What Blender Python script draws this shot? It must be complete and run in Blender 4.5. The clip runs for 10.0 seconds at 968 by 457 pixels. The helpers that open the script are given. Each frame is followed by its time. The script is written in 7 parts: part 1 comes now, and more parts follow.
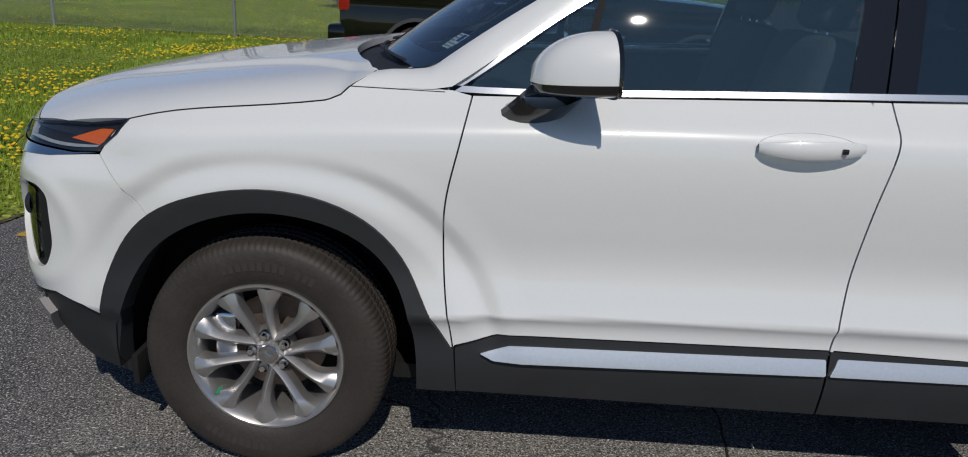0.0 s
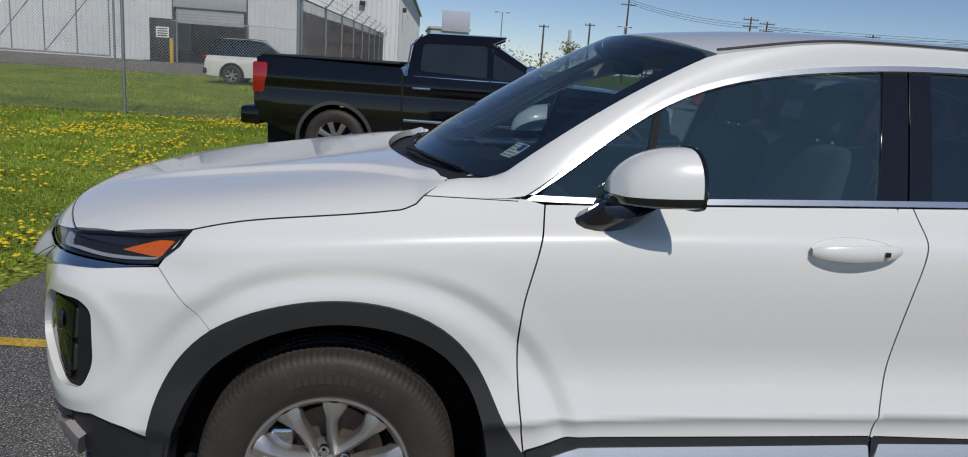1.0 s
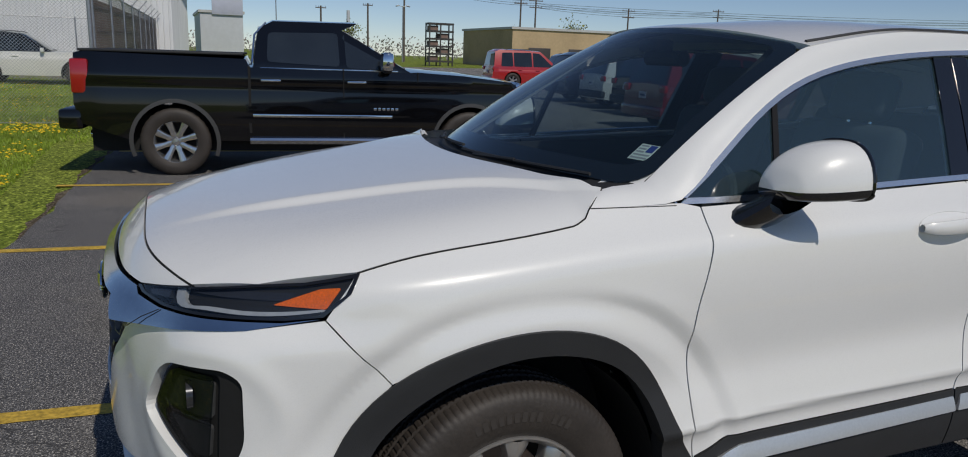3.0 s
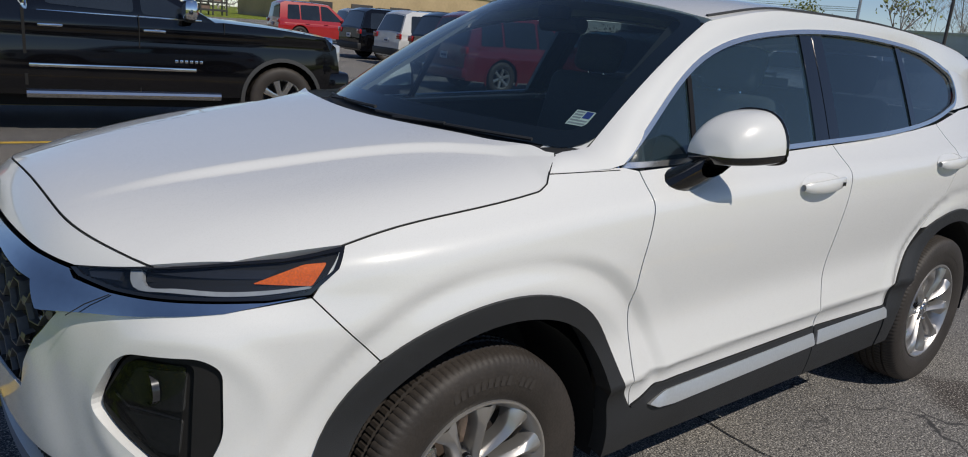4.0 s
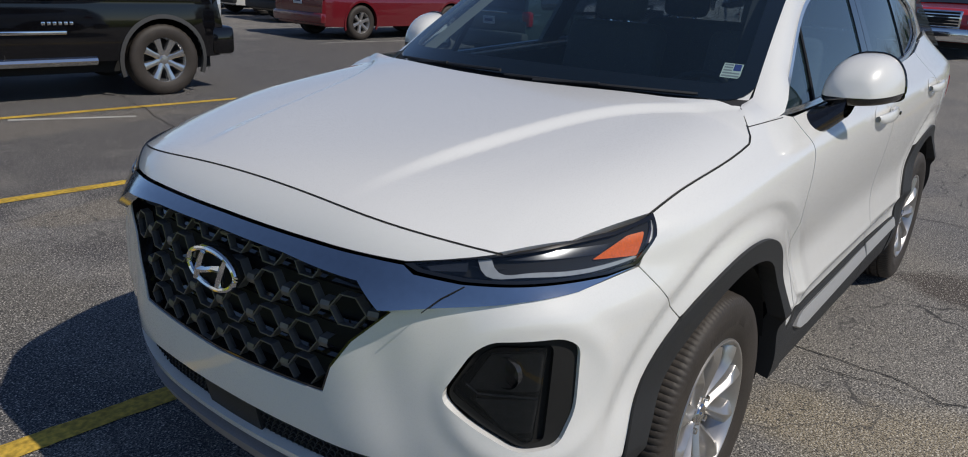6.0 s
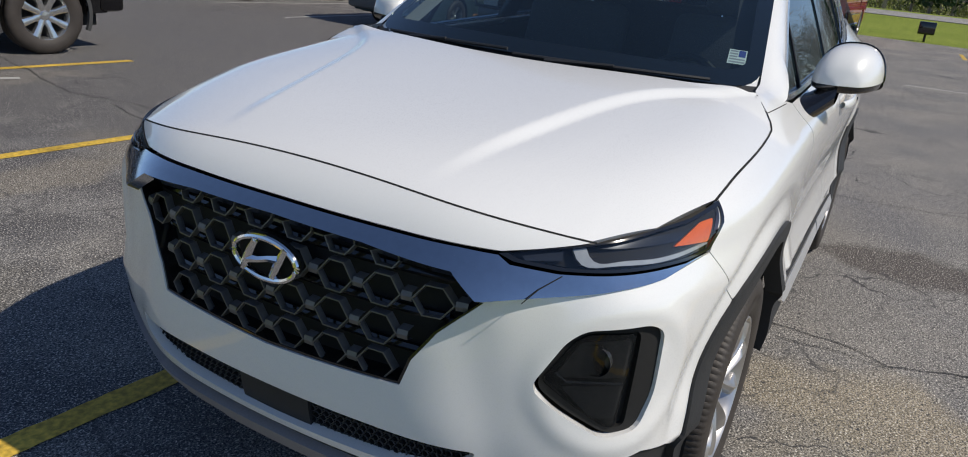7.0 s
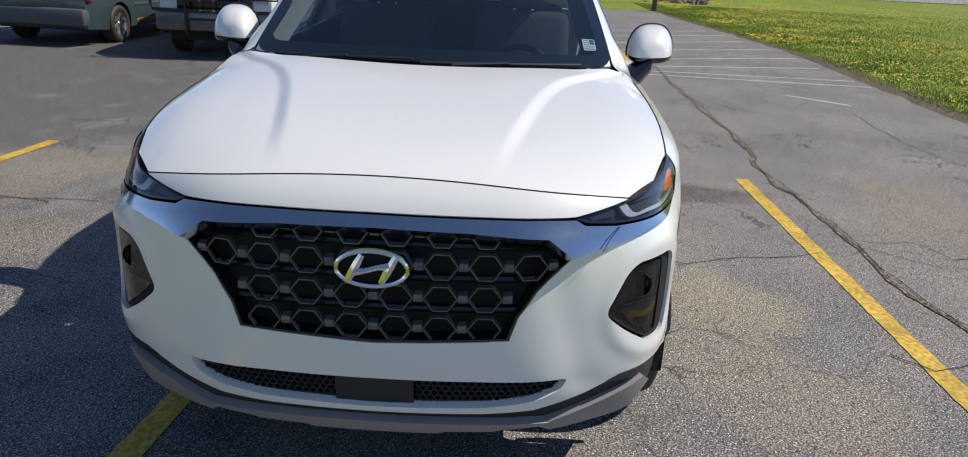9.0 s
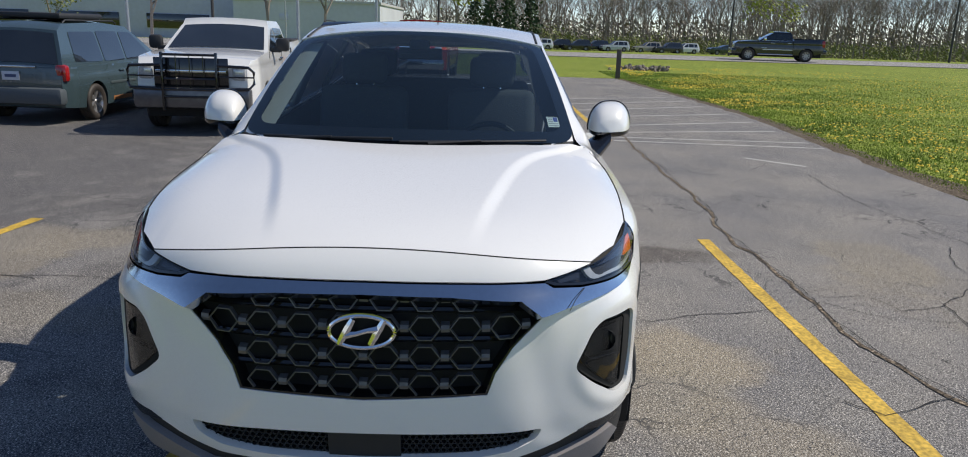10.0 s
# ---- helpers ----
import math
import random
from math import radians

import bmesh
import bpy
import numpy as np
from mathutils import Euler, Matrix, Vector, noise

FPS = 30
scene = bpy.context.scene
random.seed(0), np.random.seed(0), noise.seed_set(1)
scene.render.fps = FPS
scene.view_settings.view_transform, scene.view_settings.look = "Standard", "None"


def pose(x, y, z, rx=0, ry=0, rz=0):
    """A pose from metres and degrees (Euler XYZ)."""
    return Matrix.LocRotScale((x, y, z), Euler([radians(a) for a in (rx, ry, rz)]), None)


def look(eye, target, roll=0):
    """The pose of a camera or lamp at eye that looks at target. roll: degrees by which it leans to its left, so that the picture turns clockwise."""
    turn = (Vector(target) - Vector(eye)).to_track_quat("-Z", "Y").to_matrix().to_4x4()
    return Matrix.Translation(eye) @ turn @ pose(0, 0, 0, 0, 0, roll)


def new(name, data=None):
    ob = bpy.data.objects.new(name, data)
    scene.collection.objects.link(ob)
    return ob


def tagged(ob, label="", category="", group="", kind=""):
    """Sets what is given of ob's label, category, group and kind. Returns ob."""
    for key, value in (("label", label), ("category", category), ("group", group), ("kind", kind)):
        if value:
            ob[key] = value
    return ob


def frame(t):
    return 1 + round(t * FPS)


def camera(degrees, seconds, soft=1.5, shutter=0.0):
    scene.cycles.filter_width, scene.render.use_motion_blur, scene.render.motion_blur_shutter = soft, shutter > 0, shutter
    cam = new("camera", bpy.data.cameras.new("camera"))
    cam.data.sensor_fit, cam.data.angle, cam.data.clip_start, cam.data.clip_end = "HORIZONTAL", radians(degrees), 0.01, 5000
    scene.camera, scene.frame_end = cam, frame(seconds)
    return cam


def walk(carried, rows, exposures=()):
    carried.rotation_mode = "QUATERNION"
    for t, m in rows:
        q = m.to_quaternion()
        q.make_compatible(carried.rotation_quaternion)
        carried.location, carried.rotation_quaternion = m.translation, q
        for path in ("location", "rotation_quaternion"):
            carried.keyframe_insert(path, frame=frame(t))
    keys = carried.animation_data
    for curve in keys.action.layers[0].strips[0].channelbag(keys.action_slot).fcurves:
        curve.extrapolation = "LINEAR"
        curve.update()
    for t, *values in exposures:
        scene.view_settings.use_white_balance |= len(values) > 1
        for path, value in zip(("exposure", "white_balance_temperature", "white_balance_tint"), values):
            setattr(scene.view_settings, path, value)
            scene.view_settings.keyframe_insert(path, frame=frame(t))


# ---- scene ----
cam = camera(64.3, 10.0, soft=1.0)
PATH = [
    (0, (0.695, -2.92, 1.464), (0.63, -1.019, 0.845), 2.8),
    (0.5, (0.455, -2.912, 1.454), (0.502, -0.998, 0.875), 4.7),
    (1, (0.152, -2.925, 1.534), (0.389, -0.984, 1.116), 4.0),
    (1.5, (-0.031, -2.787, 1.507), (0.36, -0.872, 1.084), 4.0),
    (2, (-0.199, -2.664, 1.523), (0.272, -0.779, 1.046), 3.4),
    (2.5, (-0.522, -2.631, 1.551), (0.044, -0.762, 1.12), 2.6),
    (4, (-1.169, -2.271, 1.536), (0.057, -0.776, 1.024), 4.7),
    (4.5, (-1.406, -2.193, 1.574), (-0.04, -0.823, 1.067), 7.4),
    (5, (-1.592, -1.938, 1.546), (-0.255, -0.578, 0.944), 6.0),
    (6.5, (-2.068, -1.377, 1.549), (-0.468, -0.37, 0.895), 3.3),
    (7, (-2.172, -1.156, 1.548), (-0.504, -0.291, 0.863), 5.9),
    (7.5, (-2.45, -0.938, 1.57), (-0.685, -0.255, 0.922), 4.8),
    (8, (-2.558, -0.722, 1.582), (-0.751, -0.202, 0.9), 5.3),
    (8.5, (-2.631, -0.482, 1.587), (-0.76, -0.142, 0.97), 3.5),
    (9, (-2.819, -0.323, 1.616), (-0.933, -0.273, 0.951), 2.7),
    (9.5, (-2.965, -0.302, 1.693), (-1.023, -0.358, 1.216), 3.0),
    (10, (-3.044, -0.316, 1.692), (-1.108, -0.328, 1.19), 1.8),
]
EXPOSURES = [(0.0, -0.52, 6500, 10), (0.5, -0.32, 6500, 10), (1.0, -0.44, 6500, 10), (2.5, -0.62, 6550, 10), (4.0, -0.26, 6750, 10), (5.0, -0.36, 6600, 10), (6.5, 0.02, 6800, 10), (7.5, 0.28, 6800, 10), (9.0, 0.42, 6850, 10), (9.5, 0.44, 6900, 10), (10.0, 0.34, 6750, 10)]
walk(cam, [(t, look(eye, target, roll)) for t, eye, target, roll in PATH], EXPOSURES)

# ---- light ----
SUN_TO = Vector((0.15, -0.90, 1.0)).normalized()
world = bpy.data.worlds.new("world")
scene.world = world
world.use_nodes = True
wn = world.node_tree.nodes
sky = wn.new("ShaderNodeTexSky")
sky.sky_type, sky.sun_disc = "NISHITA", False
sky.sun_elevation = math.asin(SUN_TO.z)
sky.sun_rotation = math.atan2(SUN_TO.x, SUN_TO.y)
sky.altitude, sky.air_density, sky.dust_density, sky.ozone_density = 3000, 1.0, 0.0, 3.0
wn["Background"].inputs["Strength"].default_value = 0.10
tint = wn.new("ShaderNodeMix")
tint.data_type, tint.blend_type = "RGBA", "MULTIPLY"
tint.inputs["Factor"].default_value = 1.0
[i for i in tint.inputs if i.name == "B" and i.type == "RGBA"][0].default_value = (0.98, 0.98, 1.03, 1)
world.node_tree.links.new(sky.outputs[0], [i for i in tint.inputs if i.name == "A" and i.type == "RGBA"][0])
world.node_tree.links.new([o for o in tint.outputs if o.type == "RGBA"][0], wn["Background"].inputs["Color"])
sun = new("sun", bpy.data.lights.new("sun", "SUN"))
sun.data.energy, sun.data.angle, sun.data.color = 3.4, radians(0.53), (1.0, 0.95, 0.87)
sun.matrix_world = look((0, 0, 30), Vector((0, 0, 30)) - SUN_TO)


# ---- materials ----
def material(name, color, rough=0.5, metal=0.0, coat=0.0, grain=0.0, scale=40.0, stain=0.0, stain_scale=2.0, bump=0.0, spec=0.5, random_value=0.0):
    m = bpy.data.materials.new(name)
    m.use_nodes = True
    nt = m.node_tree
    b = nt.nodes["Principled BSDF"]
    b.inputs["Roughness"].default_value = rough
    b.inputs["Metallic"].default_value = metal
    b.inputs["Coat Weight"].default_value = coat
    b.inputs["Coat Roughness"].default_value = 0.03
    b.inputs["Specular IOR Level"].default_value = spec
    b.inputs["Base Color"].default_value = (*color, 1)
    tc = nt.nodes.new("ShaderNodeTexCoord")
    out = None
    if grain or stain or random_value:
        val = None
        for amount, sc, detail in ((grain, scale, 4), (stain, stain_scale, 6)):
            if not amount:
                continue
            n = nt.nodes.new("ShaderNodeTexNoise")
            n.inputs["Scale"].default_value, n.inputs["Detail"].default_value = sc, detail
            nt.links.new(tc.outputs["Object"], n.inputs["Vector"])
            r = nt.nodes.new("ShaderNodeMapRange")
            r.inputs["From Min"].default_value, r.inputs["From Max"].default_value = 0.25, 0.75
            r.inputs["To Min"].default_value, r.inputs["To Max"].default_value = 1 - amount, 1 + amount
            nt.links.new(n.outputs["Fac"], r.inputs["Value"])
            if val is None:
                val = r.outputs[0]
            else:
                mul = nt.nodes.new("ShaderNodeMath")
                mul.operation = "MULTIPLY"
                nt.links.new(val, mul.inputs[0]), nt.links.new(r.outputs[0], mul.inputs[1])
                val = mul.outputs[0]
        mix = nt.nodes.new("ShaderNodeVectorMath")
        mix.operation = "SCALE"
        mix.inputs[0].default_value = color
        nt.links.new(val, mix.inputs["Scale"])
        nt.links.new(mix.outputs[0], b.inputs["Base Color"])
    if bump:
        n = nt.nodes.new("ShaderNodeTexNoise")
        n.inputs["Scale"].default_value, n.inputs["Detail"].default_value = scale, 5
        nt.links.new(tc.outputs["Object"], n.inputs["Vector"])
        bp = nt.nodes.new("ShaderNodeBump")
        bp.inputs["Strength"].default_value, bp.inputs["Distance"].default_value = bump, 0.01
        nt.links.new(n.outputs["Fac"], bp.inputs["Height"])
        nt.links.new(bp.outputs[0], b.inputs["Normal"])
    return m


def glass(name, tint, gloss=0.02, ior=1.5, dust_sheen=0.0):
    m = bpy.data.materials.new(name)
    m.use_nodes = True
    nt = m.node_tree
    nt.nodes.remove(nt.nodes["Principled BSDF"])
    clear = nt.nodes.new("ShaderNodeBsdfTransparent")
    clear.inputs["Color"].default_value = (*tint, 1)
    shine = nt.nodes.new("ShaderNodeBsdfGlossy")
    shine.inputs["Roughness"].default_value = gloss
    # gloss rises towards grazing views, alike from both sides of the pane
    lw = nt.nodes.new("ShaderNodeLayerWeight")
    lw.inputs["Blend"].default_value = 0.5
    pw = nt.nodes.new("ShaderNodeMath")
    pw.operation = "POWER"
    pw.inputs[1].default_value = 4.0
    nt.links.new(lw.outputs["Facing"], pw.inputs[0])
    f0 = ((ior - 1) / (ior + 1)) ** 2 * 1.6
    fr = nt.nodes.new("ShaderNodeMath")
    fr.operation = "MULTIPLY_ADD"
    fr.inputs[1].default_value, fr.inputs[2].default_value = 1 - f0, f0
    nt.links.new(pw.outputs[0], fr.inputs[0])
    # teal diffuse film: reflected sky painted into the pane, together with thin dust
    film = nt.nodes.new("ShaderNodeBsdfDiffuse")
    film.inputs["Color"].default_value = (0.24, 0.44, 0.54, 1)
    filmed = nt.nodes.new("ShaderNodeMixShader")
    filmed.inputs[0].default_value = dust_sheen
    nt.links.new(clear.outputs[0], filmed.inputs[1]), nt.links.new(film.outputs[0], filmed.inputs[2])
    mix = nt.nodes.new("ShaderNodeMixShader")
    nt.links.new(fr.outputs[0], mix.inputs[0])
    nt.links.new(filmed.outputs[0], mix.inputs[1]), nt.links.new(shine.outputs[0], mix.inputs[2])
    nt.links.new(mix.outputs[0], nt.nodes["Material Output"].inputs["Surface"])
    return m


def pearl(name, color):
    m = material(name, color, 0.32, 0.0, 1.0)
    nt = m.node_tree
    b = nt.nodes["Principled BSDF"]
    tc = nt.nodes.new("ShaderNodeTexCoord")
    v = nt.nodes.new("ShaderNodeTexVoronoi")
    v.inputs["Scale"].default_value = 900
    nt.links.new(tc.outputs["Object"], v.inputs["Vector"])
    n = nt.nodes.new("ShaderNodeTexNoise")
    n.inputs["Scale"].default_value, n.inputs["Detail"].default_value = 3.0, 5
    nt.links.new(tc.outputs["Object"], n.inputs["Vector"])
    r = nt.nodes.new("ShaderNodeMapRange")
    r.inputs["To Min"].default_value, r.inputs["To Max"].default_value = 0.22, 0.42
    nt.links.new(v.outputs["Color"], r.inputs["Value"])
    nt.links.new(r.outputs[0], b.inputs["Roughness"])
    r2 = nt.nodes.new("ShaderNodeMapRange")
    r2.inputs["To Min"].default_value, r2.inputs["To Max"].default_value = 0.02, 0.07
    nt.links.new(n.outputs["Fac"], r2.inputs["Value"])
    nt.links.new(r2.outputs[0], b.inputs["Coat Roughness"])
    return m


PAINT = pearl("pearl_white_paint", (0.80, 0.80, 0.785))
TRIM = material("black_textured_plastic", (0.021, 0.022, 0.024), 0.62, grain=0.12, scale=500, stain=0.15, stain_scale=5, bump=0.15)
GLOSS_BLACK = material("gloss_black", (0.01, 0.01, 0.011), 0.12, coat=0.6)
GRILLE_PLASTIC = material("grille_plastic", (0.12, 0.114, 0.11), 0.34, 0.1, coat=0.1, grain=0.15, scale=60)
DARK = material("dark_cavity", (0.006, 0.006, 0.006), 0.8, grain=0.2)
CHROME = material("chrome", (0.78, 0.79, 0.80), 0.09, 1.0, grain=0.03, scale=3)
BRIGHT_TRIM = material("bright_window_trim", (0.82, 0.83, 0.84), 0.24, 0.9, grain=0.03, scale=40)
STRIP_SILVER = material("brushed_silver_strip", (0.78, 0.78, 0.78), 0.36, 0.75, grain=0.04, scale=120)
SATIN = material("satin_chrome", (0.58, 0.60, 0.63), 0.13, 1.0, grain=0.04, scale=60)
ALLOY = material("silver_alloy", (0.50, 0.485, 0.47), 0.34, 0.8, coat=0.3, grain=0.06, scale=30)
RUBBER = material("tyre_rubber", (0.038, 0.031, 0.026), 0.62, grain=0.18, scale=120, stain=0.28, stain_scale=6, bump=0.1)
RUBBER_MARK = material("tyre_lettering", (0.046, 0.039, 0.034), 0.7, grain=0.1)
DISC = material("brake_disc", (0.22, 0.17, 0.14), 0.5, 0.6, stain=0.4, stain_scale=14)
LINER = material("wheel_liner", (0.007, 0.007, 0.007), 0.9, grain=0.2, bump=0.2)
GREY_TRIM = material("grey_skid_plastic", (0.30, 0.28, 0.28), 0.5, 0.2, grain=0.08, scale=200)
LAMP_BACK = material("lamp_housing", (0.055, 0.057, 0.062), 0.2, 0.5, grain=0.2, scale=80)
LAMP_MID = material("lamp_reflector_grey", (0.10, 0.103, 0.107), 0.2, 0.4, grain=0.15, scale=70)
LAMP_GREY = material("lamp_light_guide", (0.46, 0.47, 0.48), 0.25, 0.1, coat=0.5, grain=0.1, scale=60)
AMBER = material("amber_reflector", (0.90, 0.15, 0.0), 0.3, coat=0.5, grain=0.25, scale=220)
RED_LENS = material("red_lens", (0.35, 0.012, 0.012), 0.15, coat=1.0, grain=0.15, scale=60)
LENS = glass("lamp_lens", (0.86, 0.88, 0.9))
FOG_LENS = glass("smoked_lens", (0.36, 0.37, 0.38), 0.02, 1.34, 0.006)
SCREEN_GLASS = glass("windscreen_glass", (0.64, 0.72, 0.74), 0.01, 1.62, 0.014)
SIDE_GLASS = glass("side_glass", (0.58, 0.70, 0.74), 0.01, 1.75, 0.07)
DARK_GLASS = glass("privacy_glass", (0.16, 0.19, 0.22), 0.01, 1.8, 0.04)
SEAT = material("grey_seat_fabric", (0.075, 0.078, 0.082), 0.85, grain=0.2, scale=150, bump=0.2)
DASH = material("dark_dashboard", (0.024, 0.026, 0.028), 0.7, grain=0.2, scale=200)
LININGS = material("pale_headliner", (0.45, 0.47, 0.43), 0.9, grain=0.05)
POST_BLACK = material("matt_black_post", (0.010, 0.010, 0.012), 0.65, grain=0.1, scale=20, spec=0.2)
WHITE_PAPER = material("sticker_paper", (0.80, 0.88, 0.80), 0.6)
BLUE_INK = material("sticker_blue", (0.03, 0.06, 0.30), 0.6)


def ground_material(name, base, tone2, fine, coarse, rough, bump, spots=(), stones=0.0, crazed=0.0):
    """Two noises of colour and one of relief on a ground."""
    m = bpy.data.materials.new(name)
    m.use_nodes = True
    nt = m.node_tree
    b = nt.nodes["Principled BSDF"]
    b.inputs["Roughness"].default_value = rough
    b.inputs["Specular IOR Level"].default_value = 0.15
    tc = nt.nodes.new("ShaderNodeTexCoord")

    def noise_at(sc, detail=6):
        n = nt.nodes.new("ShaderNodeTexNoise")
        n.inputs["Scale"].default_value, n.inputs["Detail"].default_value = sc, detail
        nt.links.new(tc.outputs["Object"], n.inputs["Vector"])
        return n.outputs["Fac"]

    def mix_of(fac, a, c):
        x = nt.nodes.new("ShaderNodeMix")
        x.data_type = "RGBA"
        nt.links.new(fac, x.inputs["Factor"])
        for sock, val in (("A", a), ("B", c)):
            s = [i for i in x.inputs if i.name == sock and i.type == "RGBA"][0]
            if isinstance(val, tuple):
                s.default_value = (*val, 1)
            else:
                nt.links.new(val, s)
        return [o for o in x.outputs if o.type == "RGBA"][0]

    def ramp(fac, lo, hi):
        r = nt.nodes.new("ShaderNodeMapRange")
        r.inputs["From Min"].default_value, r.inputs["From Max"].default_value = lo, hi
        nt.links.new(fac, r.inputs["Value"])
        return r.outputs[0]
    large = mix_of(ramp(noise_at(coarse), 0.35, 0.68), base, tone2)
    edge_noise = noise_at(2.2, 8) if spots else None
    for cx, cy, rx, ry, tone, strength in spots:
        # a stain or toned patch with a soft, uneven edge round one place
        mp = nt.nodes.new("ShaderNodeMapping")
        mp.inputs["Location"].default_value = (-cx / rx, -cy / ry, 0)
        mp.inputs["Scale"].default_value = (1 / rx, 1 / ry, 0)
        nt.links.new(tc.outputs["Object"], mp.inputs["Vector"])
        ln = nt.nodes.new("ShaderNodeVectorMath")
        ln.operation = "LENGTH"
        nt.links.new(mp.outputs[0], ln.inputs[0])
        ad = nt.nodes.new("ShaderNodeMath")
        ad.operation = "MULTIPLY_ADD"
        nt.links.new(edge_noise, ad.inputs[0])
        ad.inputs[1].default_value = 1.8
        nt.links.new(ln.outputs["Value"], ad.inputs[2])
        r = nt.nodes.new("ShaderNodeMapRange")
        r.inputs["From Min"].default_value, r.inputs["From Max"].default_value = 1.95, 1.55
        r.inputs["To Max"].default_value = strength
        nt.links.new(ad.outputs[0], r.inputs["Value"])
        large = mix_of(r.outputs[0], large, tone)
    f = noise_at(fine, 3)
    dark = tuple(0.30 * v for v in base)
    light = tuple(min(1, 2.1 * v) for v in tone2)
    col = mix_of(ramp(f, 0.56, 0.38), large, dark)
    col2 = mix_of(ramp(noise_at(fine * 0.8, 2), 0.54, 0.70), col, light)
    if stones:
        # single stones of the aggregate, each with its own tone
        v = nt.nodes.new("ShaderNodeTexVoronoi")
        v.inputs["Scale"].default_value = stones
        nt.links.new(tc.outputs["Object"], v.inputs["Vector"])
        sep = nt.nodes.new("ShaderNodeSeparateColor")
        nt.links.new(v.outputs["Color"], sep.inputs[0])
        rs = nt.nodes.new("ShaderNodeMapRange")
        rs.inputs["To Min"].default_value, rs.inputs["To Max"].default_value = 0.5, 1.5
        nt.links.new(sep.outputs[0], rs.inputs["Value"])
        sc = nt.nodes.new("ShaderNodeVectorMath")
        sc.operation = "SCALE"
        nt.links.new(col2, sc.inputs[0]), nt.links.new(rs.outputs[0], sc.inputs["Scale"])
        col2 = sc.outputs[0]
    if crazed:
        col2 = mix_of(ramp(noise_at(40, 3), 0.63, 0.68), col2, tuple(0.34 * v for v in base))
        # fine crazing in worn areas, its lines wandering
        wob = nt.nodes.new("ShaderNodeTexNoise")
        wob.inputs["Scale"].default_value, wob.inputs["Detail"].default_value = 3.0, 6
        nt.links.new(tc.outputs["Object"], wob.inputs["Vector"])
        add = nt.nodes.new("ShaderNodeVectorMath")
        add.operation = "MULTIPLY_ADD"
        nt.links.new(wob.outputs["Color"], add.inputs[0])
        add.inputs[1].default_value = (0.5, 0.5, 0.0)
        nt.links.new(tc.outputs["Object"], add.inputs[2])
        v = nt.nodes.new("ShaderNodeTexVoronoi")
        v.feature = "DISTANCE_TO_EDGE"
        v.inputs["Scale"].default_value = crazed
        nt.links.new(add.outputs[0], v.inputs["Vector"])
        thin = ramp(v.outputs["Distance"], 0.017, 0.004)
        worn = nt.nodes.new("ShaderNodeMath")
        worn.operation = "MULTIPLY"
        nt.links.new(thin, worn.inputs[0]), nt.links.new(ramp(noise_at(0.55, 3), 0.50, 0.62), worn.inputs[1])
        col2 = mix_of(worn.outputs[0], col2, tuple(0.35 * v for v in base))
    nt.links.new(col2, b.inputs["Base Color"])
    bp = nt.nodes.new("ShaderNodeBump")
    bp.inputs["Strength"].default_value, bp.inputs["Distance"].default_value = bump, 0.01
    nt.links.new(f, bp.inputs["Height"])
    nt.links.new(bp.outputs[0], b.inputs["Normal"])
    return m


ASPHALT = ground_material("asphalt", (0.185, 0.182, 0.186), (0.305, 0.285, 0.255), 150, 0.9, 0.85, 0.5, stones=190, crazed=2.2,
                          spots=[(4.5, 8.2, 11.0, 7.0, (0.074, 0.073, 0.080), 0.85), (-1.5, 2.6, 1.2, 4.6, (0.105, 0.105, 0.112), 0.8), (2.80, -1.55, 0.38, 0.66, (0.075, 0.060, 0.052), 0.9), (0.85, -1.3, 0.42, 0.6, (0.37, 0.315, 0.225), 0.9), (-0.1, -1.6, 0.5, 0.4, (0.33, 0.285, 0.215), 0.75), (2.7, 3.1, 0.5, 1.0, (0.32, 0.28, 0.21), 0.75),
                                 (2.0, -3.6, 0.8, 0.9, (0.28, 0.25, 0.20), 0.6), (11.0, 5.2, 2.7, 1.6, (0.055, 0.055, 0.06), 0.95), (2.86, -3.45, 0.9, 0.5, (0.33, 0.285, 0.20), 0.6), (0.4, -1.25, 0.5, 0.35, (0.33, 0.29, 0.215), 0.6), (0.3, 3.2, 0.8, 0.25, (0.30, 0.26, 0.20), 0.6), (2.3, 2.95, 0.7, 0.3, (0.31, 0.27, 0.20), 0.65), (1.2, 2.7, 0.4, 1.3, (0.27, 0.24, 0.19), 0.6), (0.3, 6.0, 3.0, 0.5, (0.25, 0.22, 0.18), 0.5), (-0.8, 2.6, 0.5, 1.2, (0.24, 0.22, 0.18), 0.5)])
FRESH = ground_material("newer_asphalt", (0.04, 0.04, 0.043), (0.055, 0.055, 0.057), 160, 0.8, 0.85, 0.4)
SANDY = ground_material("sandy_asphalt", (0.17, 0.155, 0.13), (0.23, 0.20, 0.155), 150, 1.6, 0.9, 0.5)
PALE_ROAD = ground_material("pale_road", (0.30, 0.29, 0.27), (0.36, 0.34, 0.32), 60, 0.2, 0.9, 0.2)
GRAVEL = ground_material("gravel", (0.20, 0.18, 0.155), (0.28, 0.26, 0.23), 25, 0.3, 0.95, 0.6)
SEALED = ground_material("sealed_crack", (0.13, 0.105, 0.078), (0.22, 0.175, 0.125), 60, 3.0, 0.95, 0.8)
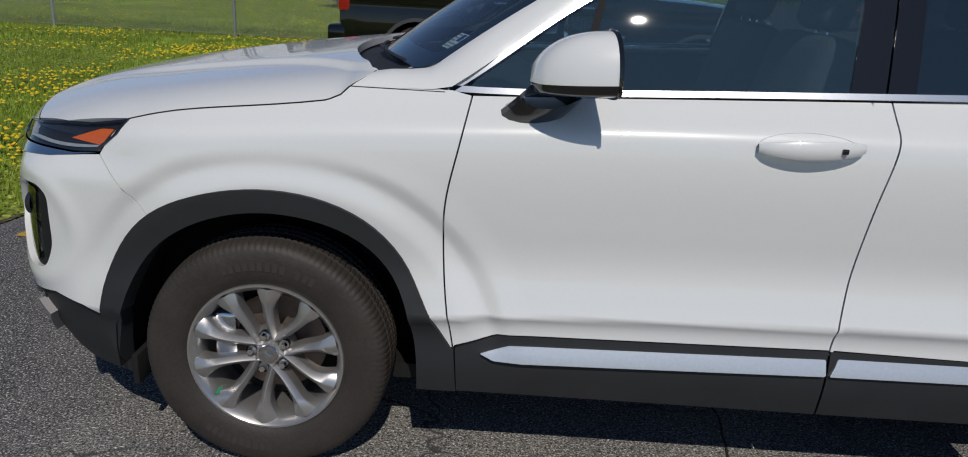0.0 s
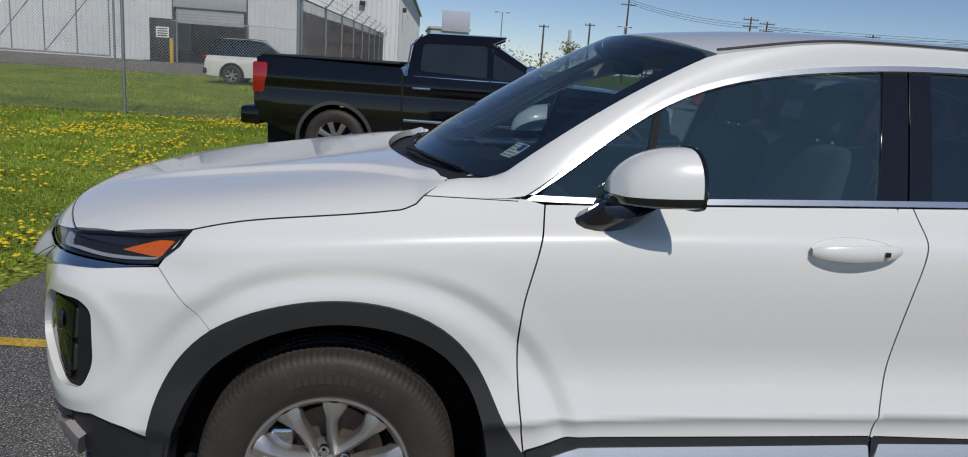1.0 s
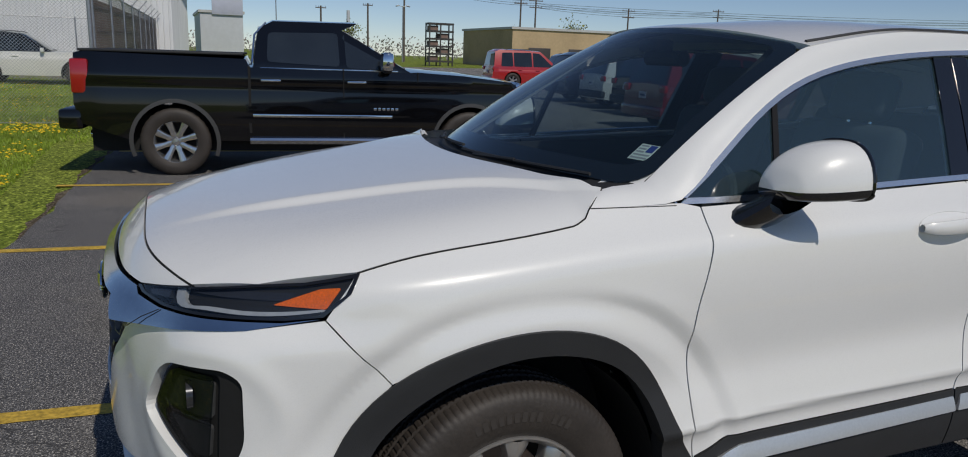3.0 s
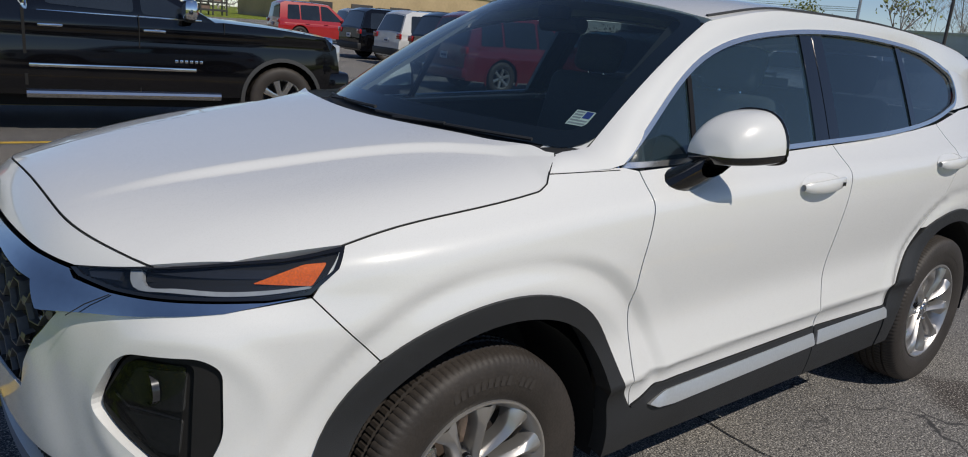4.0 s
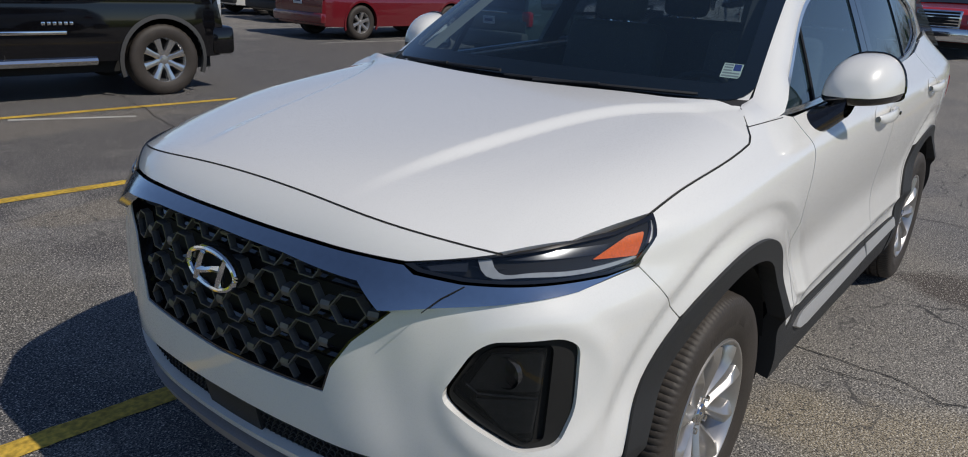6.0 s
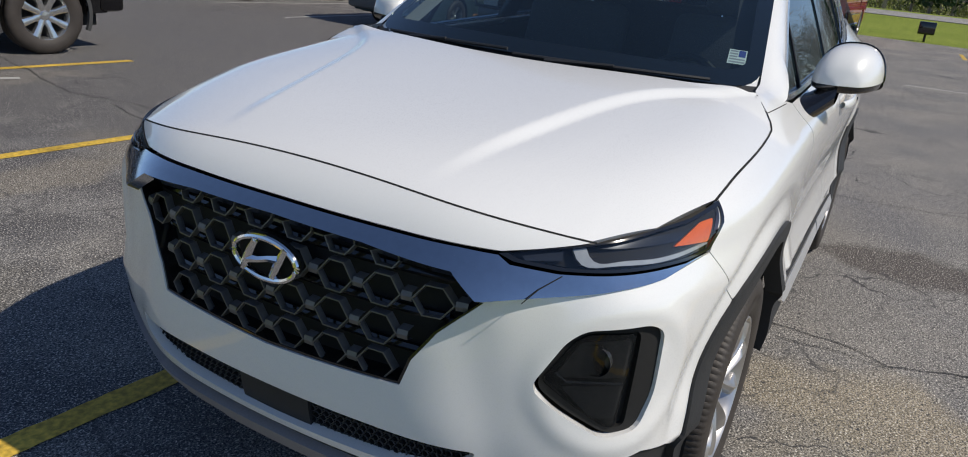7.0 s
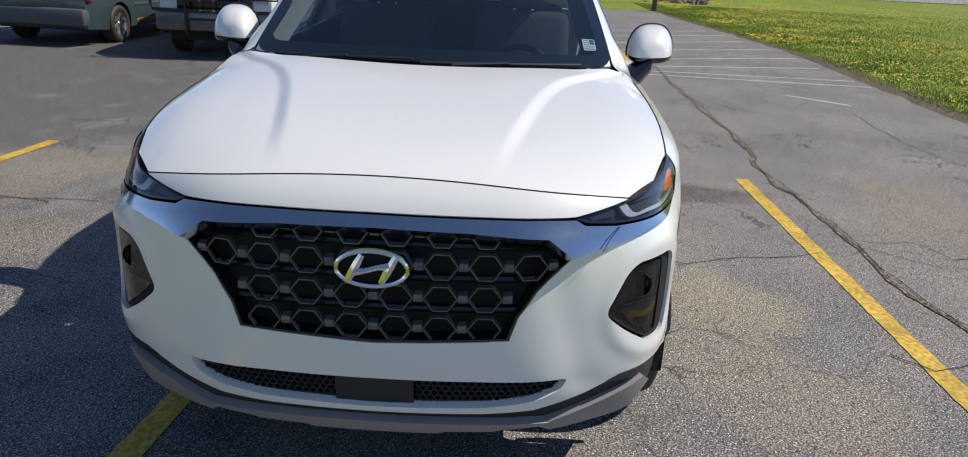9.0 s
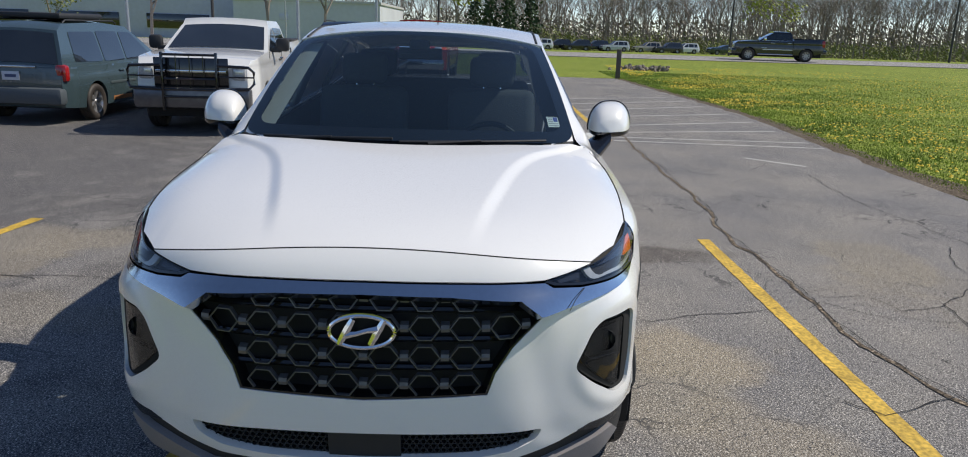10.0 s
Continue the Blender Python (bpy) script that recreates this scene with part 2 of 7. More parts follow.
GRASS = ground_material("grass_ground", (0.16, 0.22, 0.025), (0.26, 0.30, 0.05), 30, 0.35, 0.9, 0.8)
DIRT = ground_material("bare_edge_soil", (0.10, 0.075, 0.05), (0.16, 0.13, 0.09), 60, 2, 0.95, 0.8)
YELLOW = material("yellow_line_paint", (0.55, 0.36, 0.05), 0.75, grain=0.5, scale=45, stain=0.3, stain_scale=4)
PALE = material("worn_white_line_paint", (0.42, 0.41, 0.38), 0.8, grain=0.35, scale=60, stain=0.3, stain_scale=3)
CRACK = material("crack_filler", (0.02, 0.019, 0.018), 0.9, grain=0.3)
STAIN = material("damp_stain", (0.045, 0.038, 0.032), 0.6, grain=0.2, stain=0.3)


# ---- mesh helpers ----
def spl(xs, ys):
    """A natural cubic spline through the points, straight beyond its ends."""
    xs, ys = np.asarray(xs, float), np.asarray(ys, float)
    n, h = len(xs), np.diff(xs)
    a, r = np.eye(n), np.zeros(n)
    for i in range(1, n - 1):
        a[i, i - 1:i + 2] = h[i - 1], 2 * (h[i - 1] + h[i]), h[i]
        r[i] = 6 * ((ys[i + 1] - ys[i]) / h[i] - (ys[i] - ys[i - 1]) / h[i - 1])
    m = np.linalg.solve(a, r)

    def f(x):
        x = np.asarray(x, float)
        c = np.clip(x, xs[0], xs[-1])
        i = np.clip(np.searchsorted(xs, c) - 1, 0, n - 2)
        t0, t1, hh = xs[i + 1] - c, c - xs[i], h[i]
        v = (m[i] * t0 ** 3 + m[i + 1] * t1 ** 3) / (6 * hh) + (ys[i] / hh - m[i] * hh / 6) * t0 + (ys[i + 1] / hh - m[i + 1] * hh / 6) * t1
        s0 = (ys[1] - ys[0]) / h[0] - h[0] * (2 * m[0] + m[1]) / 6
        s1 = (ys[-1] - ys[-2]) / h[-1] + h[-1] * (2 * m[-1] + m[-2]) / 6
        return v + np.where(x < xs[0], (x - xs[0]) * s0, 0) + np.where(x > xs[-1], (x - xs[-1]) * s1, 0)
    return f


def sstep(x):
    x = np.clip(x, 0, 1)
    return x * x * (3 - 2 * x)


def thing(name, label, category, at=None, group=""):
    e = new(name)
    e.empty_display_size = 0.2
    if at is not None:
        e.matrix_world = at
    return tagged(e, label, category, group)


def mesh_part(name, mesh, mat, parent, label=""):
    if mat:
        mesh.materials.append(mat)
    ob = new(name, mesh)
    if parent:
        ob.parent = parent
    if label:
        ob["label"] = label
    return ob


def part(name, bm, mat, parent, label="", smooth=False):
    me = bpy.data.meshes.new(name)
    bm.to_mesh(me)
    bm.free()
    if smooth:
        me.shade_smooth()
        if smooth != "all":
            me.set_sharp_from_angle(angle=radians(35))
    return mesh_part(name, me, mat, parent, label)


def raw(name, verts, faces, mat, parent, label="", smooth=False):
    me = bpy.data.meshes.new(name)
    me.from_pydata([tuple(v) for v in verts], [], faces)
    me.update()
    if smooth:
        me.shade_smooth()
        if smooth != "all":
            me.set_sharp_from_angle(angle=radians(35))
    return mesh_part(name, me, mat, parent, label)


def box(bm, size, at=(0, 0, 0), bevel=0.0, turn=None, segments=2):
    m = Matrix.Translation(at) @ (turn or Matrix.Identity(4)) @ Matrix.Diagonal((*size, 1))
    vs = bmesh.ops.create_cube(bm, size=1, matrix=m)["verts"]
    if bevel:
        es = list({e for v in vs for e in v.link_edges})
        bmesh.ops.bevel(bm, geom=es, offset=bevel, segments=segments, affect="EDGES", profile=0.5)
    return bm


def a_box(name, size, at, mat, parent=None, bevel=0.0, turn=None, label=""):
    return part(name, box(bmesh.new(), size, at, bevel, turn), mat, parent, label, smooth=bevel > 0)


def tube(name, pts, radius, mat, parent=None, sides=8, label="", closed=False):
    pts = [Vector(p) for p in pts]
    n = len(pts)
    vs, fs = [], []
    for i, p in enumerate(pts):
        a = pts[(i - 1) % n] if closed or i else p
        b = pts[(i + 1) % n] if closed or i < n - 1 else p
        d = (b - a).normalized()
        s = d.cross(Vector((0.013, 0.021, 1)))
        s = (s if s.length > 0.05 else d.cross(Vector((1, 0, 0)))).normalized()
        q = d.cross(s)
        r = radius[i] if isinstance(radius, (list, tuple)) else radius
        for k in range(sides):
            c = 2 * math.pi * k / sides
            vs.append(p + r * (math.cos(c) * s + math.sin(c) * q))
    for i in range(n if closed else n - 1):
        j = (i + 1) % n
        for k in range(sides):
            l = (k + 1) % sides
            fs.append((i * sides + k, i * sides + l, j * sides + l, j * sides + k))
    if not closed:
        fs.append(tuple(reversed(range(sides)))), fs.append(tuple(range((n - 1) * sides, n * sides)))
    return raw(name, vs, fs, mat, parent, label, smooth=True)


def lathe(profile, segments=64, axis="y"):
    """Vertices and faces of a turned profile of (radius, along) about an axis."""
    vs, fs, n = [], [], len(profile)
    for k in range(segments):
        c, s = math.cos(2 * math.pi * k / segments), math.sin(2 * math.pi * k / segments)
        for r, a in profile:
            vs.append({"y": (r * c, a, r * s), "x": (a, r * c, r * s), "z": (r * c, r * s, a)}[axis])
    for k in range(segments):
        j = (k + 1) % segments
        for i in range(n - 1):
            fs.append((k * n + i, k * n + i + 1, j * n + i + 1, j * n + i))
    return vs, fs


def inside(loops, p):
    """Which points lie inside the loops (even-odd)."""
    res = np.zeros(len(p), bool)
    for lp in loops:
        x0, y0 = lp[:, 0], lp[:, 1]
        x1, y1 = np.roll(x0, -1), np.roll(y0, -1)
        for i in range(len(lp)):
            if y0[i] == y1[i]:
                continue
            c = (y0[i] > p[:, 1]) != (y1[i] > p[:, 1])
            res ^= c & (p[:, 0] < x0[i] + (p[:, 1] - y0[i]) * (x1[i] - x0[i]) / (y1[i] - y0[i]))
    return res


def dense(lp, step):
    lp = np.asarray(lp, float)
    out = []
    for a, b in zip(lp, np.roll(lp, -1, axis=0)):
        k = max(1, int(math.ceil(np.hypot(*(b - a)) / step)))
        out += [a + (b - a) * j / k for j in range(k)]
    return np.array(out)


def rounded(lp, r, k=4):
    """A closed loop with its corners rounded."""
    lp = [np.asarray(p, float) for p in lp]
    out = []
    for i, p in enumerate(lp):
        a, b = lp[i - 1] - p, lp[(i + 1) % len(lp)] - p
        q = min(r, 0.45 * np.hypot(*a), 0.45 * np.hypot(*b))
        s, e = p + a / (np.hypot(*a) + 1e-9) * q, p + b / (np.hypot(*b) + 1e-9) * q
        for j in range(k + 1):
            t = j / k
            out.append((1 - t) ** 2 * s + 2 * t * (1 - t) * p + t * t * e)
    return out


def panel(name, loops, surf, mat, parent, step=0.03, lip=0.012, off=0.0, label="", centre=(1.4, 0, 0.75)):
    """A sheet on a surface surf(a, b), cut to the loops, with its edges folded inwards by lip."""
    from mathutils.geometry import delaunay_2d_cdt
    loops = [dense(lp, step * 0.6) for lp in loops]
    pts, edges = [], []
    for lp in loops:
        k = len(pts)
        pts += [Vector(p) for p in lp]
        edges += [(k + i, k + (i + 1) % len(lp)) for i in range(len(lp))]
    every = np.concatenate(loops)
    lo, hi = every.min(0), every.max(0)
    gx, gy = np.meshgrid(np.arange(lo[0], hi[0], step), np.arange(lo[1], hi[1], step))
    g = np.c_[gx.ravel(), gy.ravel()]
    g = g[inside(loops, g)]
    if len(g):
        near = np.concatenate([np.min((q[:, None, 0] - every[None, :, 0]) ** 2 + (q[:, None, 1] - every[None, :, 1]) ** 2, axis=1) for q in np.array_split(g, len(g) // 400 + 1)])
        pts += [Vector(p) for p in g[near > (0.35 * step) ** 2]]
    v2, _, f2, *_ = delaunay_2d_cdt(pts, edges, [], 0, 1e-7)
    p2 = np.array([tuple(v) for v in v2])
    F = np.array([tuple(f) for f in f2])
    F = F[inside(loops, p2[F].mean(1))]
    used, F = np.unique(F, return_inverse=True)
    F = F.reshape(-1, 3)
    p2 = p2[used]
    e = 1e-4
    P = surf(p2[:, 0], p2[:, 1])
    N = np.cross(surf(p2[:, 0] + e, p2[:, 1]) - surf(p2[:, 0] - e, p2[:, 1]), surf(p2[:, 0], p2[:, 1] + e) - surf(p2[:, 0], p2[:, 1] - e))
    N /= np.linalg.norm(N, axis=1)[:, None] + 1e-12
    if np.sum(N * (P - np.array(centre))) < 0:
        N = -N
    P = P + off * N
    turn = np.cross(P[F[:, 1]] - P[F[:, 0]], P[F[:, 2]] - P[F[:, 0]])
    wrong = np.sum(turn * N[F[:, 0]], axis=1) <= 0
    F[wrong] = F[wrong][:, ::-1]
    turn[wrong] *= -1
    real = np.zeros_like(P)
    for k in range(3):
        np.add.at(real, F[:, k], turn)
    real /= np.linalg.norm(real, axis=1)[:, None] + 1e-12
    M = np.where((np.sum(real * N, axis=1) < 0.85)[:, None], real, N)
    V, out = P, [tuple(f) for f in F.tolist()]
    if lip:
        E = np.concatenate([F[:, [0, 1]], F[:, [1, 2]], F[:, [2, 0]]])
        _, back_to, count = np.unique(np.sort(E, axis=1), axis=0, return_inverse=True, return_counts=True)
        rim = E[count[back_to.ravel()] == 1]
        i, j = rim[:, 0], rim[:, 1]
        quad = np.stack([P[i], P[i] - lip * N[i], P[j] - lip * N[j], P[j]], axis=1)
        o = np.cross(quad[:, 2] - quad[:, 0], quad[:, 3] - quad[:, 1])
        o /= np.linalg.norm(o, axis=1)[:, None] + 1e-12
        k = len(P)
        V = np.concatenate([P, quad.reshape(-1, 3)])
        M = np.concatenate([M, np.repeat(o, 4, axis=0)])
        out += [(k + 4 * q, k + 4 * q + 1, k + 4 * q + 2, k + 4 * q + 3) for q in range(len(rim))]
    me = bpy.data.meshes.new(name)
    me.from_pydata(V.tolist(), [], out)
    me.update()
    me.shade_smooth()
    me.normals_split_custom_set_from_vertices(M.tolist())
    return mesh_part(name, me, mat, parent, label)


def loft(name, rows, mat, parent, label="", smooth=True, closed=False):
    """A sheet through rows of points."""
    n = len(rows[0])
    vs = [p for row in rows for p in row]
    fs = []
    for i in range(len(rows) - 1):
        for j in range(n if closed else n - 1):
            k = (j + 1) % n
            fs.append((i * n + j, i * n + k, (i + 1) * n + k, (i + 1) * n + j))
    return raw(name, vs, fs, mat, parent, label, smooth=smooth)


# ---- the white sport utility car ----
# plan line of the lower body, from the middle of the nose along one side to the middle of the tail
PLAN = [(-0.975, 0), (-0.972, 0.14), (-0.963, 0.27), (-0.943, 0.41), (-0.902, 0.54), (-0.846, 0.655), (-0.778, 0.762), (-0.665, 0.846), (-0.47, 0.903),
        (-0.25, 0.940), (0, 0.953), (0.5, 0.955), (1.2, 0.955), (2.0, 0.955), (2.7, 0.952), (3.1, 0.935), (3.4, 0.895), (3.6, 0.82), (3.73, 0.66),
        (3.785, 0.42), (3.80, 0.2), (3.805, 0)]
pl = np.array(PLAN)
pu = np.r_[0, np.cumsum(np.hypot(*np.diff(pl, axis=0).T))]
U_END = pu[-1]
ue = np.r_[-pu[6:0:-1], pu, 2 * U_END - pu[-2:-8:-1]]
CX = spl(ue, np.r_[pl[6:0:-1, 0], pl[:, 0], pl[-2:-8:-1, 0]])
CY = spl(ue, np.r_[-pl[6:0:-1, 1], pl[:, 1], -pl[-2:-8:-1, 1]])
D_FRONT = spl([0.12, 0.25, 0.33, 0.40, 0.50, 0.62, 0.75, 0.86, 0.93, 0.97, 1.0, 1.03, 1.08, 1.2],
              [-0.17, -0.09, -0.048, -0.022, -0.003, 0, -0.004, -0.016, -0.034, -0.055, -0.08, -0.115, -0.19, -0.4])
D_SIDE = spl([0.15, 0.28, 0.36, 0.44, 0.50, 0.545, 0.556, 0.566, 0.62, 0.69, 0.80, 0.90, 0.98, 1.05, 1.085, 1.10, 1.12, 1.15, 1.20, 1.3],
             [-0.06, -0.03, -0.014, -0.012, -0.019, -0.0085, -0.003, -0.0045, -0.018, -0.031, -0.024, -0.012, -0.008, -0.013, -0.024, -0.036, -0.060, -0.095, -0.145, -0.23])
D_BACK = spl([0.15, 0.35, 0.55, 0.62, 0.75, 0.95, 1.1, 1.25], [-0.10, -0.02, 0, -0.03, -0.06, -0.07, -0.10, -0.16])
SHOULDER = spl([-0.9, -0.38, 0.0, 0.25, 0.55, 1.0, 1.7, 2.4, 3.0, 3.5], [-0.10, -0.085, -0.055, -0.035, -0.018, 0.0, 0.012, 0.03, 0.06, 0.09])
HUBS = ((0.0, 0.355), (2.765, 0.355))


def body(u, z):
    """A point of the lower body: along the plan line, and the height."""
    u, z = np.asarray(u, float), np.asarray(z, float)
    a = np.abs(u)
    sgn = np.where(u < 0, 1.0, -1.0)
    e = 1e-3
    x, y = CX(a), CY(a)
    tx, ty = CX(a + e) - CX(a - e), CY(a + e) - CY(a - e)
    ln = np.hypot(tx, ty)
    nx, ny = -ty / ln, tx / ln
    wf = sstep((-0.30 - x) / 0.50)
    wb = sstep((x - 3.3) / 0.40)
    d = wf * D_FRONT(z) + wb * D_BACK(z) + (1 - wf - wb) * D_SIDE(z - SHOULDER(x))
    for hx, hz in HUBS:
        r = np.hypot((x - hx - 0.055) / 1.04, z - hz - 0.005)
        d = d + (0.004 * sstep((0.72 - r) / 0.08) - 0.011 * sstep((0.648 - r) / 0.055) + 0.019 * sstep((0.605 - r) / 0.085)) * sstep((z - 0.40) / 0.15) * (1 - wf) * sstep((1.0 - z) / 0.1)
    # pressed-in cheeks between grille and fog lamp, and the ledge round the fog lamp
    k = np.exp(-np.abs((a - (0.50 + 0.30 * (0.78 - z))) / 0.075) ** 2) * sstep((0.87 - z) / 0.10) * sstep((z - 0.40) / 0.08) * (x < -0.5)
    d = d - 0.007 * k
    # the corner draws in where the headlamp wraps round it
    d = d - 0.024 * sstep((z - 0.85) / 0.09) * np.exp(-((a - 1.02) / 0.27) ** 2)
    ring = np.hypot((a - 0.86) / 1.15, z - 0.69)
    d = d + 0.006 * np.exp(-((ring - 0.165) / 0.03) ** 2) * (x < -0.4) * (x > -0.93)
    return np.stack([x + d * nx, sgn * (y + d * ny), z], axis=-1)


UU = np.linspace(0, U_END, 1500)


def at_x(x, z, side=1, lo=0.0):
    """The plan parameter of the body point with this x on one side (1: the driver's)."""
    p = body(UU, np.full_like(UU, z))
    k = int(np.argmin(p[:, 0] + 10 * (UU < lo)))
    m = slice(k, len(UU))
    return side * float(np.interp(x, np.maximum.accumulate(p[m, 0]), UU[m]))


def at_y(y, z):
    """The plan parameter of the body point with this y on the nose."""
    us = UU[UU < 1.9]
    p = body(us, np.full_like(us, z))
    yy = np.maximum.accumulate(-p[:, 1])
    return -math.copysign(float(np.interp(abs(y), yy, us)), y)


def sx(pts, side=1):
    return [(at_x(x, z, side), z) for x, z in pts]


def sy(pts):
    return [(at_y(y, z), z) for y, z in pts]


def smooth_line(pts, n=6):
    """A smooth open line through 2D points."""
    p = np.asarray(pts, float)
    t = np.r_[0, np.cumsum(np.hypot(*np.diff(p, axis=0).T))]
    fx, fy = spl(t, p[:, 0]), spl(t, p[:, 1])
    q = np.linspace(0, t[-1], n * (len(p) - 1) + 1)
    return list(zip(fx(q), fy(q)))


def flip(pts):
    return [(-a, b) for a, b in pts]


car = thing("sport_utility_car", "pearl white SUV with black arch cladding, parked nose to grass", "car", pose(0, 0.013, 0.013))

GAP = 0.0024
ARCH_OUT = [(-0.500, 0.43), (-0.470, 0.553), (-0.400, 0.690), (-0.310, 0.780), (-0.155, 0.853), (0.006, 0.880), (0.175, 0.863), (0.311, 0.800), (0.415, 0.682), (0.486, 0.54), (0.548, 0.44)]
ARCH_IN = [(-0.452, 0.285), (-0.435, 0.42), (-0.40, 0.53), (-0.33, 0.652), (-0.2, 0.757), (0.006, 0.815), (0.142, 0.805), (0.278, 0.752), (0.381, 0.643), (0.435, 0.499), (0.45, 0.40), (0.452, 0.30)]
R_OUT = [(2.20, 0.47), (2.26, 0.60), (2.34, 0.71), (2.46, 0.80), (2.62, 0.855), (2.77, 0.868), (2.93, 0.845), (3.08, 0.775), (3.19, 0.66), (3.26, 0.52), (3.29, 0.42)]
R_IN = [(2.31, 0.30), (2.315, 0.42), (2.35, 0.55), (2.43, 0.68), (2.55, 0.765), (2.77, 0.808), (2.98, 0.765), (3.10, 0.68), (3.18, 0.55), (3.215, 0.42), (3.22, 0.30)]
DOOR_F = smooth_line([(0.575, 1.146), (0.546, 1.005), (0.520, 0.877), (0.516, 0.742), (0.528, 0.598), (0.553, 0.441)], 5)
DOOR_R = smooth_line([(1.690, 1.185), (1.690, 1.12), (1.662, 0.97), (1.636, 0.742), (1.620, 0.58), (1.612, 0.485)], 5)
HOOD_SIDE = smooth_line([(-0.385, 1.030), (-0.30, 1.052), (-0.1, 1.082), (0.10, 1.104), (0.18, 1.115)], 4)
HL_TOP = [(-0.527, 0.952), (-0.60, 0.966), (-0.69, 0.982), (-0.775, 1.000)]

for side in (1, -1):
    A_out, A_in = smooth_line(ARCH_OUT, 4), smooth_line(ARCH_IN, 4)
    B_out, B_in = smooth_line(R_OUT, 4), smooth_line(R_IN, 4)
    fwd = [p for p in A_out if p[0] > -0.315]
    fender = (HOOD_SIDE + [(0.215, 1.130), (0.235, 1.152), (0.40, 1.157), (0.52, 1.156)] + [(x - GAP, z) for x, z in DOOR_F]
              + list(reversed(fwd)) + [(-0.319, 0.776), (-0.358, 0.818), (-0.4625, 0.932), (-0.425, 0.985)])
    panel("front_fender", [sx(fender, side)], body, PAINT, car, 0.012)
    front_door = ([(x + GAP, z) for x, z in DOOR_F] + [(0.558, 0.447), (0.679, 0.486), (1.611, 0.502)]
                  + [(x - GAP, z) for x, z in reversed(DOOR_R)] + [(1.2, 1.168), (0.9, 1.157)])
    fd = panel("front_door", [sx(front_door, side)], body, PAINT, car, 0.014)
    rear_edge = smooth_line([(2.66, 1.245), (2.655, 1.12), (2.58, 0.97), (2.43, 0.80), (2.34, 0.71), (2.26, 0.60), (2.20, 0.495)], 5)
    rear_door = ([(x + GAP, z) for x, z in DOOR_R] + [(1.625, 0.502), (2.19, 0.492)] + [(x - GAP, z) for x, z in reversed(rear_edge)] + [(2.4, 1.222), (2.0, 1.198)])
    rd = panel("rear_door", [sx(rear_door, side)], body, PAINT, car, 0.025)
    quarter = ([(x + GAP, z) for x, z in rear_edge if z > 0.80] + [p for p in B_out if p[0] > 2.45] + [(3.42, 0.50), (3.46, 0.75), (3.40, 1.0), (3.38, 1.33), (3.0, 1.30)])
    panel("quarter_panel", [sx(quarter, side)], body, PAINT, car, 0.03)
    # black cladding round the arches and along the sill
    ca = A_out + [(0.556, 0.438), (0.566, 0.300)] + list(reversed(A_in))
    panel("wheel_arch_trim", [sx(ca, side)], body, TRIM, car, 0.02, lip=0.055, off=0.010)
    cb = B_out + [(3.30, 0.30)] + list(reversed(B_in)) + [(2.20, 0.30)]
    panel("wheel_arch_trim", [sx(cb, side)], body, TRIM, car, 0.025, lip=0.055, off=0.010)
    panel("sill_trim", [sx([(0.5685, 0.300), (0.560, 0.440), (0.679, 0.482), (1.608, 0.498), (1.606, 0.296)], side)], body, TRIM, car, 0.03, lip=0.03, off=0.006)
    panel("sill_trim", [sx([(1.612, 0.296), (1.615, 0.498), (2.195, 0.490), (2.195, 0.296)], side)], body, TRIM, car, 0.03, lip=0.03, off=0.006)
    def strip_face(u, z):
        b = body(u, z)
        b[..., 1] -= side * (0.010 + 0.22 * np.clip(0.475 - z, -0.02, 0.08))
        return b
    panel("sill_strip", [rounded(sx([(0.632, 0.434), (0.714, 0.460), (1.603, 0.478), (1.605, 0.432), (0.753, 0.412), (0.672, 0.416)], side), 0.006)], strip_face, STRIP_SILVER, car, 0.03, lip=0.03, off=0.0)
    panel("sill_strip", [rounded(sx([(1.627, 0.455), (1.637, 0.481), (2.19, 0.484), (2.21, 0.470), (2.20, 0.438), (1.615, 0.432)], side), 0.006)], strip_face, STRIP_SILVER, car, 0.03, lip=0.03, off=0.0)
    # dark core behind the gaps
    panel("inner_body", [sx([(-0.36, 1.0), (0.2, 1.10), (0.5, 1.13), (1.2, 1.15), (2.6, 1.21), (3.3, 1.28), (3.36, 0.8), (3.30, 0.40), (3.29, 0.33), (3.22, 0.60), (3.08, 0.79), (2.77, 0.88), (2.46, 0.81), (2.24, 0.6),
                             (2.2, 0.33), (0.57, 0.33), (0.5, 0.53), (0.42, 0.69), (0.31, 0.81), (0.17, 0.875), (0.0, 0.89), (-0.15, 0.86), (-0.30, 0.78)], side)], body, DARK, car, 0.05, lip=0, off=-0.022)
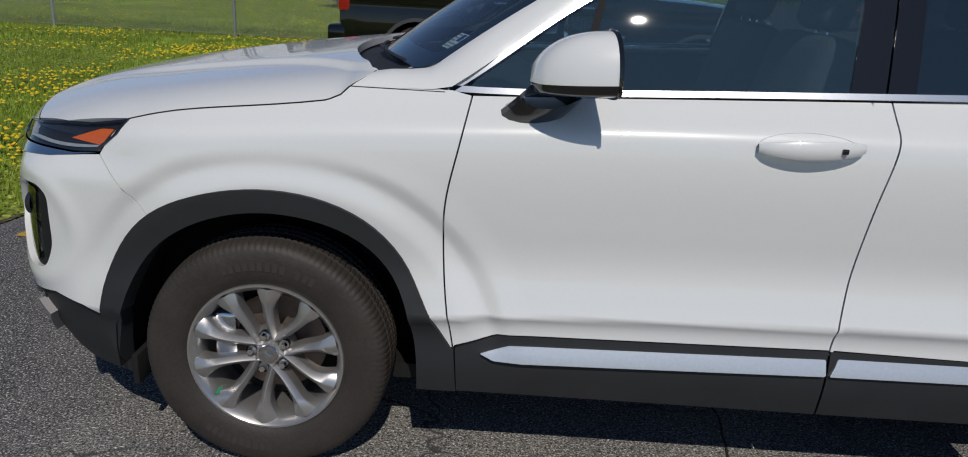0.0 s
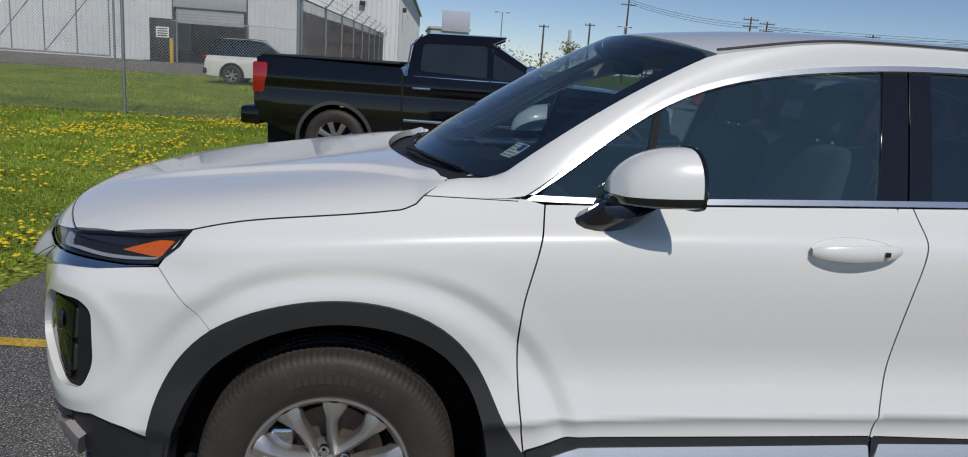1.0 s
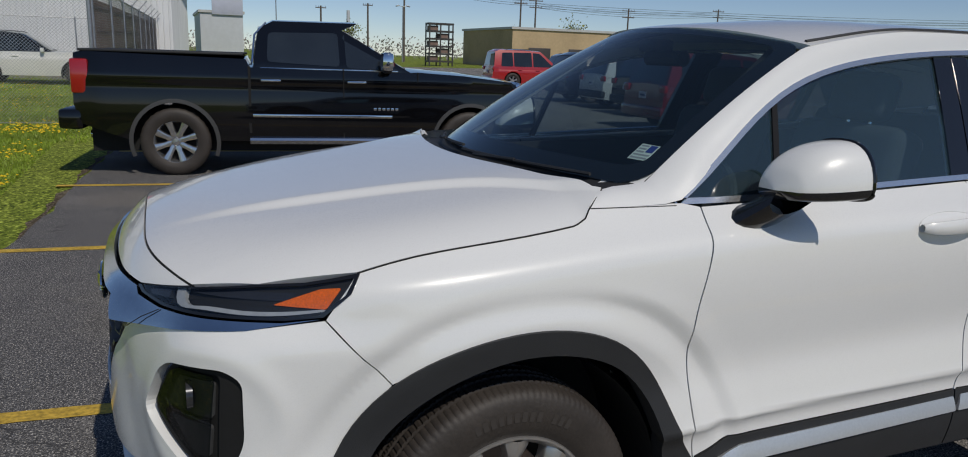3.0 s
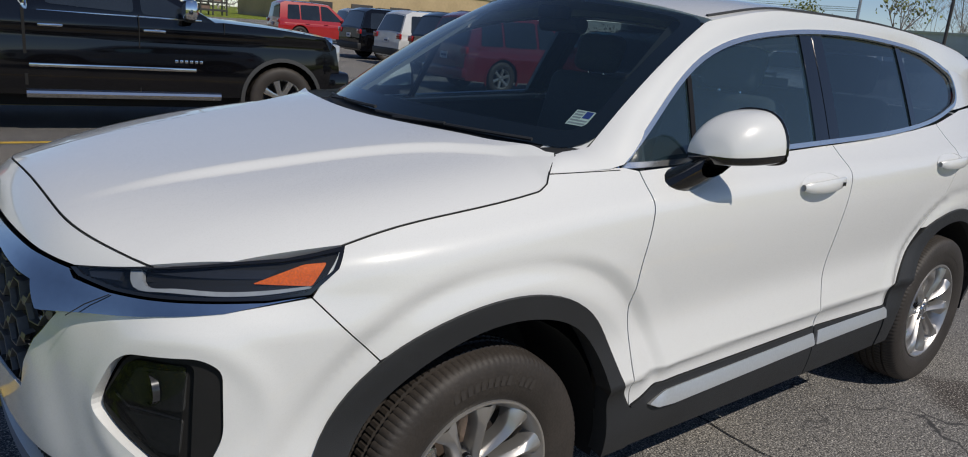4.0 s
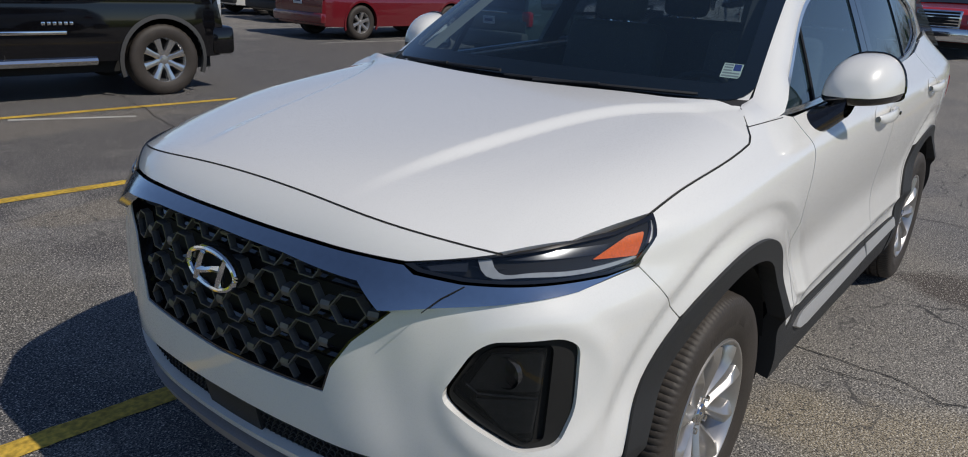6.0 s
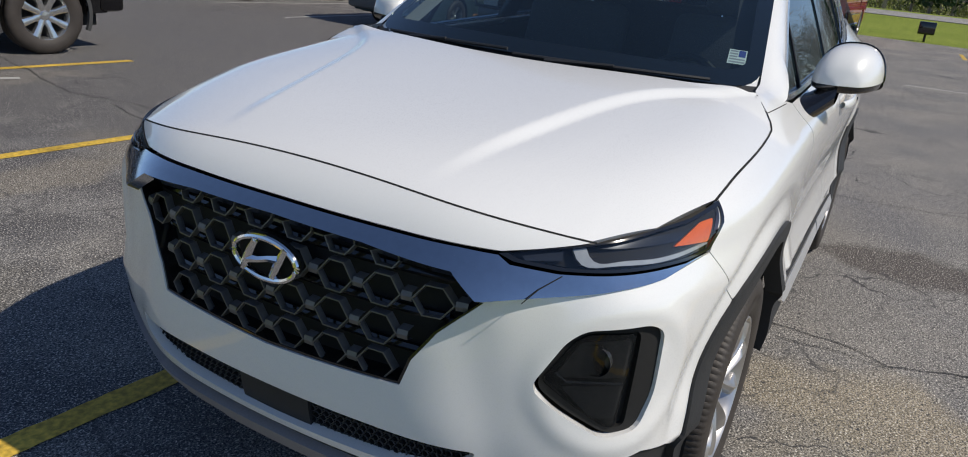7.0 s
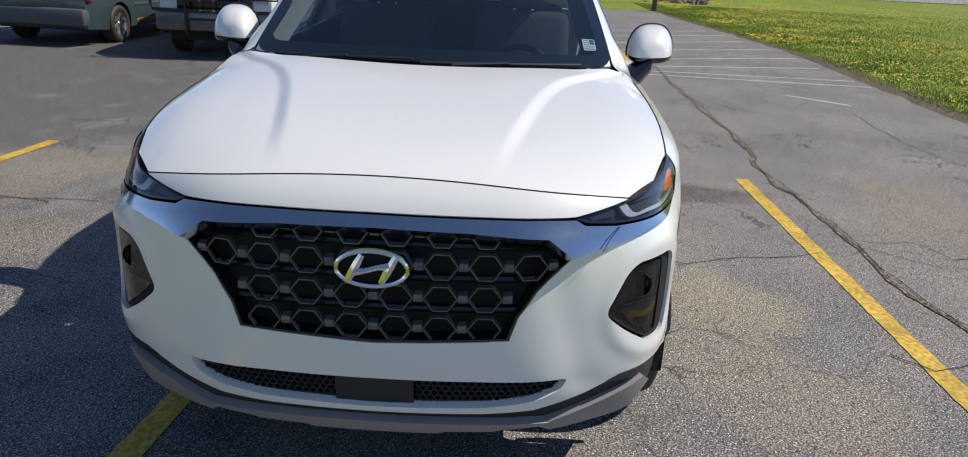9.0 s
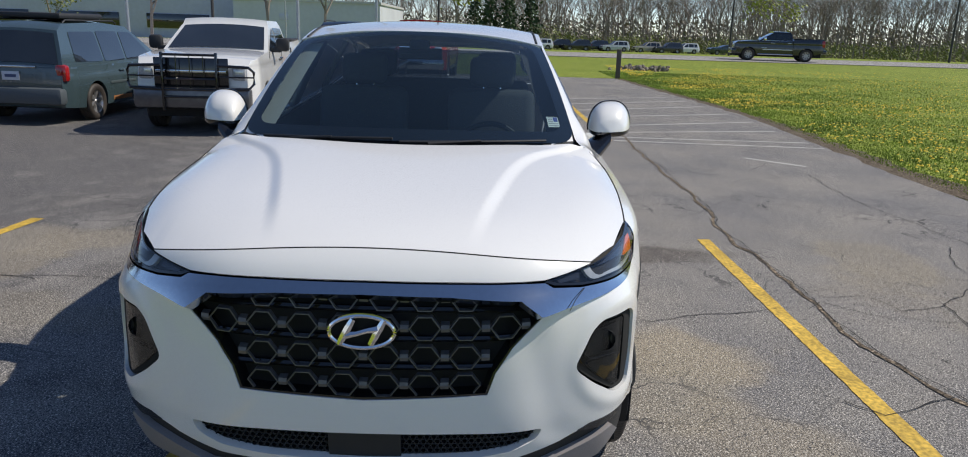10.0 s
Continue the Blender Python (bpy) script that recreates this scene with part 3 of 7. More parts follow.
    # door handle in its bowl
    for hx, hz in ((1.457, 1.072), (2.555, 1.100)):
        door = fd if hx < 2 else rd
        u0 = at_x(hx, hz, side)
        p0 = body(np.array([u0]), np.array([hz]))[0]
        s = -1 if side == 1 else 1
        rows = []
        for i in range(17):
            t = i / 16
            x = hx - 0.135 + 0.27 * t
            out = 0.012 + 0.030 * math.sin(math.pi * t) ** 0.6
            h = 0.012 + 0.012 * math.sin(math.pi * t) ** 0.5
            row = []
            for k in range(10):
                c = 2 * math.pi * k / 10
                row.append((x, p0[1] + s * (out + 0.010 * math.cos(c)), hz + 0.012 * (t - 0.4) + h * math.sin(c)))
            rows.append(row)
        hd = loft("door_handle", rows, PAINT, door, closed=True)
        if hx < 2:
            a_box("key_button", (0.016, 0.006, 0.014), (hx + 0.072, p0[1] + s * 0.049, hz + 0.004), GLOSS_BLACK, hd, 0.002)
        bowl = [(u0 + side * 0.135 * math.cos(a) , hz + 0.036 * math.sin(a)) for a in np.linspace(0, 2 * math.pi, 30, endpoint=False)]
        uc = u0

        def dished(u, z, uc=uc, hz=hz):
            q = ((u - uc) / 0.135) ** 2 + ((z - hz) / 0.036) ** 2
            b = body(u, z)
            b[..., 1] -= s * 0.032 * np.clip(1 - q, 0, 1) - s * 0.002
            return b
        panel("handle_bowl", [bowl], dished, PAINT, door, 0.012, lip=0)
    panel("fuel_flap" if side == 1 else "side_badge_plate", [rounded(sx([(2.99, 1.09), (3.15, 1.09), (3.13, 0.955), (2.97, 0.955)], side), 0.03)], body, PAINT, car, 0.03, lip=0.004, off=0.003)

# bumper with its openings
G_HALF = [(-0.368, 0.624), (-0.390, 0.692), (-0.438, 0.765), (-0.534, 0.862)]
GRILLE = sy([(0, 0.610)] + G_HALF + [(-0.458, 0.915), (-0.25, 0.930), (0, 0.934), (0.25, 0.930), (0.458, 0.915)] + [(-y, z) for y, z in reversed(G_HALF)])
CHROME_LOW = [(-0.534, 0.868), (-0.615, 0.879), (-0.755, 0.899), (-0.82, 0.908)]
LOWER = [(0, 0.498), (-0.30, 0.497), (-0.545, 0.488), (-0.52, 0.450), (-0.45, 0.420), (-0.302, 0.402), (0, 0.396)]
LOWER = LOWER + [(-y, z) for y, z in reversed(LOWER[1:-1])]
CHIN = [(0, 0.376), (-0.3, 0.378), (-0.45, 0.386), (-0.60, 0.425), (-0.69, 0.462), (-0.78, 0.478)]
FOG = [(-0.632, 0.676), (-0.69, 0.790), (-0.722, 0.817), (-0.825, 0.820), (-0.846, 0.795), (-0.846, 0.64), (-0.834, 0.562), (-0.78, 0.556), (-0.70, 0.615)]
half = (sy([(-y, z) for y, z in ()]) + sx([(-0.500, 0.445), (-0.472, 0.545), (-0.402, 0.685), (-0.3215, 0.7735), (-0.3605, 0.816), (-0.4655, 0.930)])
        + sy(list(reversed(CHROME_LOW))) + sy(list(reversed(G_HALF))))
mid_top = sy([(0, 0.608)])
low = sy(list(CHIN)) + sx([(-0.66, 0.492), (-0.56, 0.468)])
loop = half + mid_top + list(reversed(flip(half))) + flip(list(reversed(low)))[:-1] + low
lower_loop, fog_loop = rounded(sy(LOWER), 0.02), rounded(sy(FOG), 0.03)
bumper = panel("front_bumper", [loop, lower_loop, fog_loop, flip(fog_loop)], body, PAINT, car, 0.016, lip=0.028)
# chrome brow of the grille with its wings under the lamps
wing = [(-0.53, 0.951), (-0.556, 0.936), (-0.645, 0.926), (-0.74, 0.926)]
brow = (sy([(0, 0.960), (-0.3, 0.958), (-0.45, 0.955)] + wing) + sx([(-0.55, 0.925), (-0.468, 0.934)]) + sy(list(reversed(CHROME_LOW))) + sy([(-0.522, 0.868), (-0.458, 0.914), (-0.25, 0.929), (0, 0.933)]))
brow = brow + list(reversed(flip(brow[1:-1])))
BROW_TOP = spl([0, 0.25, 0.45, 0.56, 0.68, 0.8, 1.0, 1.25], [0.960, 0.959, 0.954, 0.944, 0.930, 0.926, 0.928, 0.934])


def brow_face(u, z):
    a = np.abs(u)
    top = BROW_TOP(np.clip(a, 0, 1.25))
    b = body(u, z)
    t = top - z
    b[..., 0] -= 0.006 + 0.60 * np.where(t < 0.02, np.where(t > -0.02, (t + 0.02) ** 2 / 0.08, 0), t) * (1 - 0.92 * sstep((a - 0.40) / 0.42))
    return b


panel("grille_brow", [brow], brow_face, SATIN, car, 0.014, lip=0.03, off=0.0, label="satin chrome brow over the grille")
tube("grille_brow_joint", [tuple(body(np.array([at_y(y, z)]), np.array([z]))[0] + np.array([-0.008 - 0.55 * (0.930 - z), 0, 0])) for y, z in ((-0.655, 0.924), (-0.625, 0.90), (-0.605, 0.874))], 0.0012, DARK, car, 5)


def recessed(depth):
    def f(u, z):
        return body(u, z) + np.array([depth, 0, 0])
    return f


# grille: backing, horizontal bars and the rows of hexagonal rings
grille = raw("grille", [], [], None, car, "gloss black hexagonal mesh grille")
panel("grille_backing", [GRILLE], recessed(0.06), DARK, grille, 0.04, lip=0)
gl = np.array(GRILLE)
panel("grille_frame", [dense(gl, 0.02), dense(np.array([0, 0.77]) + (gl - np.array([0, 0.77])) * np.array([0.982, 0.962]), 0.02)], recessed(0.004), GLOSS_BLACK, grille, 0.03, lip=0.06)
HEX_W, HEX_H = 0.1195, 0.0885


def hexagon(w, h, cut=0.285):
    return [(-w / 2, 0), (-w / 2 + w * cut, h / 2), (w / 2 - w * cut, h / 2), (w / 2, 0), (w / 2 - w * cut, -h / 2), (-w / 2 + w * cut, -h / 2)]


_yy = -body(UU, np.full_like(UU, 0.75))[:, 1]


def at_y_fast(y, z):
    k = UU < 1.2
    return -math.copysign(float(np.interp(abs(y), _yy[k], UU[k])), y)


def on_nose(y, z, dx):
    return tuple(body(np.array([at_y_fast(y, z)]), np.array([z]))[0] + np.array([dx, 0, 0]))


def hex_ring(cx, cz):
    """A hexagonal cell: flanks rising from the back to a narrow raised rim, then a deep hole."""
    vs, fs = [], []
    for w, h, dx in ((0.815, 0.815, 0.030), (0.798, 0.800, 0.010), (0.790, 0.792, 0.008), (0.734, 0.728, 0.008), (0.726, 0.720, 0.010), (0.716, 0.710, 0.020)):
        for y, z in hexagon(HEX_W * w, HEX_H * h):
            z2 = min(max(cz + z, 0.609), 0.931)
            vs.append(on_nose(cx + y, z2, dx))
    for k in range(5):
        for i in range(6):
            j = (i + 1) % 6
            fs.append((k * 6 + i, k * 6 + j, (k + 1) * 6 + j, (k + 1) * 6 + i))
    return vs, fs


for row, z in enumerate((0.652, 0.740, 0.828, 0.914)):
    for i in range(-5, 5):
        cx = (i + 0.5) * HEX_W
        test = np.array([(at_y_fast(cx + s * HEX_W * 0.20, min(z + d, 0.925)), min(z + d, 0.925)) for s, d in ((1, 0), (-1, 0), (0.2, 0.012), (-0.2, -0.03))])
        if inside([gl], test).all():
            vs, fs = hex_ring(cx, z)
            raw("grille_hexagon", vs, fs, GRILLE_PLASTIC, grille)
    for i in range(-5, 6):
        cx = i * HEX_W
        if inside([gl], np.array([(at_y_fast(cx + s * 0.02, z), z) for s in (-1, 1)])).all():
            rows = [[on_nose(cx + dy, z + dz, dx) for dy in (-0.0125, -0.008, 0.008, 0.0125)] for dz, dx in ((-0.015, 0.034), (-0.0105, 0.012), (0.000, 0.009), (0.0105, 0.012), (0.015, 0.034))]
            loft("grille_bridge", rows, GRILLE_PLASTIC, grille, smooth=False)
for z in (0.696, 0.784, 0.872):
    ys = [y for y in np.linspace(-0.52, 0.52, 53) if inside([gl], np.array([(at_y_fast(y, z), z)]))[0]]
    tube("grille_bar", [on_nose(y, z, 0.048) for y in ys], 0.010, GLOSS_BLACK, grille, 6)
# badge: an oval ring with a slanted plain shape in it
badge = raw("grille_badge", [], [], None, car, "oval chrome badge on the grille")
ring = [(-0.976 , 0.094 * math.cos(a), 0.826 + 0.049 * math.sin(a)) for a in np.linspace(0, 2 * math.pi, 48, endpoint=False)]
tube("badge_ring", ring, 0.0075, CHROME, badge, 8, closed=True)
for s in (1, -1):
    bar = [(-0.976, s * 0.045 - 0.022 * t, 0.826 + 0.042 * t) for t in (-0.93, -0.3, 0.3, 0.93)]
    tube("badge_bar", [(x - 0.002, -y if False else y, zz) for x, y, zz in bar], [0.009, 0.012, 0.012, 0.009], CHROME, badge, 6)
tube("badge_bar", [(-0.978, 0.046, 0.816), (-0.979, 0.015, 0.821), (-0.979, -0.015, 0.831), (-0.978, -0.046, 0.836)], [0.012, 0.008, 0.008, 0.012], CHROME, badge, 6)
panel("badge_plate", [[(0.094 * math.cos(a), 0.826 + 0.049 * math.sin(a)) for a in np.linspace(0, 2 * math.pi, 32, endpoint=False)]],
      lambda a, b: np.stack([np.full_like(a, -0.960), a, b], axis=-1), DARK, badge, 0.02, lip=0.01)

# lower opening with its mesh
panel("lower_grille", [lower_loop], recessed(0.05), DARK, car, 0.04, lip=0)
low_mesh = {1: ([], []), -1: ([], [])}
for r in range(6):
    z = 0.405 + 0.017 * r
    for i in range(-26, 27):
        cy = (i + 0.5 * (r % 2)) * 0.021
        if abs(cy) < 0.11 or not inside([np.array(lower_loop)], np.array([(at_y_fast(cy, z), z)]))[0]:
            continue
        p = body(np.array([at_y_fast(cy, z)]), np.array([z]))[0]
        vs, fs = low_mesh[1 if cy > 0 else -1]
        k = len(vs)
        for w, dx in ((1.0, 0.028), (0.72, 0.026), (0.72, 0.045)):
            for y, zz in hexagon(0.023 * w, 0.018 * w):
                vs.append((p[0] + dx, p[1] + y, z + zz))
        for q in range(2):
            for i2 in range(6):
                j2 = (i2 + 1) % 6
                fs.append((k + q * 6 + i2, k + q * 6 + j2, k + q * 6 + 6 + j2, k + q * 6 + 6 + i2))
for vs, fs in low_mesh.values():
    raw("lower_grille_mesh", vs, fs, TRIM, car)
panel("plate_mount", [sy([(-0.11, 0.398), (-0.11, 0.496), (0.11, 0.496), (0.11, 0.398)])], recessed(0.018), TRIM, car, 0.03, lip=0.02)

# black lip, silver skid and corner pieces
LIP_TOP = sy(CHIN[:-1]) + sy([(-0.78, 0.474)]) + sx([(-0.66, 0.488), (-0.56, 0.464), (-0.494, 0.440)])
LIP_LOW = sx([(-0.455, 0.285), (-0.44, 0.245), (-0.60, 0.245)]) + sy([(-0.74, 0.27), (-0.5, 0.305), (-0.3, 0.315), (0, 0.322)])
lip = LIP_TOP + LIP_LOW
lip = lip + list(reversed(flip(lip[1:-1])))
panel("bumper_lip", [lip], body, TRIM, car, 0.02, lip=0.03, off=-0.012)
sk = sy([(0, 0.350), (-0.28, 0.349), (-0.44, 0.345), (-0.50, 0.338), (-0.48, 0.328), (-0.36, 0.324), (-0.34, 0.316), (-0.2, 0.315), (-0.18, 0.306), (0, 0.306)])
panel("skid_strip", [sk + list(reversed(flip(sk[1:-1])))], body, GREY_TRIM, car, 0.02, lip=0.03, off=0.014)
for side in (1, -1):
    f = flip if side < 0 else (lambda q: q)
    panel("corner_trim", [f(sy([(-0.46, 0.330), (-0.60, 0.375), (-0.775, 0.437), (-0.80, 0.40), (-0.74, 0.318), (-0.50, 0.300)]))], body, GREY_TRIM, car, 0.02, lip=0.03, off=0.012)
    panel("reflector", [f(rounded(sy([(-0.655, 0.450), (-0.70, 0.470), (-0.79, 0.480), (-0.80, 0.466), (-0.74, 0.443)]), 0.01))], body, LAMP_BACK, car, 0.02, lip=0.01, off=0.003)
    # main lamp cluster in the bumper
    fl = f(fog_loop)
    fog = panel("bumper_lamp", [fl], recessed(0.045), DARK, car, 0.03, lip=0, label="smoked main lamp cluster in the bumper")
    panel("lamp_reflector", [f(rounded(sy([(-0.665, 0.690), (-0.705, 0.775), (-0.79, 0.780), (-0.79, 0.690)]), 0.012))], recessed(0.036), LAMP_MID, fog, 0.03, lip=0.03)
    panel("lamp_reflector", [f(rounded(sy([(-0.68, 0.670), (-0.79, 0.672), (-0.785, 0.590), (-0.745, 0.592)]), 0.012))], recessed(0.033), LAMP_MID, fog, 0.03, lip=0.03)
    tube("lamp_edge", [tuple(body(np.array([at_y(y, z)]), np.array([z]))[0] * np.array([1, side, 1]) + np.array([0.03, 0, 0])) for y, z in ((-0.668, 0.705), (-0.69, 0.682), (-0.79, 0.675))], 0.003, LAMP_MID, fog, 6)
    bp = body(np.array([at_y(-0.735, 0.735)]), np.array([0.735]))[0]
    vs2, fs2 = lathe([(0.001, 0.012), (0.022, 0.008), (0.032, 0.0), (0.036, -0.004), (0.036, 0.02)], 24, "x")
    raw("lamp_bowl", [(bp[0] + 0.040 - a * 0.6, side * bp[1] + b, bp[2] + c) for a, b, c in vs2], fs2, LAMP_BACK, fog, smooth=True)
    lens = rounded(sy([(-0.648, 0.690), (-0.70, 0.785), (-0.725, 0.800), (-0.800, 0.798), (-0.792, 0.575), (-0.78, 0.573), (-0.71, 0.632)]), 0.012)
    panel("lamp_lens", [f(lens)], recessed(0.018), FOG_LENS, fog, 0.03, lip=0.006)
    panel("lamp_gasket", [fl, f(rounded(sy([(-0.646, 0.690), (-0.698, 0.786), (-0.724, 0.803), (-0.806, 0.801), (-0.806, 0.57), (-0.779, 0.57), (-0.708, 0.630)]), 0.02))], recessed(0.024), DARK, fog, 0.03, lip=0.02)
    # slim upper lamp
    hl_low = sx([(-0.468, 0.938), (-0.55, 0.929)]) + sy([(-0.74, 0.930), (-0.645, 0.930), (-0.558, 0.940)])
    hl = sy(HL_TOP) + sx([(-0.50, 1.008), (-0.44, 1.018), (-0.378, 1.030), (-0.405, 0.990)]) + hl_low
    head = panel("headlamp", [f(hl)], recessed(0.028), DARK, car, 0.025, lip=0, label="slim headlamp with amber reflector and grey light guide")
    panel("headlamp_rim", [f(hl), f([tuple(np.array(np.mean(hl, axis=0)) + (np.array(p) - np.mean(hl, axis=0)) * np.array([0.955, 0.84])) for p in hl])], body, GLOSS_BLACK, head, 0.025, lip=0.03, off=0.003)
    panel("amber_reflector", [f(rounded(sx([(-0.575, 0.963), (-0.462, 0.955), (-0.425, 1.004), (-0.470, 1.000)]), 0.006))], body, AMBER, head, 0.02, lip=0.012, off=-0.006)
    guide = smooth_line(sy([(-0.655, 0.972), (-0.672, 0.950), (-0.72, 0.941), (-0.78, 0.940)]) + sx([(-0.52, 0.943), (-0.455, 0.952)]), 5)
    guide_b = smooth_line(sx([(-0.47, 0.955), (-0.53, 0.950)]) + sy([(-0.78, 0.949), (-0.735, 0.950), (-0.69, 0.959), (-0.677, 0.976)]), 5)
    panel("light_guide", [f(guide + guide_b)], body, LAMP_GREY, head, 0.02, lip=0.012, off=-0.005)
    panel("lamp_fin", [f(sy([(-0.57, 0.953), (-0.64, 0.968), (-0.645, 0.950), (-0.58, 0.944)]))], body, LAMP_BACK, head, 0.02, lip=0.012, off=-0.006)
    panel("lamp_fin", [f(sy([(-0.70, 0.976), (-0.77, 0.990)]) + sx([(-0.52, 0.990), (-0.55, 0.972)]))], body, LAMP_BACK, head, 0.02, lip=0.012, off=-0.008)
    panel("headlamp_lens", [f(hl)], body, LENS, head, 0.025, lip=0, off=0.001)

# bonnet: its edge follows the wings, and its front edge the nose
HC = spl([-0.92, -0.86, -0.80, -0.70, -0.55, -0.30, 0.0, 0.12, 0.35], [0.992, 1.030, 1.054, 1.080, 1.108, 1.146, 1.188, 1.203, 1.226])
RIDGE = spl([-0.86, -0.6, -0.3, -0.05, 0.10, 0.25], [0.29, 0.335, 0.40, 0.475, 0.56, 0.70])
edge = [body(np.array([at_y(y, z)]), np.array([z]))[0] for y, z in ((-0.69, 0.982), (-0.775, 1.000))]
edge += [body(np.array([at_x(x, z)]), np.array([z]))[0] for x, z in HOOD_SIDE[::2] + [(0.215, 1.130), (0.235, 1.150)]]
edge = np.array(sorted([(p[0], -p[1], p[2]) for p in edge] + [(0.30, 0.772, 1.190), (0.42, 0.75, 1.205), (-0.90, 0.56, 0.955)]))


def seam_z(y):
    return 1.039 - 0.117 * np.abs(y) ** 2


_ys = np.linspace(0, 0.72, 25)
_xs = np.array([float(body(np.array([at_y(-y, float(seam_z(y)))]), np.array([float(seam_z(y))]))[0][0]) for y in _ys])
edge_y, edge_z = spl(edge[:, 0], edge[:, 1]), spl(edge[:, 0], edge[:, 2])


def bonnet_base(x, y):
    a = np.abs(y)
    dome = sstep((RIDGE(x) + 0.040 - a) / 0.054) * sstep((x + 0.86) / 0.45)
    ye, ze = edge_y(x), edge_z(x)
    return HC(x) - (HC(x) - ze) * (a / ye) ** (3.0 + 2.6 * sstep((x + 0.78) / 0.40)) + 0.017 * dome - 0.015 * sstep((x + 0.86) / 0.45) * sstep((ye - a) / 0.3)


def bonnet_z(x, y):
    a = np.clip(np.abs(y), 0, 0.72)
    xf = np.interp(a, _ys, _xs)
    fix = (seam_z(a) - bonnet_base(xf, a)) * (1 - sstep((x - xf) / 0.30)) * sstep((0.72 - a) / 0.06)
    return bonnet_base(x, y) + fix


def bonnet(x, y):
    return np.stack([x, y, bonnet_z(x, y)], axis=-1)


front_edge = [(float(np.interp(y, _ys, _xs)), y, float(seam_z(y))) for y in np.linspace(0, 0.68, 14)]
NOSE_TOP = [(-y, z - 0.0012) for x, y, z in front_edge]
hs = [(x + 0.0032, -y) for x, y, z in front_edge]
hs += [(p[0], -p[1] + 0.003) for p in edge if -0.70 < p[0] < 0.31]
back = [(0.125 + 0.165 * (y / 0.765) ** 2, y) for y in np.linspace(-0.750, 0, 14)]
hs = hs + back
panel("bonnet", [hs + [(x, -y) for x, y in reversed(hs[1:-1])]], bonnet, PAINT, car, 0.012, lip=0.025, centre=(0, 0, 0.5))
lower_b = lambda x, y: bonnet(x, y) - np.array([0, 0, 0.030])
hs2 = [(max(x, -0.90), y) for x, y in ([(x - 0.012, -y) for x, y, z in front_edge] + [(p[0], -p[1] - 0.012) for p in edge if -0.70 < p[0] < 0.25] + [(0.12, 0.0)])]
panel("engine_bay_cover", [hs2 + [(x, -y) for x, y in reversed(hs2[1:-1])]], lower_b, DARK, car, 0.05, lip=0, centre=(0, 0, 0.5))
# nose strip between bonnet and chrome
nose = sy(NOSE_TOP + [(-0.60, 0.968), (-0.53, 0.957), (-0.3, 0.962), (0, 0.964), (0.3, 0.962), (0.53, 0.957), (0.60, 0.968)] + [(-y, z) for y, z in reversed(NOSE_TOP[1:])])
panel("nose_panel", [nose], body, PAINT, car, 0.016)

# added dark tubes in place of the shade in bonnet and wing gaps
def seam(name, pts, r=0.0032):
    p = np.array(smooth_line3(pts))
    tube(name, [tuple(q) for q in p], r, DARK, car, 6)


def smooth_line3(pts, n=4):
    p = np.asarray(pts, float)
    t = np.r_[0, np.cumsum(np.linalg.norm(np.diff(p, axis=0), axis=1))]
    q = np.linspace(0, t[-1], n * len(p))
    return np.stack([np.interp(q, t, p[:, k]) for k in range(3)], axis=-1)


seam("bonnet_front_joint", [(float(np.interp(abs(y), _ys, _xs)) + 0.003, y, float(seam_z(y))) for y in np.linspace(-0.69, 0.69, 45)], 0.0019)
for s in (1, -1):
    seam("bonnet_side_joint", [(p[0], -s * (p[1] + 0.001), p[2] + 0.0005) for p in edge if -0.42 < p[0] < 0.31], 0.0022)
    seam("wing_joint", [tuple(body(np.array([at_x(x, 1.151)]), np.array([1.151]))[0] * np.array([1, s, 1])) for x in np.linspace(0.24, 0.50, 8)], 0.0016)

# greenhouse
PX = spl([0.30, 0.45, 0.6, 1.0, 1.7, 2.4, 3.0, 3.3, 3.6], [0.800, 0.815, 0.828, 0.842, 0.855, 0.845, 0.812, 0.782, 0.73])


def cabin(side):
    def f(x, z):
        return np.stack([x, -side * (PX(x) - 0.42 * (z - 1.15) - 0.12 * (z - 1.15) ** 2), z], axis=-1)
    return f


def screen(s, v):
    """The windscreen: s from its base to its top, v across."""
    y = v * (0.755 - 0.133 * s)
    q = v ** 2
    x = (0.22 + 0.215 * q) * (1 - s) + (0.95 + 0.155 * q) * s
    z = (1.207 - 0.015 * q) * (1 - s) + (1.656 - 0.058 * q) * s + 0.10 * s * (1 - s)
    return np.stack([x, y, z], axis=-1)


ROOF_C = spl([0.80, 0.95, 1.12, 1.4, 1.8, 2.4, 3.0, 3.35, 3.6], [1.605, 1.655, 1.680, 1.702, 1.710, 1.698, 1.650, 1.590, 1.50])


def roof(x, y):
    return np.stack([x, y, ROOF_C(x) - (0.050 + 0.034 * sstep((1.55 - x) / 0.55)) * (np.abs(y) / 0.63) ** 2.4], axis=-1)


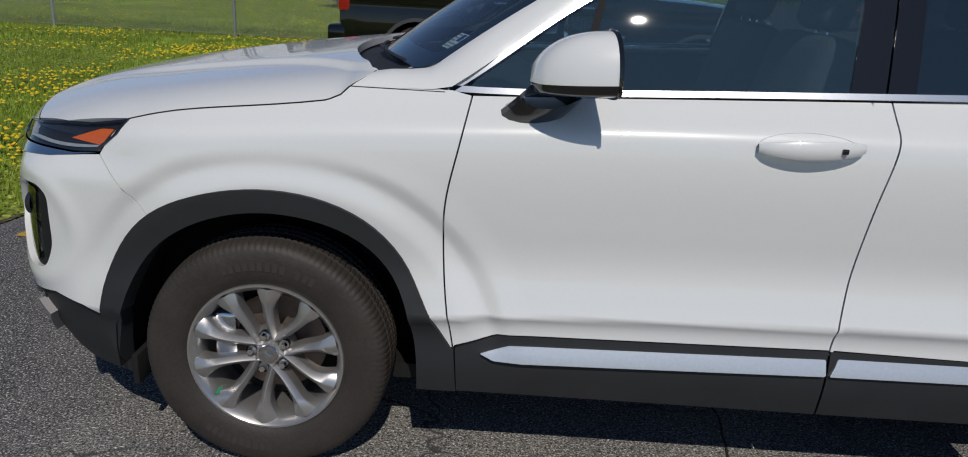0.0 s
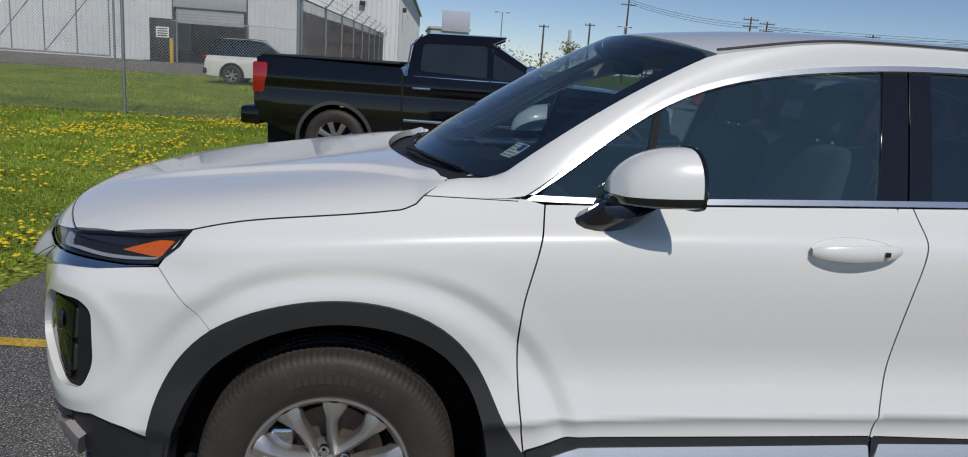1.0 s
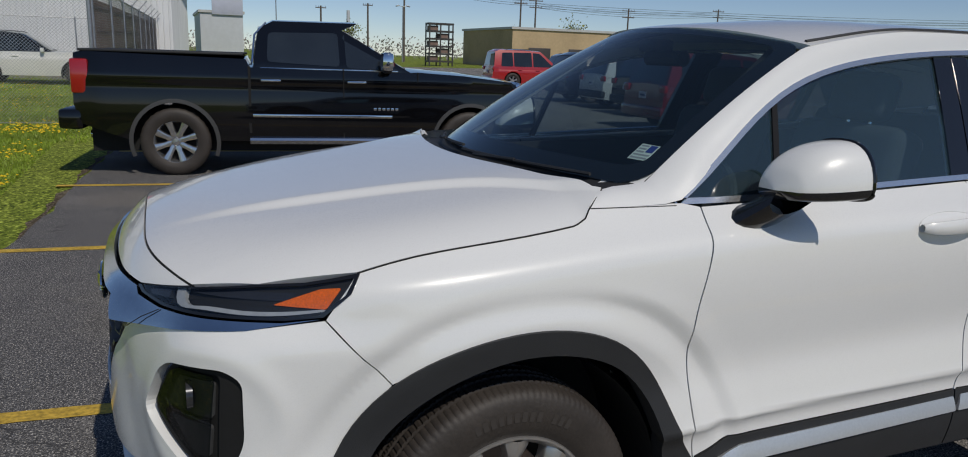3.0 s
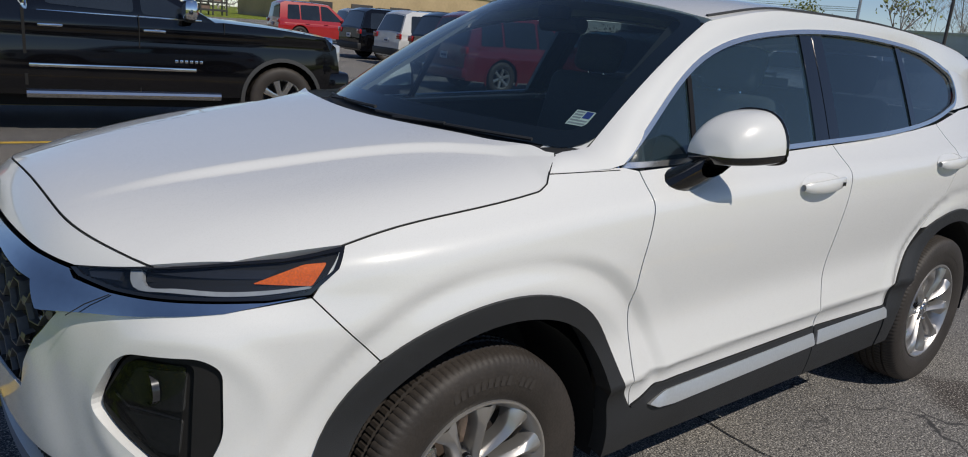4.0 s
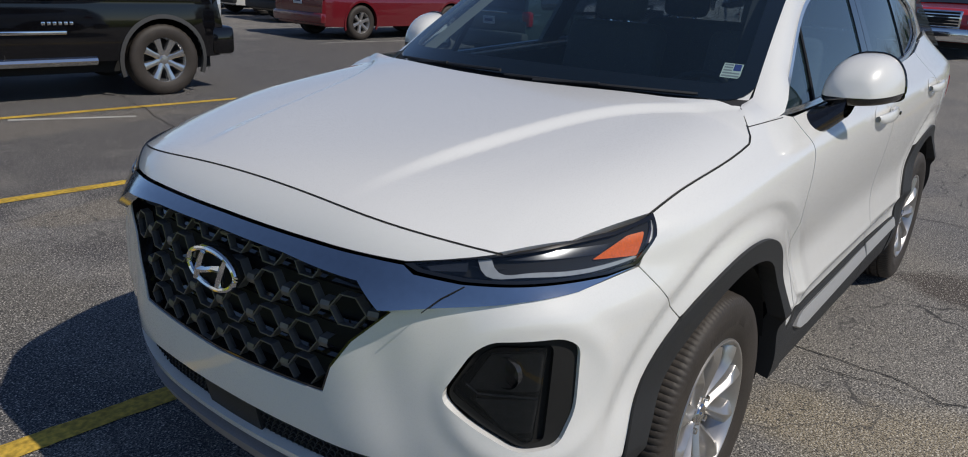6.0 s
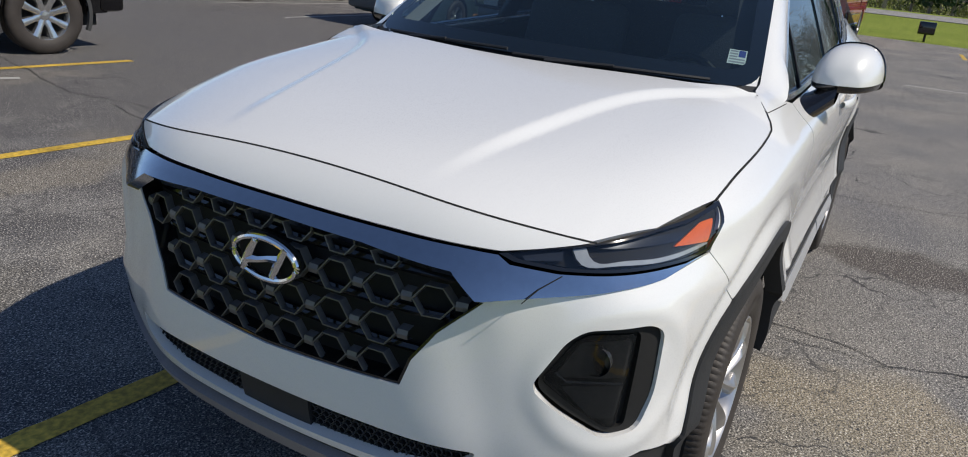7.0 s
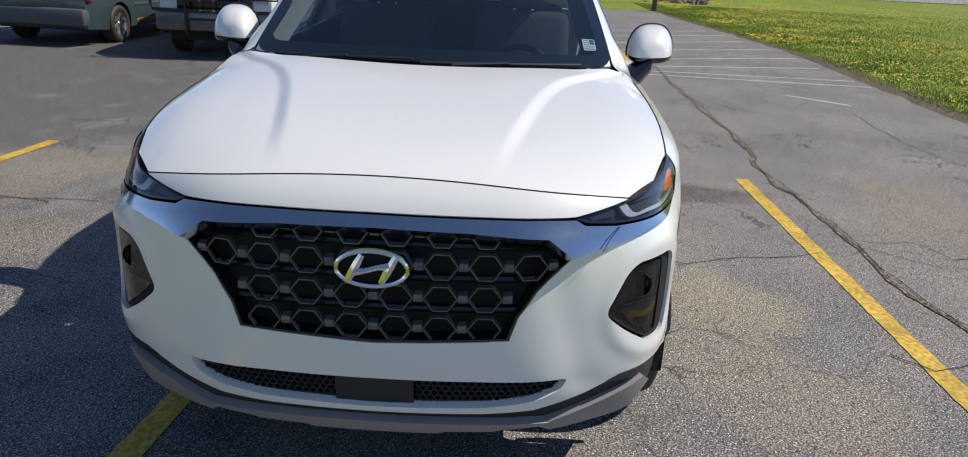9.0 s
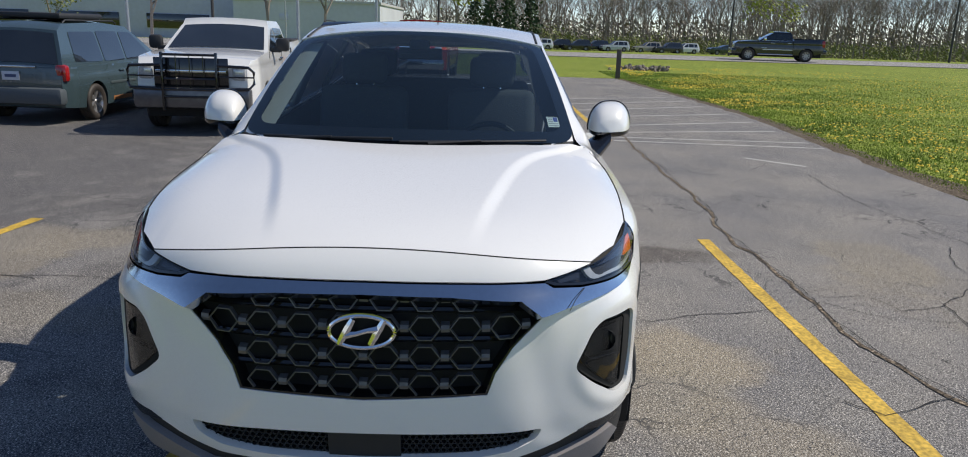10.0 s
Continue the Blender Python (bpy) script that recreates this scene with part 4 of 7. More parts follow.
TOPLINE = smooth_line([(0.505, 1.158), (0.60, 1.222), (0.79, 1.362), (0.979, 1.470), (1.269, 1.553), (1.467, 1.580), (1.73, 1.600), (2.10, 1.604), (2.48, 1.586), (2.80, 1.545), (2.98, 1.49)], 4)
BELT = smooth_line([(0.505, 1.150), (0.60, 1.150), (1.023, 1.164), (1.684, 1.190), (2.44, 1.228), (2.80, 1.275), (2.98, 1.315)], 4)
WIN_END = smooth_line([(2.98, 1.315), (3.045, 1.36), (3.06, 1.42), (3.03, 1.47), (2.98, 1.49)], 3)[1:-1]
for side in (1, -1):
    cs = cabin(side)
    ring_out = BELT + WIN_END + list(reversed(TOPLINE))
    c0 = np.array([1.8, 1.38])

    def inset(lp, d):
        p = np.array(lp)
        t = np.roll(p, -1, 0) - np.roll(p, 1, 0)
        t /= np.linalg.norm(t, axis=1)[:, None] + 1e-9
        return [tuple(q) for q in p + d * np.c_[-t[:, 1], t[:, 0]]]
    cage = panel("window_chrome", [ring_out, inset(ring_out, 0.016)], cs, BRIGHT_TRIM, car, 0.03, lip=0.012, off=0.006, label="chrome strip round the side windows")
    inner = inset(ring_out, 0.013)
    top_i = lambda x: float(np.interp(x, [p[0] for p in TOPLINE], [p[1] for p in TOPLINE])) - 0.016
    bot_i = lambda x: float(np.interp(x, [p[0] for p in BELT], [p[1] for p in BELT])) + 0.014

    def window(name, x0b, x0t, x1b, x1t, mat, extra=()):
        bx, tx = np.linspace(x0b, x1b, 8), np.linspace(x1t, x0t, 8)
        lp = [(x, bot_i(x)) for x in bx] + list(extra) + [(x, top_i(x)) for x in tx]
        return panel(name, [rounded(lp, 0.012, 2)], cs, mat, car, 0.06, lip=0.004, off=-0.010)
    lp = [(x, bot_i(x)) for x in np.linspace(0.56, 0.850, 6)] + [(x, top_i(x)) for x in np.linspace(0.905, 0.60, 6)]
    panel("quarter_light", [lp], cs, SIDE_GLASS, car, 0.06, lip=0.004, off=-0.010)
    window("door_window", 0.872, 0.928, 1.580, 1.640, SIDE_GLASS)
    window("door_window", 1.752, 1.800, 2.420, 2.455, DARK_GLASS)
    window("rear_side_window", 2.472, 2.500, 2.96, 2.96, DARK_GLASS, extra=[(3.02, 1.37), (3.04, 1.42), (3.015, 1.46)])
    for nm, pts in (("quarter_light_post", [(0.850, bot_i(0.85)), (0.872, bot_i(0.872)), (0.928, top_i(0.928)), (0.905, top_i(0.905))]),
                    ("door_post", [(1.580, bot_i(1.58)), (1.672, bot_i(1.67)), (1.722, top_i(1.72)), (1.640, top_i(1.64))]),
                    ("door_post", [(1.678, bot_i(1.67)), (1.752, bot_i(1.75)), (1.800, top_i(1.80)), (1.728, top_i(1.72))]),
                    ("door_post", [(2.420, bot_i(2.42)), (2.472, bot_i(2.47)), (2.500, top_i(2.50)), (2.455, top_i(2.455))])):
        panel(nm, [pts], cs, GLOSS_BLACK if nm == "door_post" else POST_BLACK, car, 0.05, lip=0.02, off=-0.004)
    # pillar and roof rail: from the window line to the screen and the roof edge
    rows = []
    n = 60
    ta = np.array([(0.24, 1.153), (0.36, 1.153)] + TOPLINE + [(3.2, 1.47), (3.42, 1.42)])
    tl = np.r_[0, np.cumsum(np.hypot(*np.diff(ta, axis=0).T))]
    tb = [np.array([0.245, -0.797, 1.160]), np.array([0.297, -0.768, 1.196]), np.array([0.36, -0.757, 1.197])]
    for s in np.linspace(0.02, 1, 14):
        tb.append(screen(np.array([s]), np.array([-1.0]))[0])
    for x in (1.22, 1.35, 1.5, 1.73, 2.0, 2.3, 2.6, 2.9, 3.1, 3.3, 3.45):
        tb.append(roof(np.array([x]), np.array([-0.632 + 0.02 * max(0, x - 2.6)]))[0])
    tb = np.array(tb)
    bl = np.r_[0, np.cumsum(np.linalg.norm(np.diff(tb, axis=0), axis=1))]
    # pair the two lines by their places along the car
    for i in range(n):
        f0 = i / (n - 1)
        xb = np.interp(f0, [0, 0.10, 0.42, 1], [0, 0.04, 0.32, 1])
        pa2 = np.array([np.interp(f0 * tl[-1], tl, ta[:, 0]), np.interp(f0 * tl[-1], tl, ta[:, 1])])
        pb = np.array([np.interp(0 + f0 * bl[-1], bl, tb[:, k]) for k in range(3)])
        pa = cs(np.array([pa2[0]]), np.array([pa2[1]]))[0]
        pb[1] *= side
        wgt = float(np.clip((0.66 - pa2[0]) / 0.16, 0, 1))
        if wgt > 0:
            yb = body(np.array([at_x(pa2[0], 1.152)]), np.array([1.152]))[0][1]
            pa[1] = (1 - wgt) * pa[1] + wgt * side * yb * (1 if True else 0)
        mid = (pa + pb) / 2
        m = np.array([mid[0], pa[1] * 0.62 + pb[1] * 0.38, max(pa[2], pb[2]) * 0.72 + min(pa[2], pb[2]) * 0.28 + 0.004])
        row = []
        for t in np.linspace(0, 1, 8):
            q = (1 - t) ** 2 * pa + 2 * t * (1 - t) * m + t * t * pb
            row.append(tuple(q))
        rows.append(row)
    loft("roof_rail_panel", rows, PAINT, car, smooth="all")
    tube("roof_seam", [tuple(roof(np.array([x]), np.array([-side * (0.600 + 0.0 * x)]))[0] + np.array([0, 0, 0.001])) for x in np.linspace(1.12, 3.35, 40)], 0.0065, TRIM, car, 6)
    # rear pillar
    panel("rear_pillar", [[(3.36, 1.33), (2.96, 1.30)] + [(3.045, 1.345), (3.075, 1.42), (3.04, 1.487), (2.97, 1.515), (2.85, 1.55), (3.2, 1.52), (3.45, 1.42), (3.50, 1.36)]], cs, PAINT, car, 0.03)

wsl = rounded([(0.0, -1.0), (1.0, -1.0), (1.0, 1.0), (0.0, 1.0)], 0.12, 6)
for side in (1, -1):
    panel("screen_corner", [[(-0.10, -0.98 * side), (0.15, -1.0 * side), (0.10, -0.9 * side), (-0.02, -0.84 * side), (-0.10, -0.85 * side)]], screen, PAINT, car, 0.03, lip=0, off=-0.005, centre=(1.5, 0, 0.9))
ws = panel("windscreen", [wsl], screen, SCREEN_GLASS, car, 0.05, lip=0.006, centre=(1.5, 0, 0.9))
panel("windscreen_band", [wsl, rounded([(0.085, -0.940), (0.955, -0.915), (0.955, 0.915), (0.085, 0.940)], 0.10, 6)], screen, GLOSS_BLACK, ws, 0.05, lip=0, off=-0.003, centre=(1.5, 0, 0.9), label="black printed edge of the windscreen")
rl = [(0.954 + 0.155 * (y / 0.63) ** 2, y) for y in np.linspace(-0.63, 0.63, 17)] + [(x, 0.632 - 0.02 * max(0, x - 2.6)) for x in (1.3, 1.8, 2.4, 3.0, 3.44)] + [(3.50, 0), ] + [(x, -0.632 + 0.02 * max(0, x - 2.6)) for x in (3.44, 3.0, 2.4, 1.8, 1.3)]
panel("roof", [rl], roof, PAINT, car, 0.05, lip=0.02, centre=(1.8, 0, 1))
# cowl, wipers
rows = []
for y in np.linspace(-0.75, 0.75, 25):
    q = (y / 0.76) ** 2
    rows.append([(0.10 + 0.165 * q, y, float(bonnet_z(np.array(0.10 + 0.165 * q), np.array(y))) - 0.030), (0.20 + 0.20 * q, y, 1.176 - 0.008 * q), (0.27 + 0.215 * q, y, 1.228 - 0.015 * q)])
loft("cowl", rows, TRIM, car)
for y0, y1 in ((-0.60, 0.02), (0.05, 0.62)):
    wp = raw("wiper", [], [], None, car, "black windscreen wiper")
    pts = []
    for t in np.linspace(0, 1, 12):
        v = (y0 + (y1 - y0) * t) / 0.74
        pts.append(tuple(screen(np.array([0.004 - 0.02 * t]), np.array([v]))[0] + np.array([-0.008, 0, 0.008])))
    tube("wiper_blade", pts, 0.006, TRIM, wp, 6)
    tube("wiper_arm", [tuple(screen(np.array([0.0]), np.array([(y1 - 0.12 * (1 if y1 > 0.3 else 1)) / 0.75]))[0] + np.array([-0.03, 0, -0.004])), tuple(np.array(pts[5]) + np.array([-0.004, 0, 0.004]))], 0.006, TRIM, wp, 6)
# sticker inside the screen: a small flag print on pale paper
st = panel("sticker", [[(0.125, -0.930), (0.208, -0.930), (0.208, -0.856), (0.125, -0.856)]], screen, WHITE_PAPER, ws, 0.03, lip=0, off=-0.005, centre=(1.5, 0, 0.9), label="pale paper sticker with a printed flag")
panel("sticker_print", [[(0.166, -0.925), (0.204, -0.925), (0.204, -0.897), (0.166, -0.897)]], screen, BLUE_INK, st, 0.03, lip=0, off=-0.004, centre=(1.5, 0, 0.9))
for i in range(5):
    b = 0.131 + 0.0157 * i
    v1 = -0.893 if b > 0.158 else -0.925
    panel("sticker_bar", [[(b, v1), (b + 0.008, v1), (b + 0.008, -0.861), (b, -0.861)]], screen, LAMP_GREY, st, 0.03, lip=0, off=-0.004, centre=(1.5, 0, 0.9))

# tail
def tail(y, z):
    a = np.abs(y)
    return np.stack([3.80 - 0.02 * z - np.where(z > 1.25, 0.75 * (z - 1.25), 0) - 0.30 * (a / 0.85) ** 4 - 0.03, y, z], axis=-1)


TU = float(at_x(3.44, 0.7))
def tl_u(lp):
    return [(u, z) for u, z in lp]
rear_l = [(at_x(3.46, 0.42), 0.33), (at_x(3.46, 0.6), 0.62), (2 * U_END - at_x(3.46, 0.6), 0.62), (2 * U_END - at_x(3.46, 0.42), 0.33)]


def tail_body(u, z):
    b = body(np.minimum(u, 2 * U_END - u), z)
    b[..., 1] = np.where(u > U_END, -b[..., 1], b[..., 1])
    return b


panel("rear_bumper", [rear_l], tail_body, TRIM, car, 0.05)
panel("tailgate", [[(at_x(3.47, 0.7), 0.625), (at_x(3.40, 1.25), 1.25), (2 * U_END - at_x(3.40, 1.25), 1.25), (2 * U_END - at_x(3.47, 0.7), 0.625)]], tail_body, PAINT, car, 0.05)
rows = [[(3.40 + 0.28 * (1 - abs(v) ** 3), v * 0.80, 1.25) for v in np.linspace(-1, 1, 13)], [(3.34 + 0.18 * (1 - abs(v) ** 3), v * 0.66, 1.50) for v in np.linspace(-1, 1, 13)]]
loft("rear_window", rows, DARK_GLASS, car)
for side in (1, -1):
    panel("tail_lamp", [sx([(3.30, 0.98), (3.42, 0.96), (3.44, 1.06), (3.32, 1.09)], side)], body, RED_LENS, car, 0.03, lip=0.01, off=0.006)
# floor pan and wheel wells
a_box("floor_pan", (3.5, 1.5, 0.05), (1.5, 0, 0.25), DARK, car)
a_box("engine_block", (0.9, 0.9, 0.5), (-0.30, 0, 0.62), DARK, car, 0.05)
for hx, hz in HUBS:
    for s in (1, -1):
        vs, fs = [], []
        for k in range(25):
            a = math.radians(-9 + 198 * k / 24)
            for y in (0.60, 0.905):
                vs.append((hx + 0.455 * math.cos(a), s * y, hz + 0.455 * math.sin(a)))
        for k in range(24):
            fs.append((2 * k, 2 * k + 1, 2 * k + 3, 2 * k + 2))
        raw("wheel_liner", vs, fs, LINER, car, smooth=True)
        a_box("inner_wing", (0.95, 0.02, 0.75), (hx, s * 0.60, 0.62), LINER, car)
a_box("mud_flap", (0.02, 0.16, 0.10), (-0.430, -0.78, 0.25), LINER, car, 0.004)

# mirrors
def mirror(side):
    m = raw("door_mirror", [], [], None, car, "white mirror housing on a gloss black stalk")
    n1, n2 = 16, 40
    rows = []
    for i in range(n1 + 1):
        t = i / n1
        f = max(0.0, 1 - t ** 2.3) ** 0.5 * (1 - 0.04 * (1 - t))
        row = []
        for k in range(n2):
            a = 2 * math.pi * k / n2
            ca, sa = math.cos(a), math.sin(a)
            ry = math.copysign(abs(ca) ** 0.75, ca) * 0.112 * (0.30 + 0.70 * f)
            ry = ry if t < 1 else 0.0
            rz = abs(sa) ** 1.0 * 0.128 * f if sa > 0 else -abs(sa) ** 0.45 * 0.036 * (0.5 + 0.5 * f)
            rz = rz if t < 1 else 0.0
            y = -0.976 + 0.020 * t + ry
            z = 1.204 + 0.012 * t + rz
            x = 0.914 - 0.184 * t - 0.20 * (y + 0.976)
            z += 0.13 * (x - 0.80)
            row.append((x, side * y, z))
        rows.append(row)
    vs = [p for r in rows for p in r]
    up, low = [], []
    for i in range(n1):
        for k in range(n2):
            q = (i * n2 + k, i * n2 + (k + 1) % n2, (i + 1) * n2 + (k + 1) % n2, (i + 1) * n2 + k)
            (up if k < n2 // 2 else low).append(q)
    raw("mirror_cap", vs, up, PAINT, m, smooth="all")
    raw("mirror_base", vs, low, GLOSS_BLACK, m, smooth="all")
    rim = [(x + 0.004, y, z) for x, y, z in rows[0]]
    tube("mirror_rim", rim, 0.006, GLOSS_BLACK, m, 6, closed=True)
    b = len(rim)
    raw("mirror_glass", rim + [(0.899, side * -0.976, 1.225)], [(k, (k + 1) % b, b) for k in range(b)], CHROME, m)
    rows = []
    for t in np.linspace(0, 1, 9):
        c = Vector((0.722 + 0.078 * t, side * (-0.855 - 0.105 * t), 1.100 + 0.090 * t ** 1.2))
        w, h = 0.100 - 0.012 * t, 0.055 - 0.008 * t
        rows.append([(c.x + w * math.cos(a), c.y, c.z + h * math.sin(a) + 0.25 * w * math.cos(a)) for a in np.linspace(0, 2 * math.pi, 14, endpoint=False)])
    loft("mirror_stalk", rows, GLOSS_BLACK, m, closed=True)


mirror(1), mirror(-1)
# antenna fin
loft("roof_antenna", [[(3.02 + 0.01 * k, -0.02, 1.645), (3.10, -0.004, 1.705 - 0.03 * k * 0), (3.16, 0.0, 1.64)] for k in (0,)] + [[(3.02, 0.02, 1.645), (3.10, 0.004, 1.705), (3.16, 0.0, 1.64)]], PAINT, car)

# inside
dash = []
for y in np.linspace(-0.70, 0.70, 15):
    dash.append([(0.36, y, 1.11), (0.48, y, 1.135), (0.62, y, 1.14 + 0.02 * math.exp(-((y + 0.37) / 0.2) ** 2)), (0.78, y, 1.08), (0.80, y, 0.80), (0.45, y, 0.60)])
loft("dashboard", dash, DASH, car)
vs, fs = lathe([(0.185, 0.0)], 3, "x")
tube("steering_wheel", [(0.93 + 0.06 * math.sin(a), -0.37 + 0.18 * math.cos(a), 1.03 + 0.17 * math.sin(a)) for a in np.linspace(0, 2 * math.pi, 28, endpoint=False)], 0.015, DASH, car, 8, closed=True)
a_box("steering_hub", (0.05, 0.16, 0.12), (0.92, -0.37, 1.02), DASH, car, 0.02)
a_box("steering_hub", (0.20, 0.05, 0.05), (0.84, -0.37, 1.02), DASH, car, 0.02)


def seat(x, y, w):
    s = raw("seat", [], [], None, car, "grey fabric seat with a headrest")
    part("seat_cushion", box(bmesh.new(), (0.52, w, 0.18), (x, y, 0.68), 0.06, segments=3), SEAT, s, smooth=True)
    t = Matrix.Rotation(radians(16), 4, "Y")
    part("seat_back", box(bmesh.new(), (0.16, w, 0.64), (x + 0.34, y, 1.02), 0.06, t, segments=3), SEAT, s, smooth=True)
    for k in ([0] if w < 0.7 else [-0.42, 0.42]):
        part("headrest", box(bmesh.new(), (0.10, 0.27, 0.18), (x + 0.43, y + k, 1.43), 0.045, t, segments=3), SEAT, s, smooth=True)
        for dy in (-0.05, 0.05):
            tube("headrest_post", [(x + 0.42, y + k + dy, 1.30), (x + 0.43, y + k + dy, 1.38)], 0.007, CHROME, s, 6)


seat(1.22, -0.38, 0.52), seat(1.22, 0.38, 0.52), seat(2.10, 0, 1.30)
rows = [[tuple(roof(np.array([x]), np.array([y]))[0] - np.array([0, 0, 0.035])) for y in np.linspace(-0.6, 0.6, 9)] for x in np.linspace(1.16, 3.3, 9)]
loft("headliner", rows, LININGS, car)
tube("inner_mirror", [(1.02, -0.11, 1.545), (1.02, 0.11, 1.545)], 0.030, DASH, car, 10)
a_box("screen_sensor", (0.10, 0.10, 0.05), (0.97, 0, 1.59), DASH, car, 0.015)
for s in (1, -1):
    # driver's lining takes the dashboard's dark tone, shade put into its colour
    loft("pillar_lining", [[(0.50, s * 0.640, 1.200), (0.515, s * 0.735, 1.190)], [(1.06, s * 0.505, 1.585), (1.08, s * 0.605, 1.570)]], LININGS if s > 0 else DASH, car)
    loft("door_lining", [[(0.55, s * 0.80, 1.13), (1.6, s * 0.81, 1.16), (2.6, s * 0.80, 1.20)], [(0.55, s * 0.78, 0.4), (1.6, s * 0.78, 0.4), (2.6, s * 0.78, 0.4)]], DASH, car)

# wheels
def wheel_meshes():
    """The meshes of one wheel, its outer face towards -y, its axle at the origin."""
    prof = [(0.226, 0.088), (0.236, 0.100), (0.262, 0.110), (0.300, 0.114), (0.328, 0.111), (0.342, 0.103), (0.350, 0.088), (0.353, 0.066), (0.354, 0.062), (0.345, 0.060), (0.345, 0.052),
            (0.355, 0.050), (0.356, 0.022), (0.347, 0.020), (0.347, 0.010), (0.356, 0.008)]
    prof = [(0.236 + (r - 0.236) * 1.09 if r > 0.236 else r, a) for r, a in prof]
    prof = [(r, -a) for r, a in prof] + [(r, a) for r, a in reversed(prof)]
    seg = 480
    vs, fs = lathe(prof, seg)
    n = len(prof)
    out = []
    for i, (x, y, z) in enumerate(vs):
        k, j = divmod(i, n)
        r, a = prof[j]
        if r > 0.350 and 0.055 < abs(a) < 0.105:
            if k % 4 == 0:
                x, z = x * (1 - 0.003 / r), z * (1 - 0.003 / r)
        elif r > 0.3625 and k % 4 == (0 if a < 0 else 2):
            x, z = x * (1 - 0.004 / r), z * (1 - 0.004 / r)
        out.append((x, y, z))
    return out, fs


def hero_wheel(at):
    w = raw("wheel", [], [], None, car, "silver twin-spoke alloy wheel with a worn brown-grey tyre")
    w.matrix_basis = at
    vs, fs = wheel_meshes()
    raw("tyre", vs, fs, RUBBER, w, smooth=True)
    vs, fs = lathe([(0.199, 0.10), (0.199, -0.02), (0.209, -0.080), (0.223, -0.100), (0.227, -0.104), (0.233, -0.104), (0.235, -0.098), (0.226, -0.085)], 72)
    raw("rim", vs, fs, ALLOY, w, smooth=True)
    vs, fs = lathe([(0.0, 0.0), (0.155, 0.0), (0.155, 0.025), (0.0, 0.025)], 48)
    raw("brake_disc", [(x, y + 0.02, z) for x, y, z in vs], fs, DISC, w, smooth=True)
    vs, fs = lathe([(0.0, 0.05), (0.200, 0.05)], 48)
    raw("brake_shield", vs, fs, DARK, w)
    a_box("brake_caliper", (0.07, 0.09, 0.15), (-0.135, -0.005, 0.04), SATIN, w, 0.015)
    # five pairs of spokes, each pair astride a wheel nut, flaring where they meet the rim
    for k in range(5):
        for s in (-1, 1):
            base = math.radians(104 + 72 * k)
            er, et = Vector((math.cos(base), 0, math.sin(base))), Vector((-math.sin(base), 0, math.cos(base)))
            rows = []
            for i in range(13):
                t = i / 12
                r = 0.030 + 0.190 * t
                mid = 0.0225 + 0.016 * t + 0.021 * t * t
                wide_in = 0.0110 + 0.003 * t + 0.014 * sstep((t - 0.70) / 0.30)
                wide_out = 0.0130 + 0.007 * t + 0.026 * sstep((t - 0.55) / 0.45) ** 1.4 + 0.004 * sstep((0.30 - t) / 0.30)
                y = -0.066 - 0.030 * sstep(t / 0.9) - 0.004 * math.sin(math.pi * t)
                row = []
                for q, dy in ((-wide_in, 0.050), (-wide_in, 0.012), (-0.86 * wide_in, 0.006), (0.10 * wide_out, -0.006), (0.22 * wide_out, -0.006), (0.92 * wide_out, 0.010), (wide_out, 0.016), (wide_out, 0.050)):
                    p = er * math.sqrt(max(0.0, r * r - (mid + q) ** 2)) + et * (s * (mid + q))
                    row.append((p.x, float(y) + dy, p.z))
                rows.append(row if s > 0 else row[::-1])
            loft("spoke", rows, ALLOY, w, smooth=True)
    vs, fs = lathe([(0.0, -0.074), (0.034, -0.073), (0.037, -0.066), (0.042, -0.060), (0.066, -0.056), (0.072, -0.046), (0.074, -0.01)], 40)
    raw("hub", vs, fs, ALLOY, w, smooth=True)
    vs, fs = lathe([(0.0, -0.079), (0.026, -0.078), (0.030, -0.074), (0.031, -0.070)], 32)
    cap = raw("hub_cap", vs, fs, SATIN, w, smooth=True)
    a_box("cap_mark", (0.022, 0.003, 0.008), (0, -0.080, 0), CHROME, cap, 0.001, Matrix.Rotation(radians(35), 4, "Y"))
    for k in range(5):
        a = math.radians(104 + 72 * k)
        px, pz = 0.054 * math.cos(a), 0.054 * math.sin(a)
        vs, fs = lathe([(0.0, -0.078), (0.0095, -0.078), (0.0095, -0.050)], 6)
        raw("wheel_nut", [(x + px, y, z + pz) for x, y, z in vs], fs, CHROME, w)
        vs, fs = lathe([(0.0155, -0.064), (0.017, -0.064), (0.017, -0.05), (0.0155, -0.05)], 20)
        raw("nut_seat", [(x + px, y, z + pz) for x, y, z in vs], fs, GLOSS_BLACK, w)
    tube("tyre_valve", [(-0.150, -0.07, -0.125), (-0.158, -0.095, -0.135)], 0.005, material("green_valve_cap", (0.02, 0.25, 0.12), 0.5), w, 8)
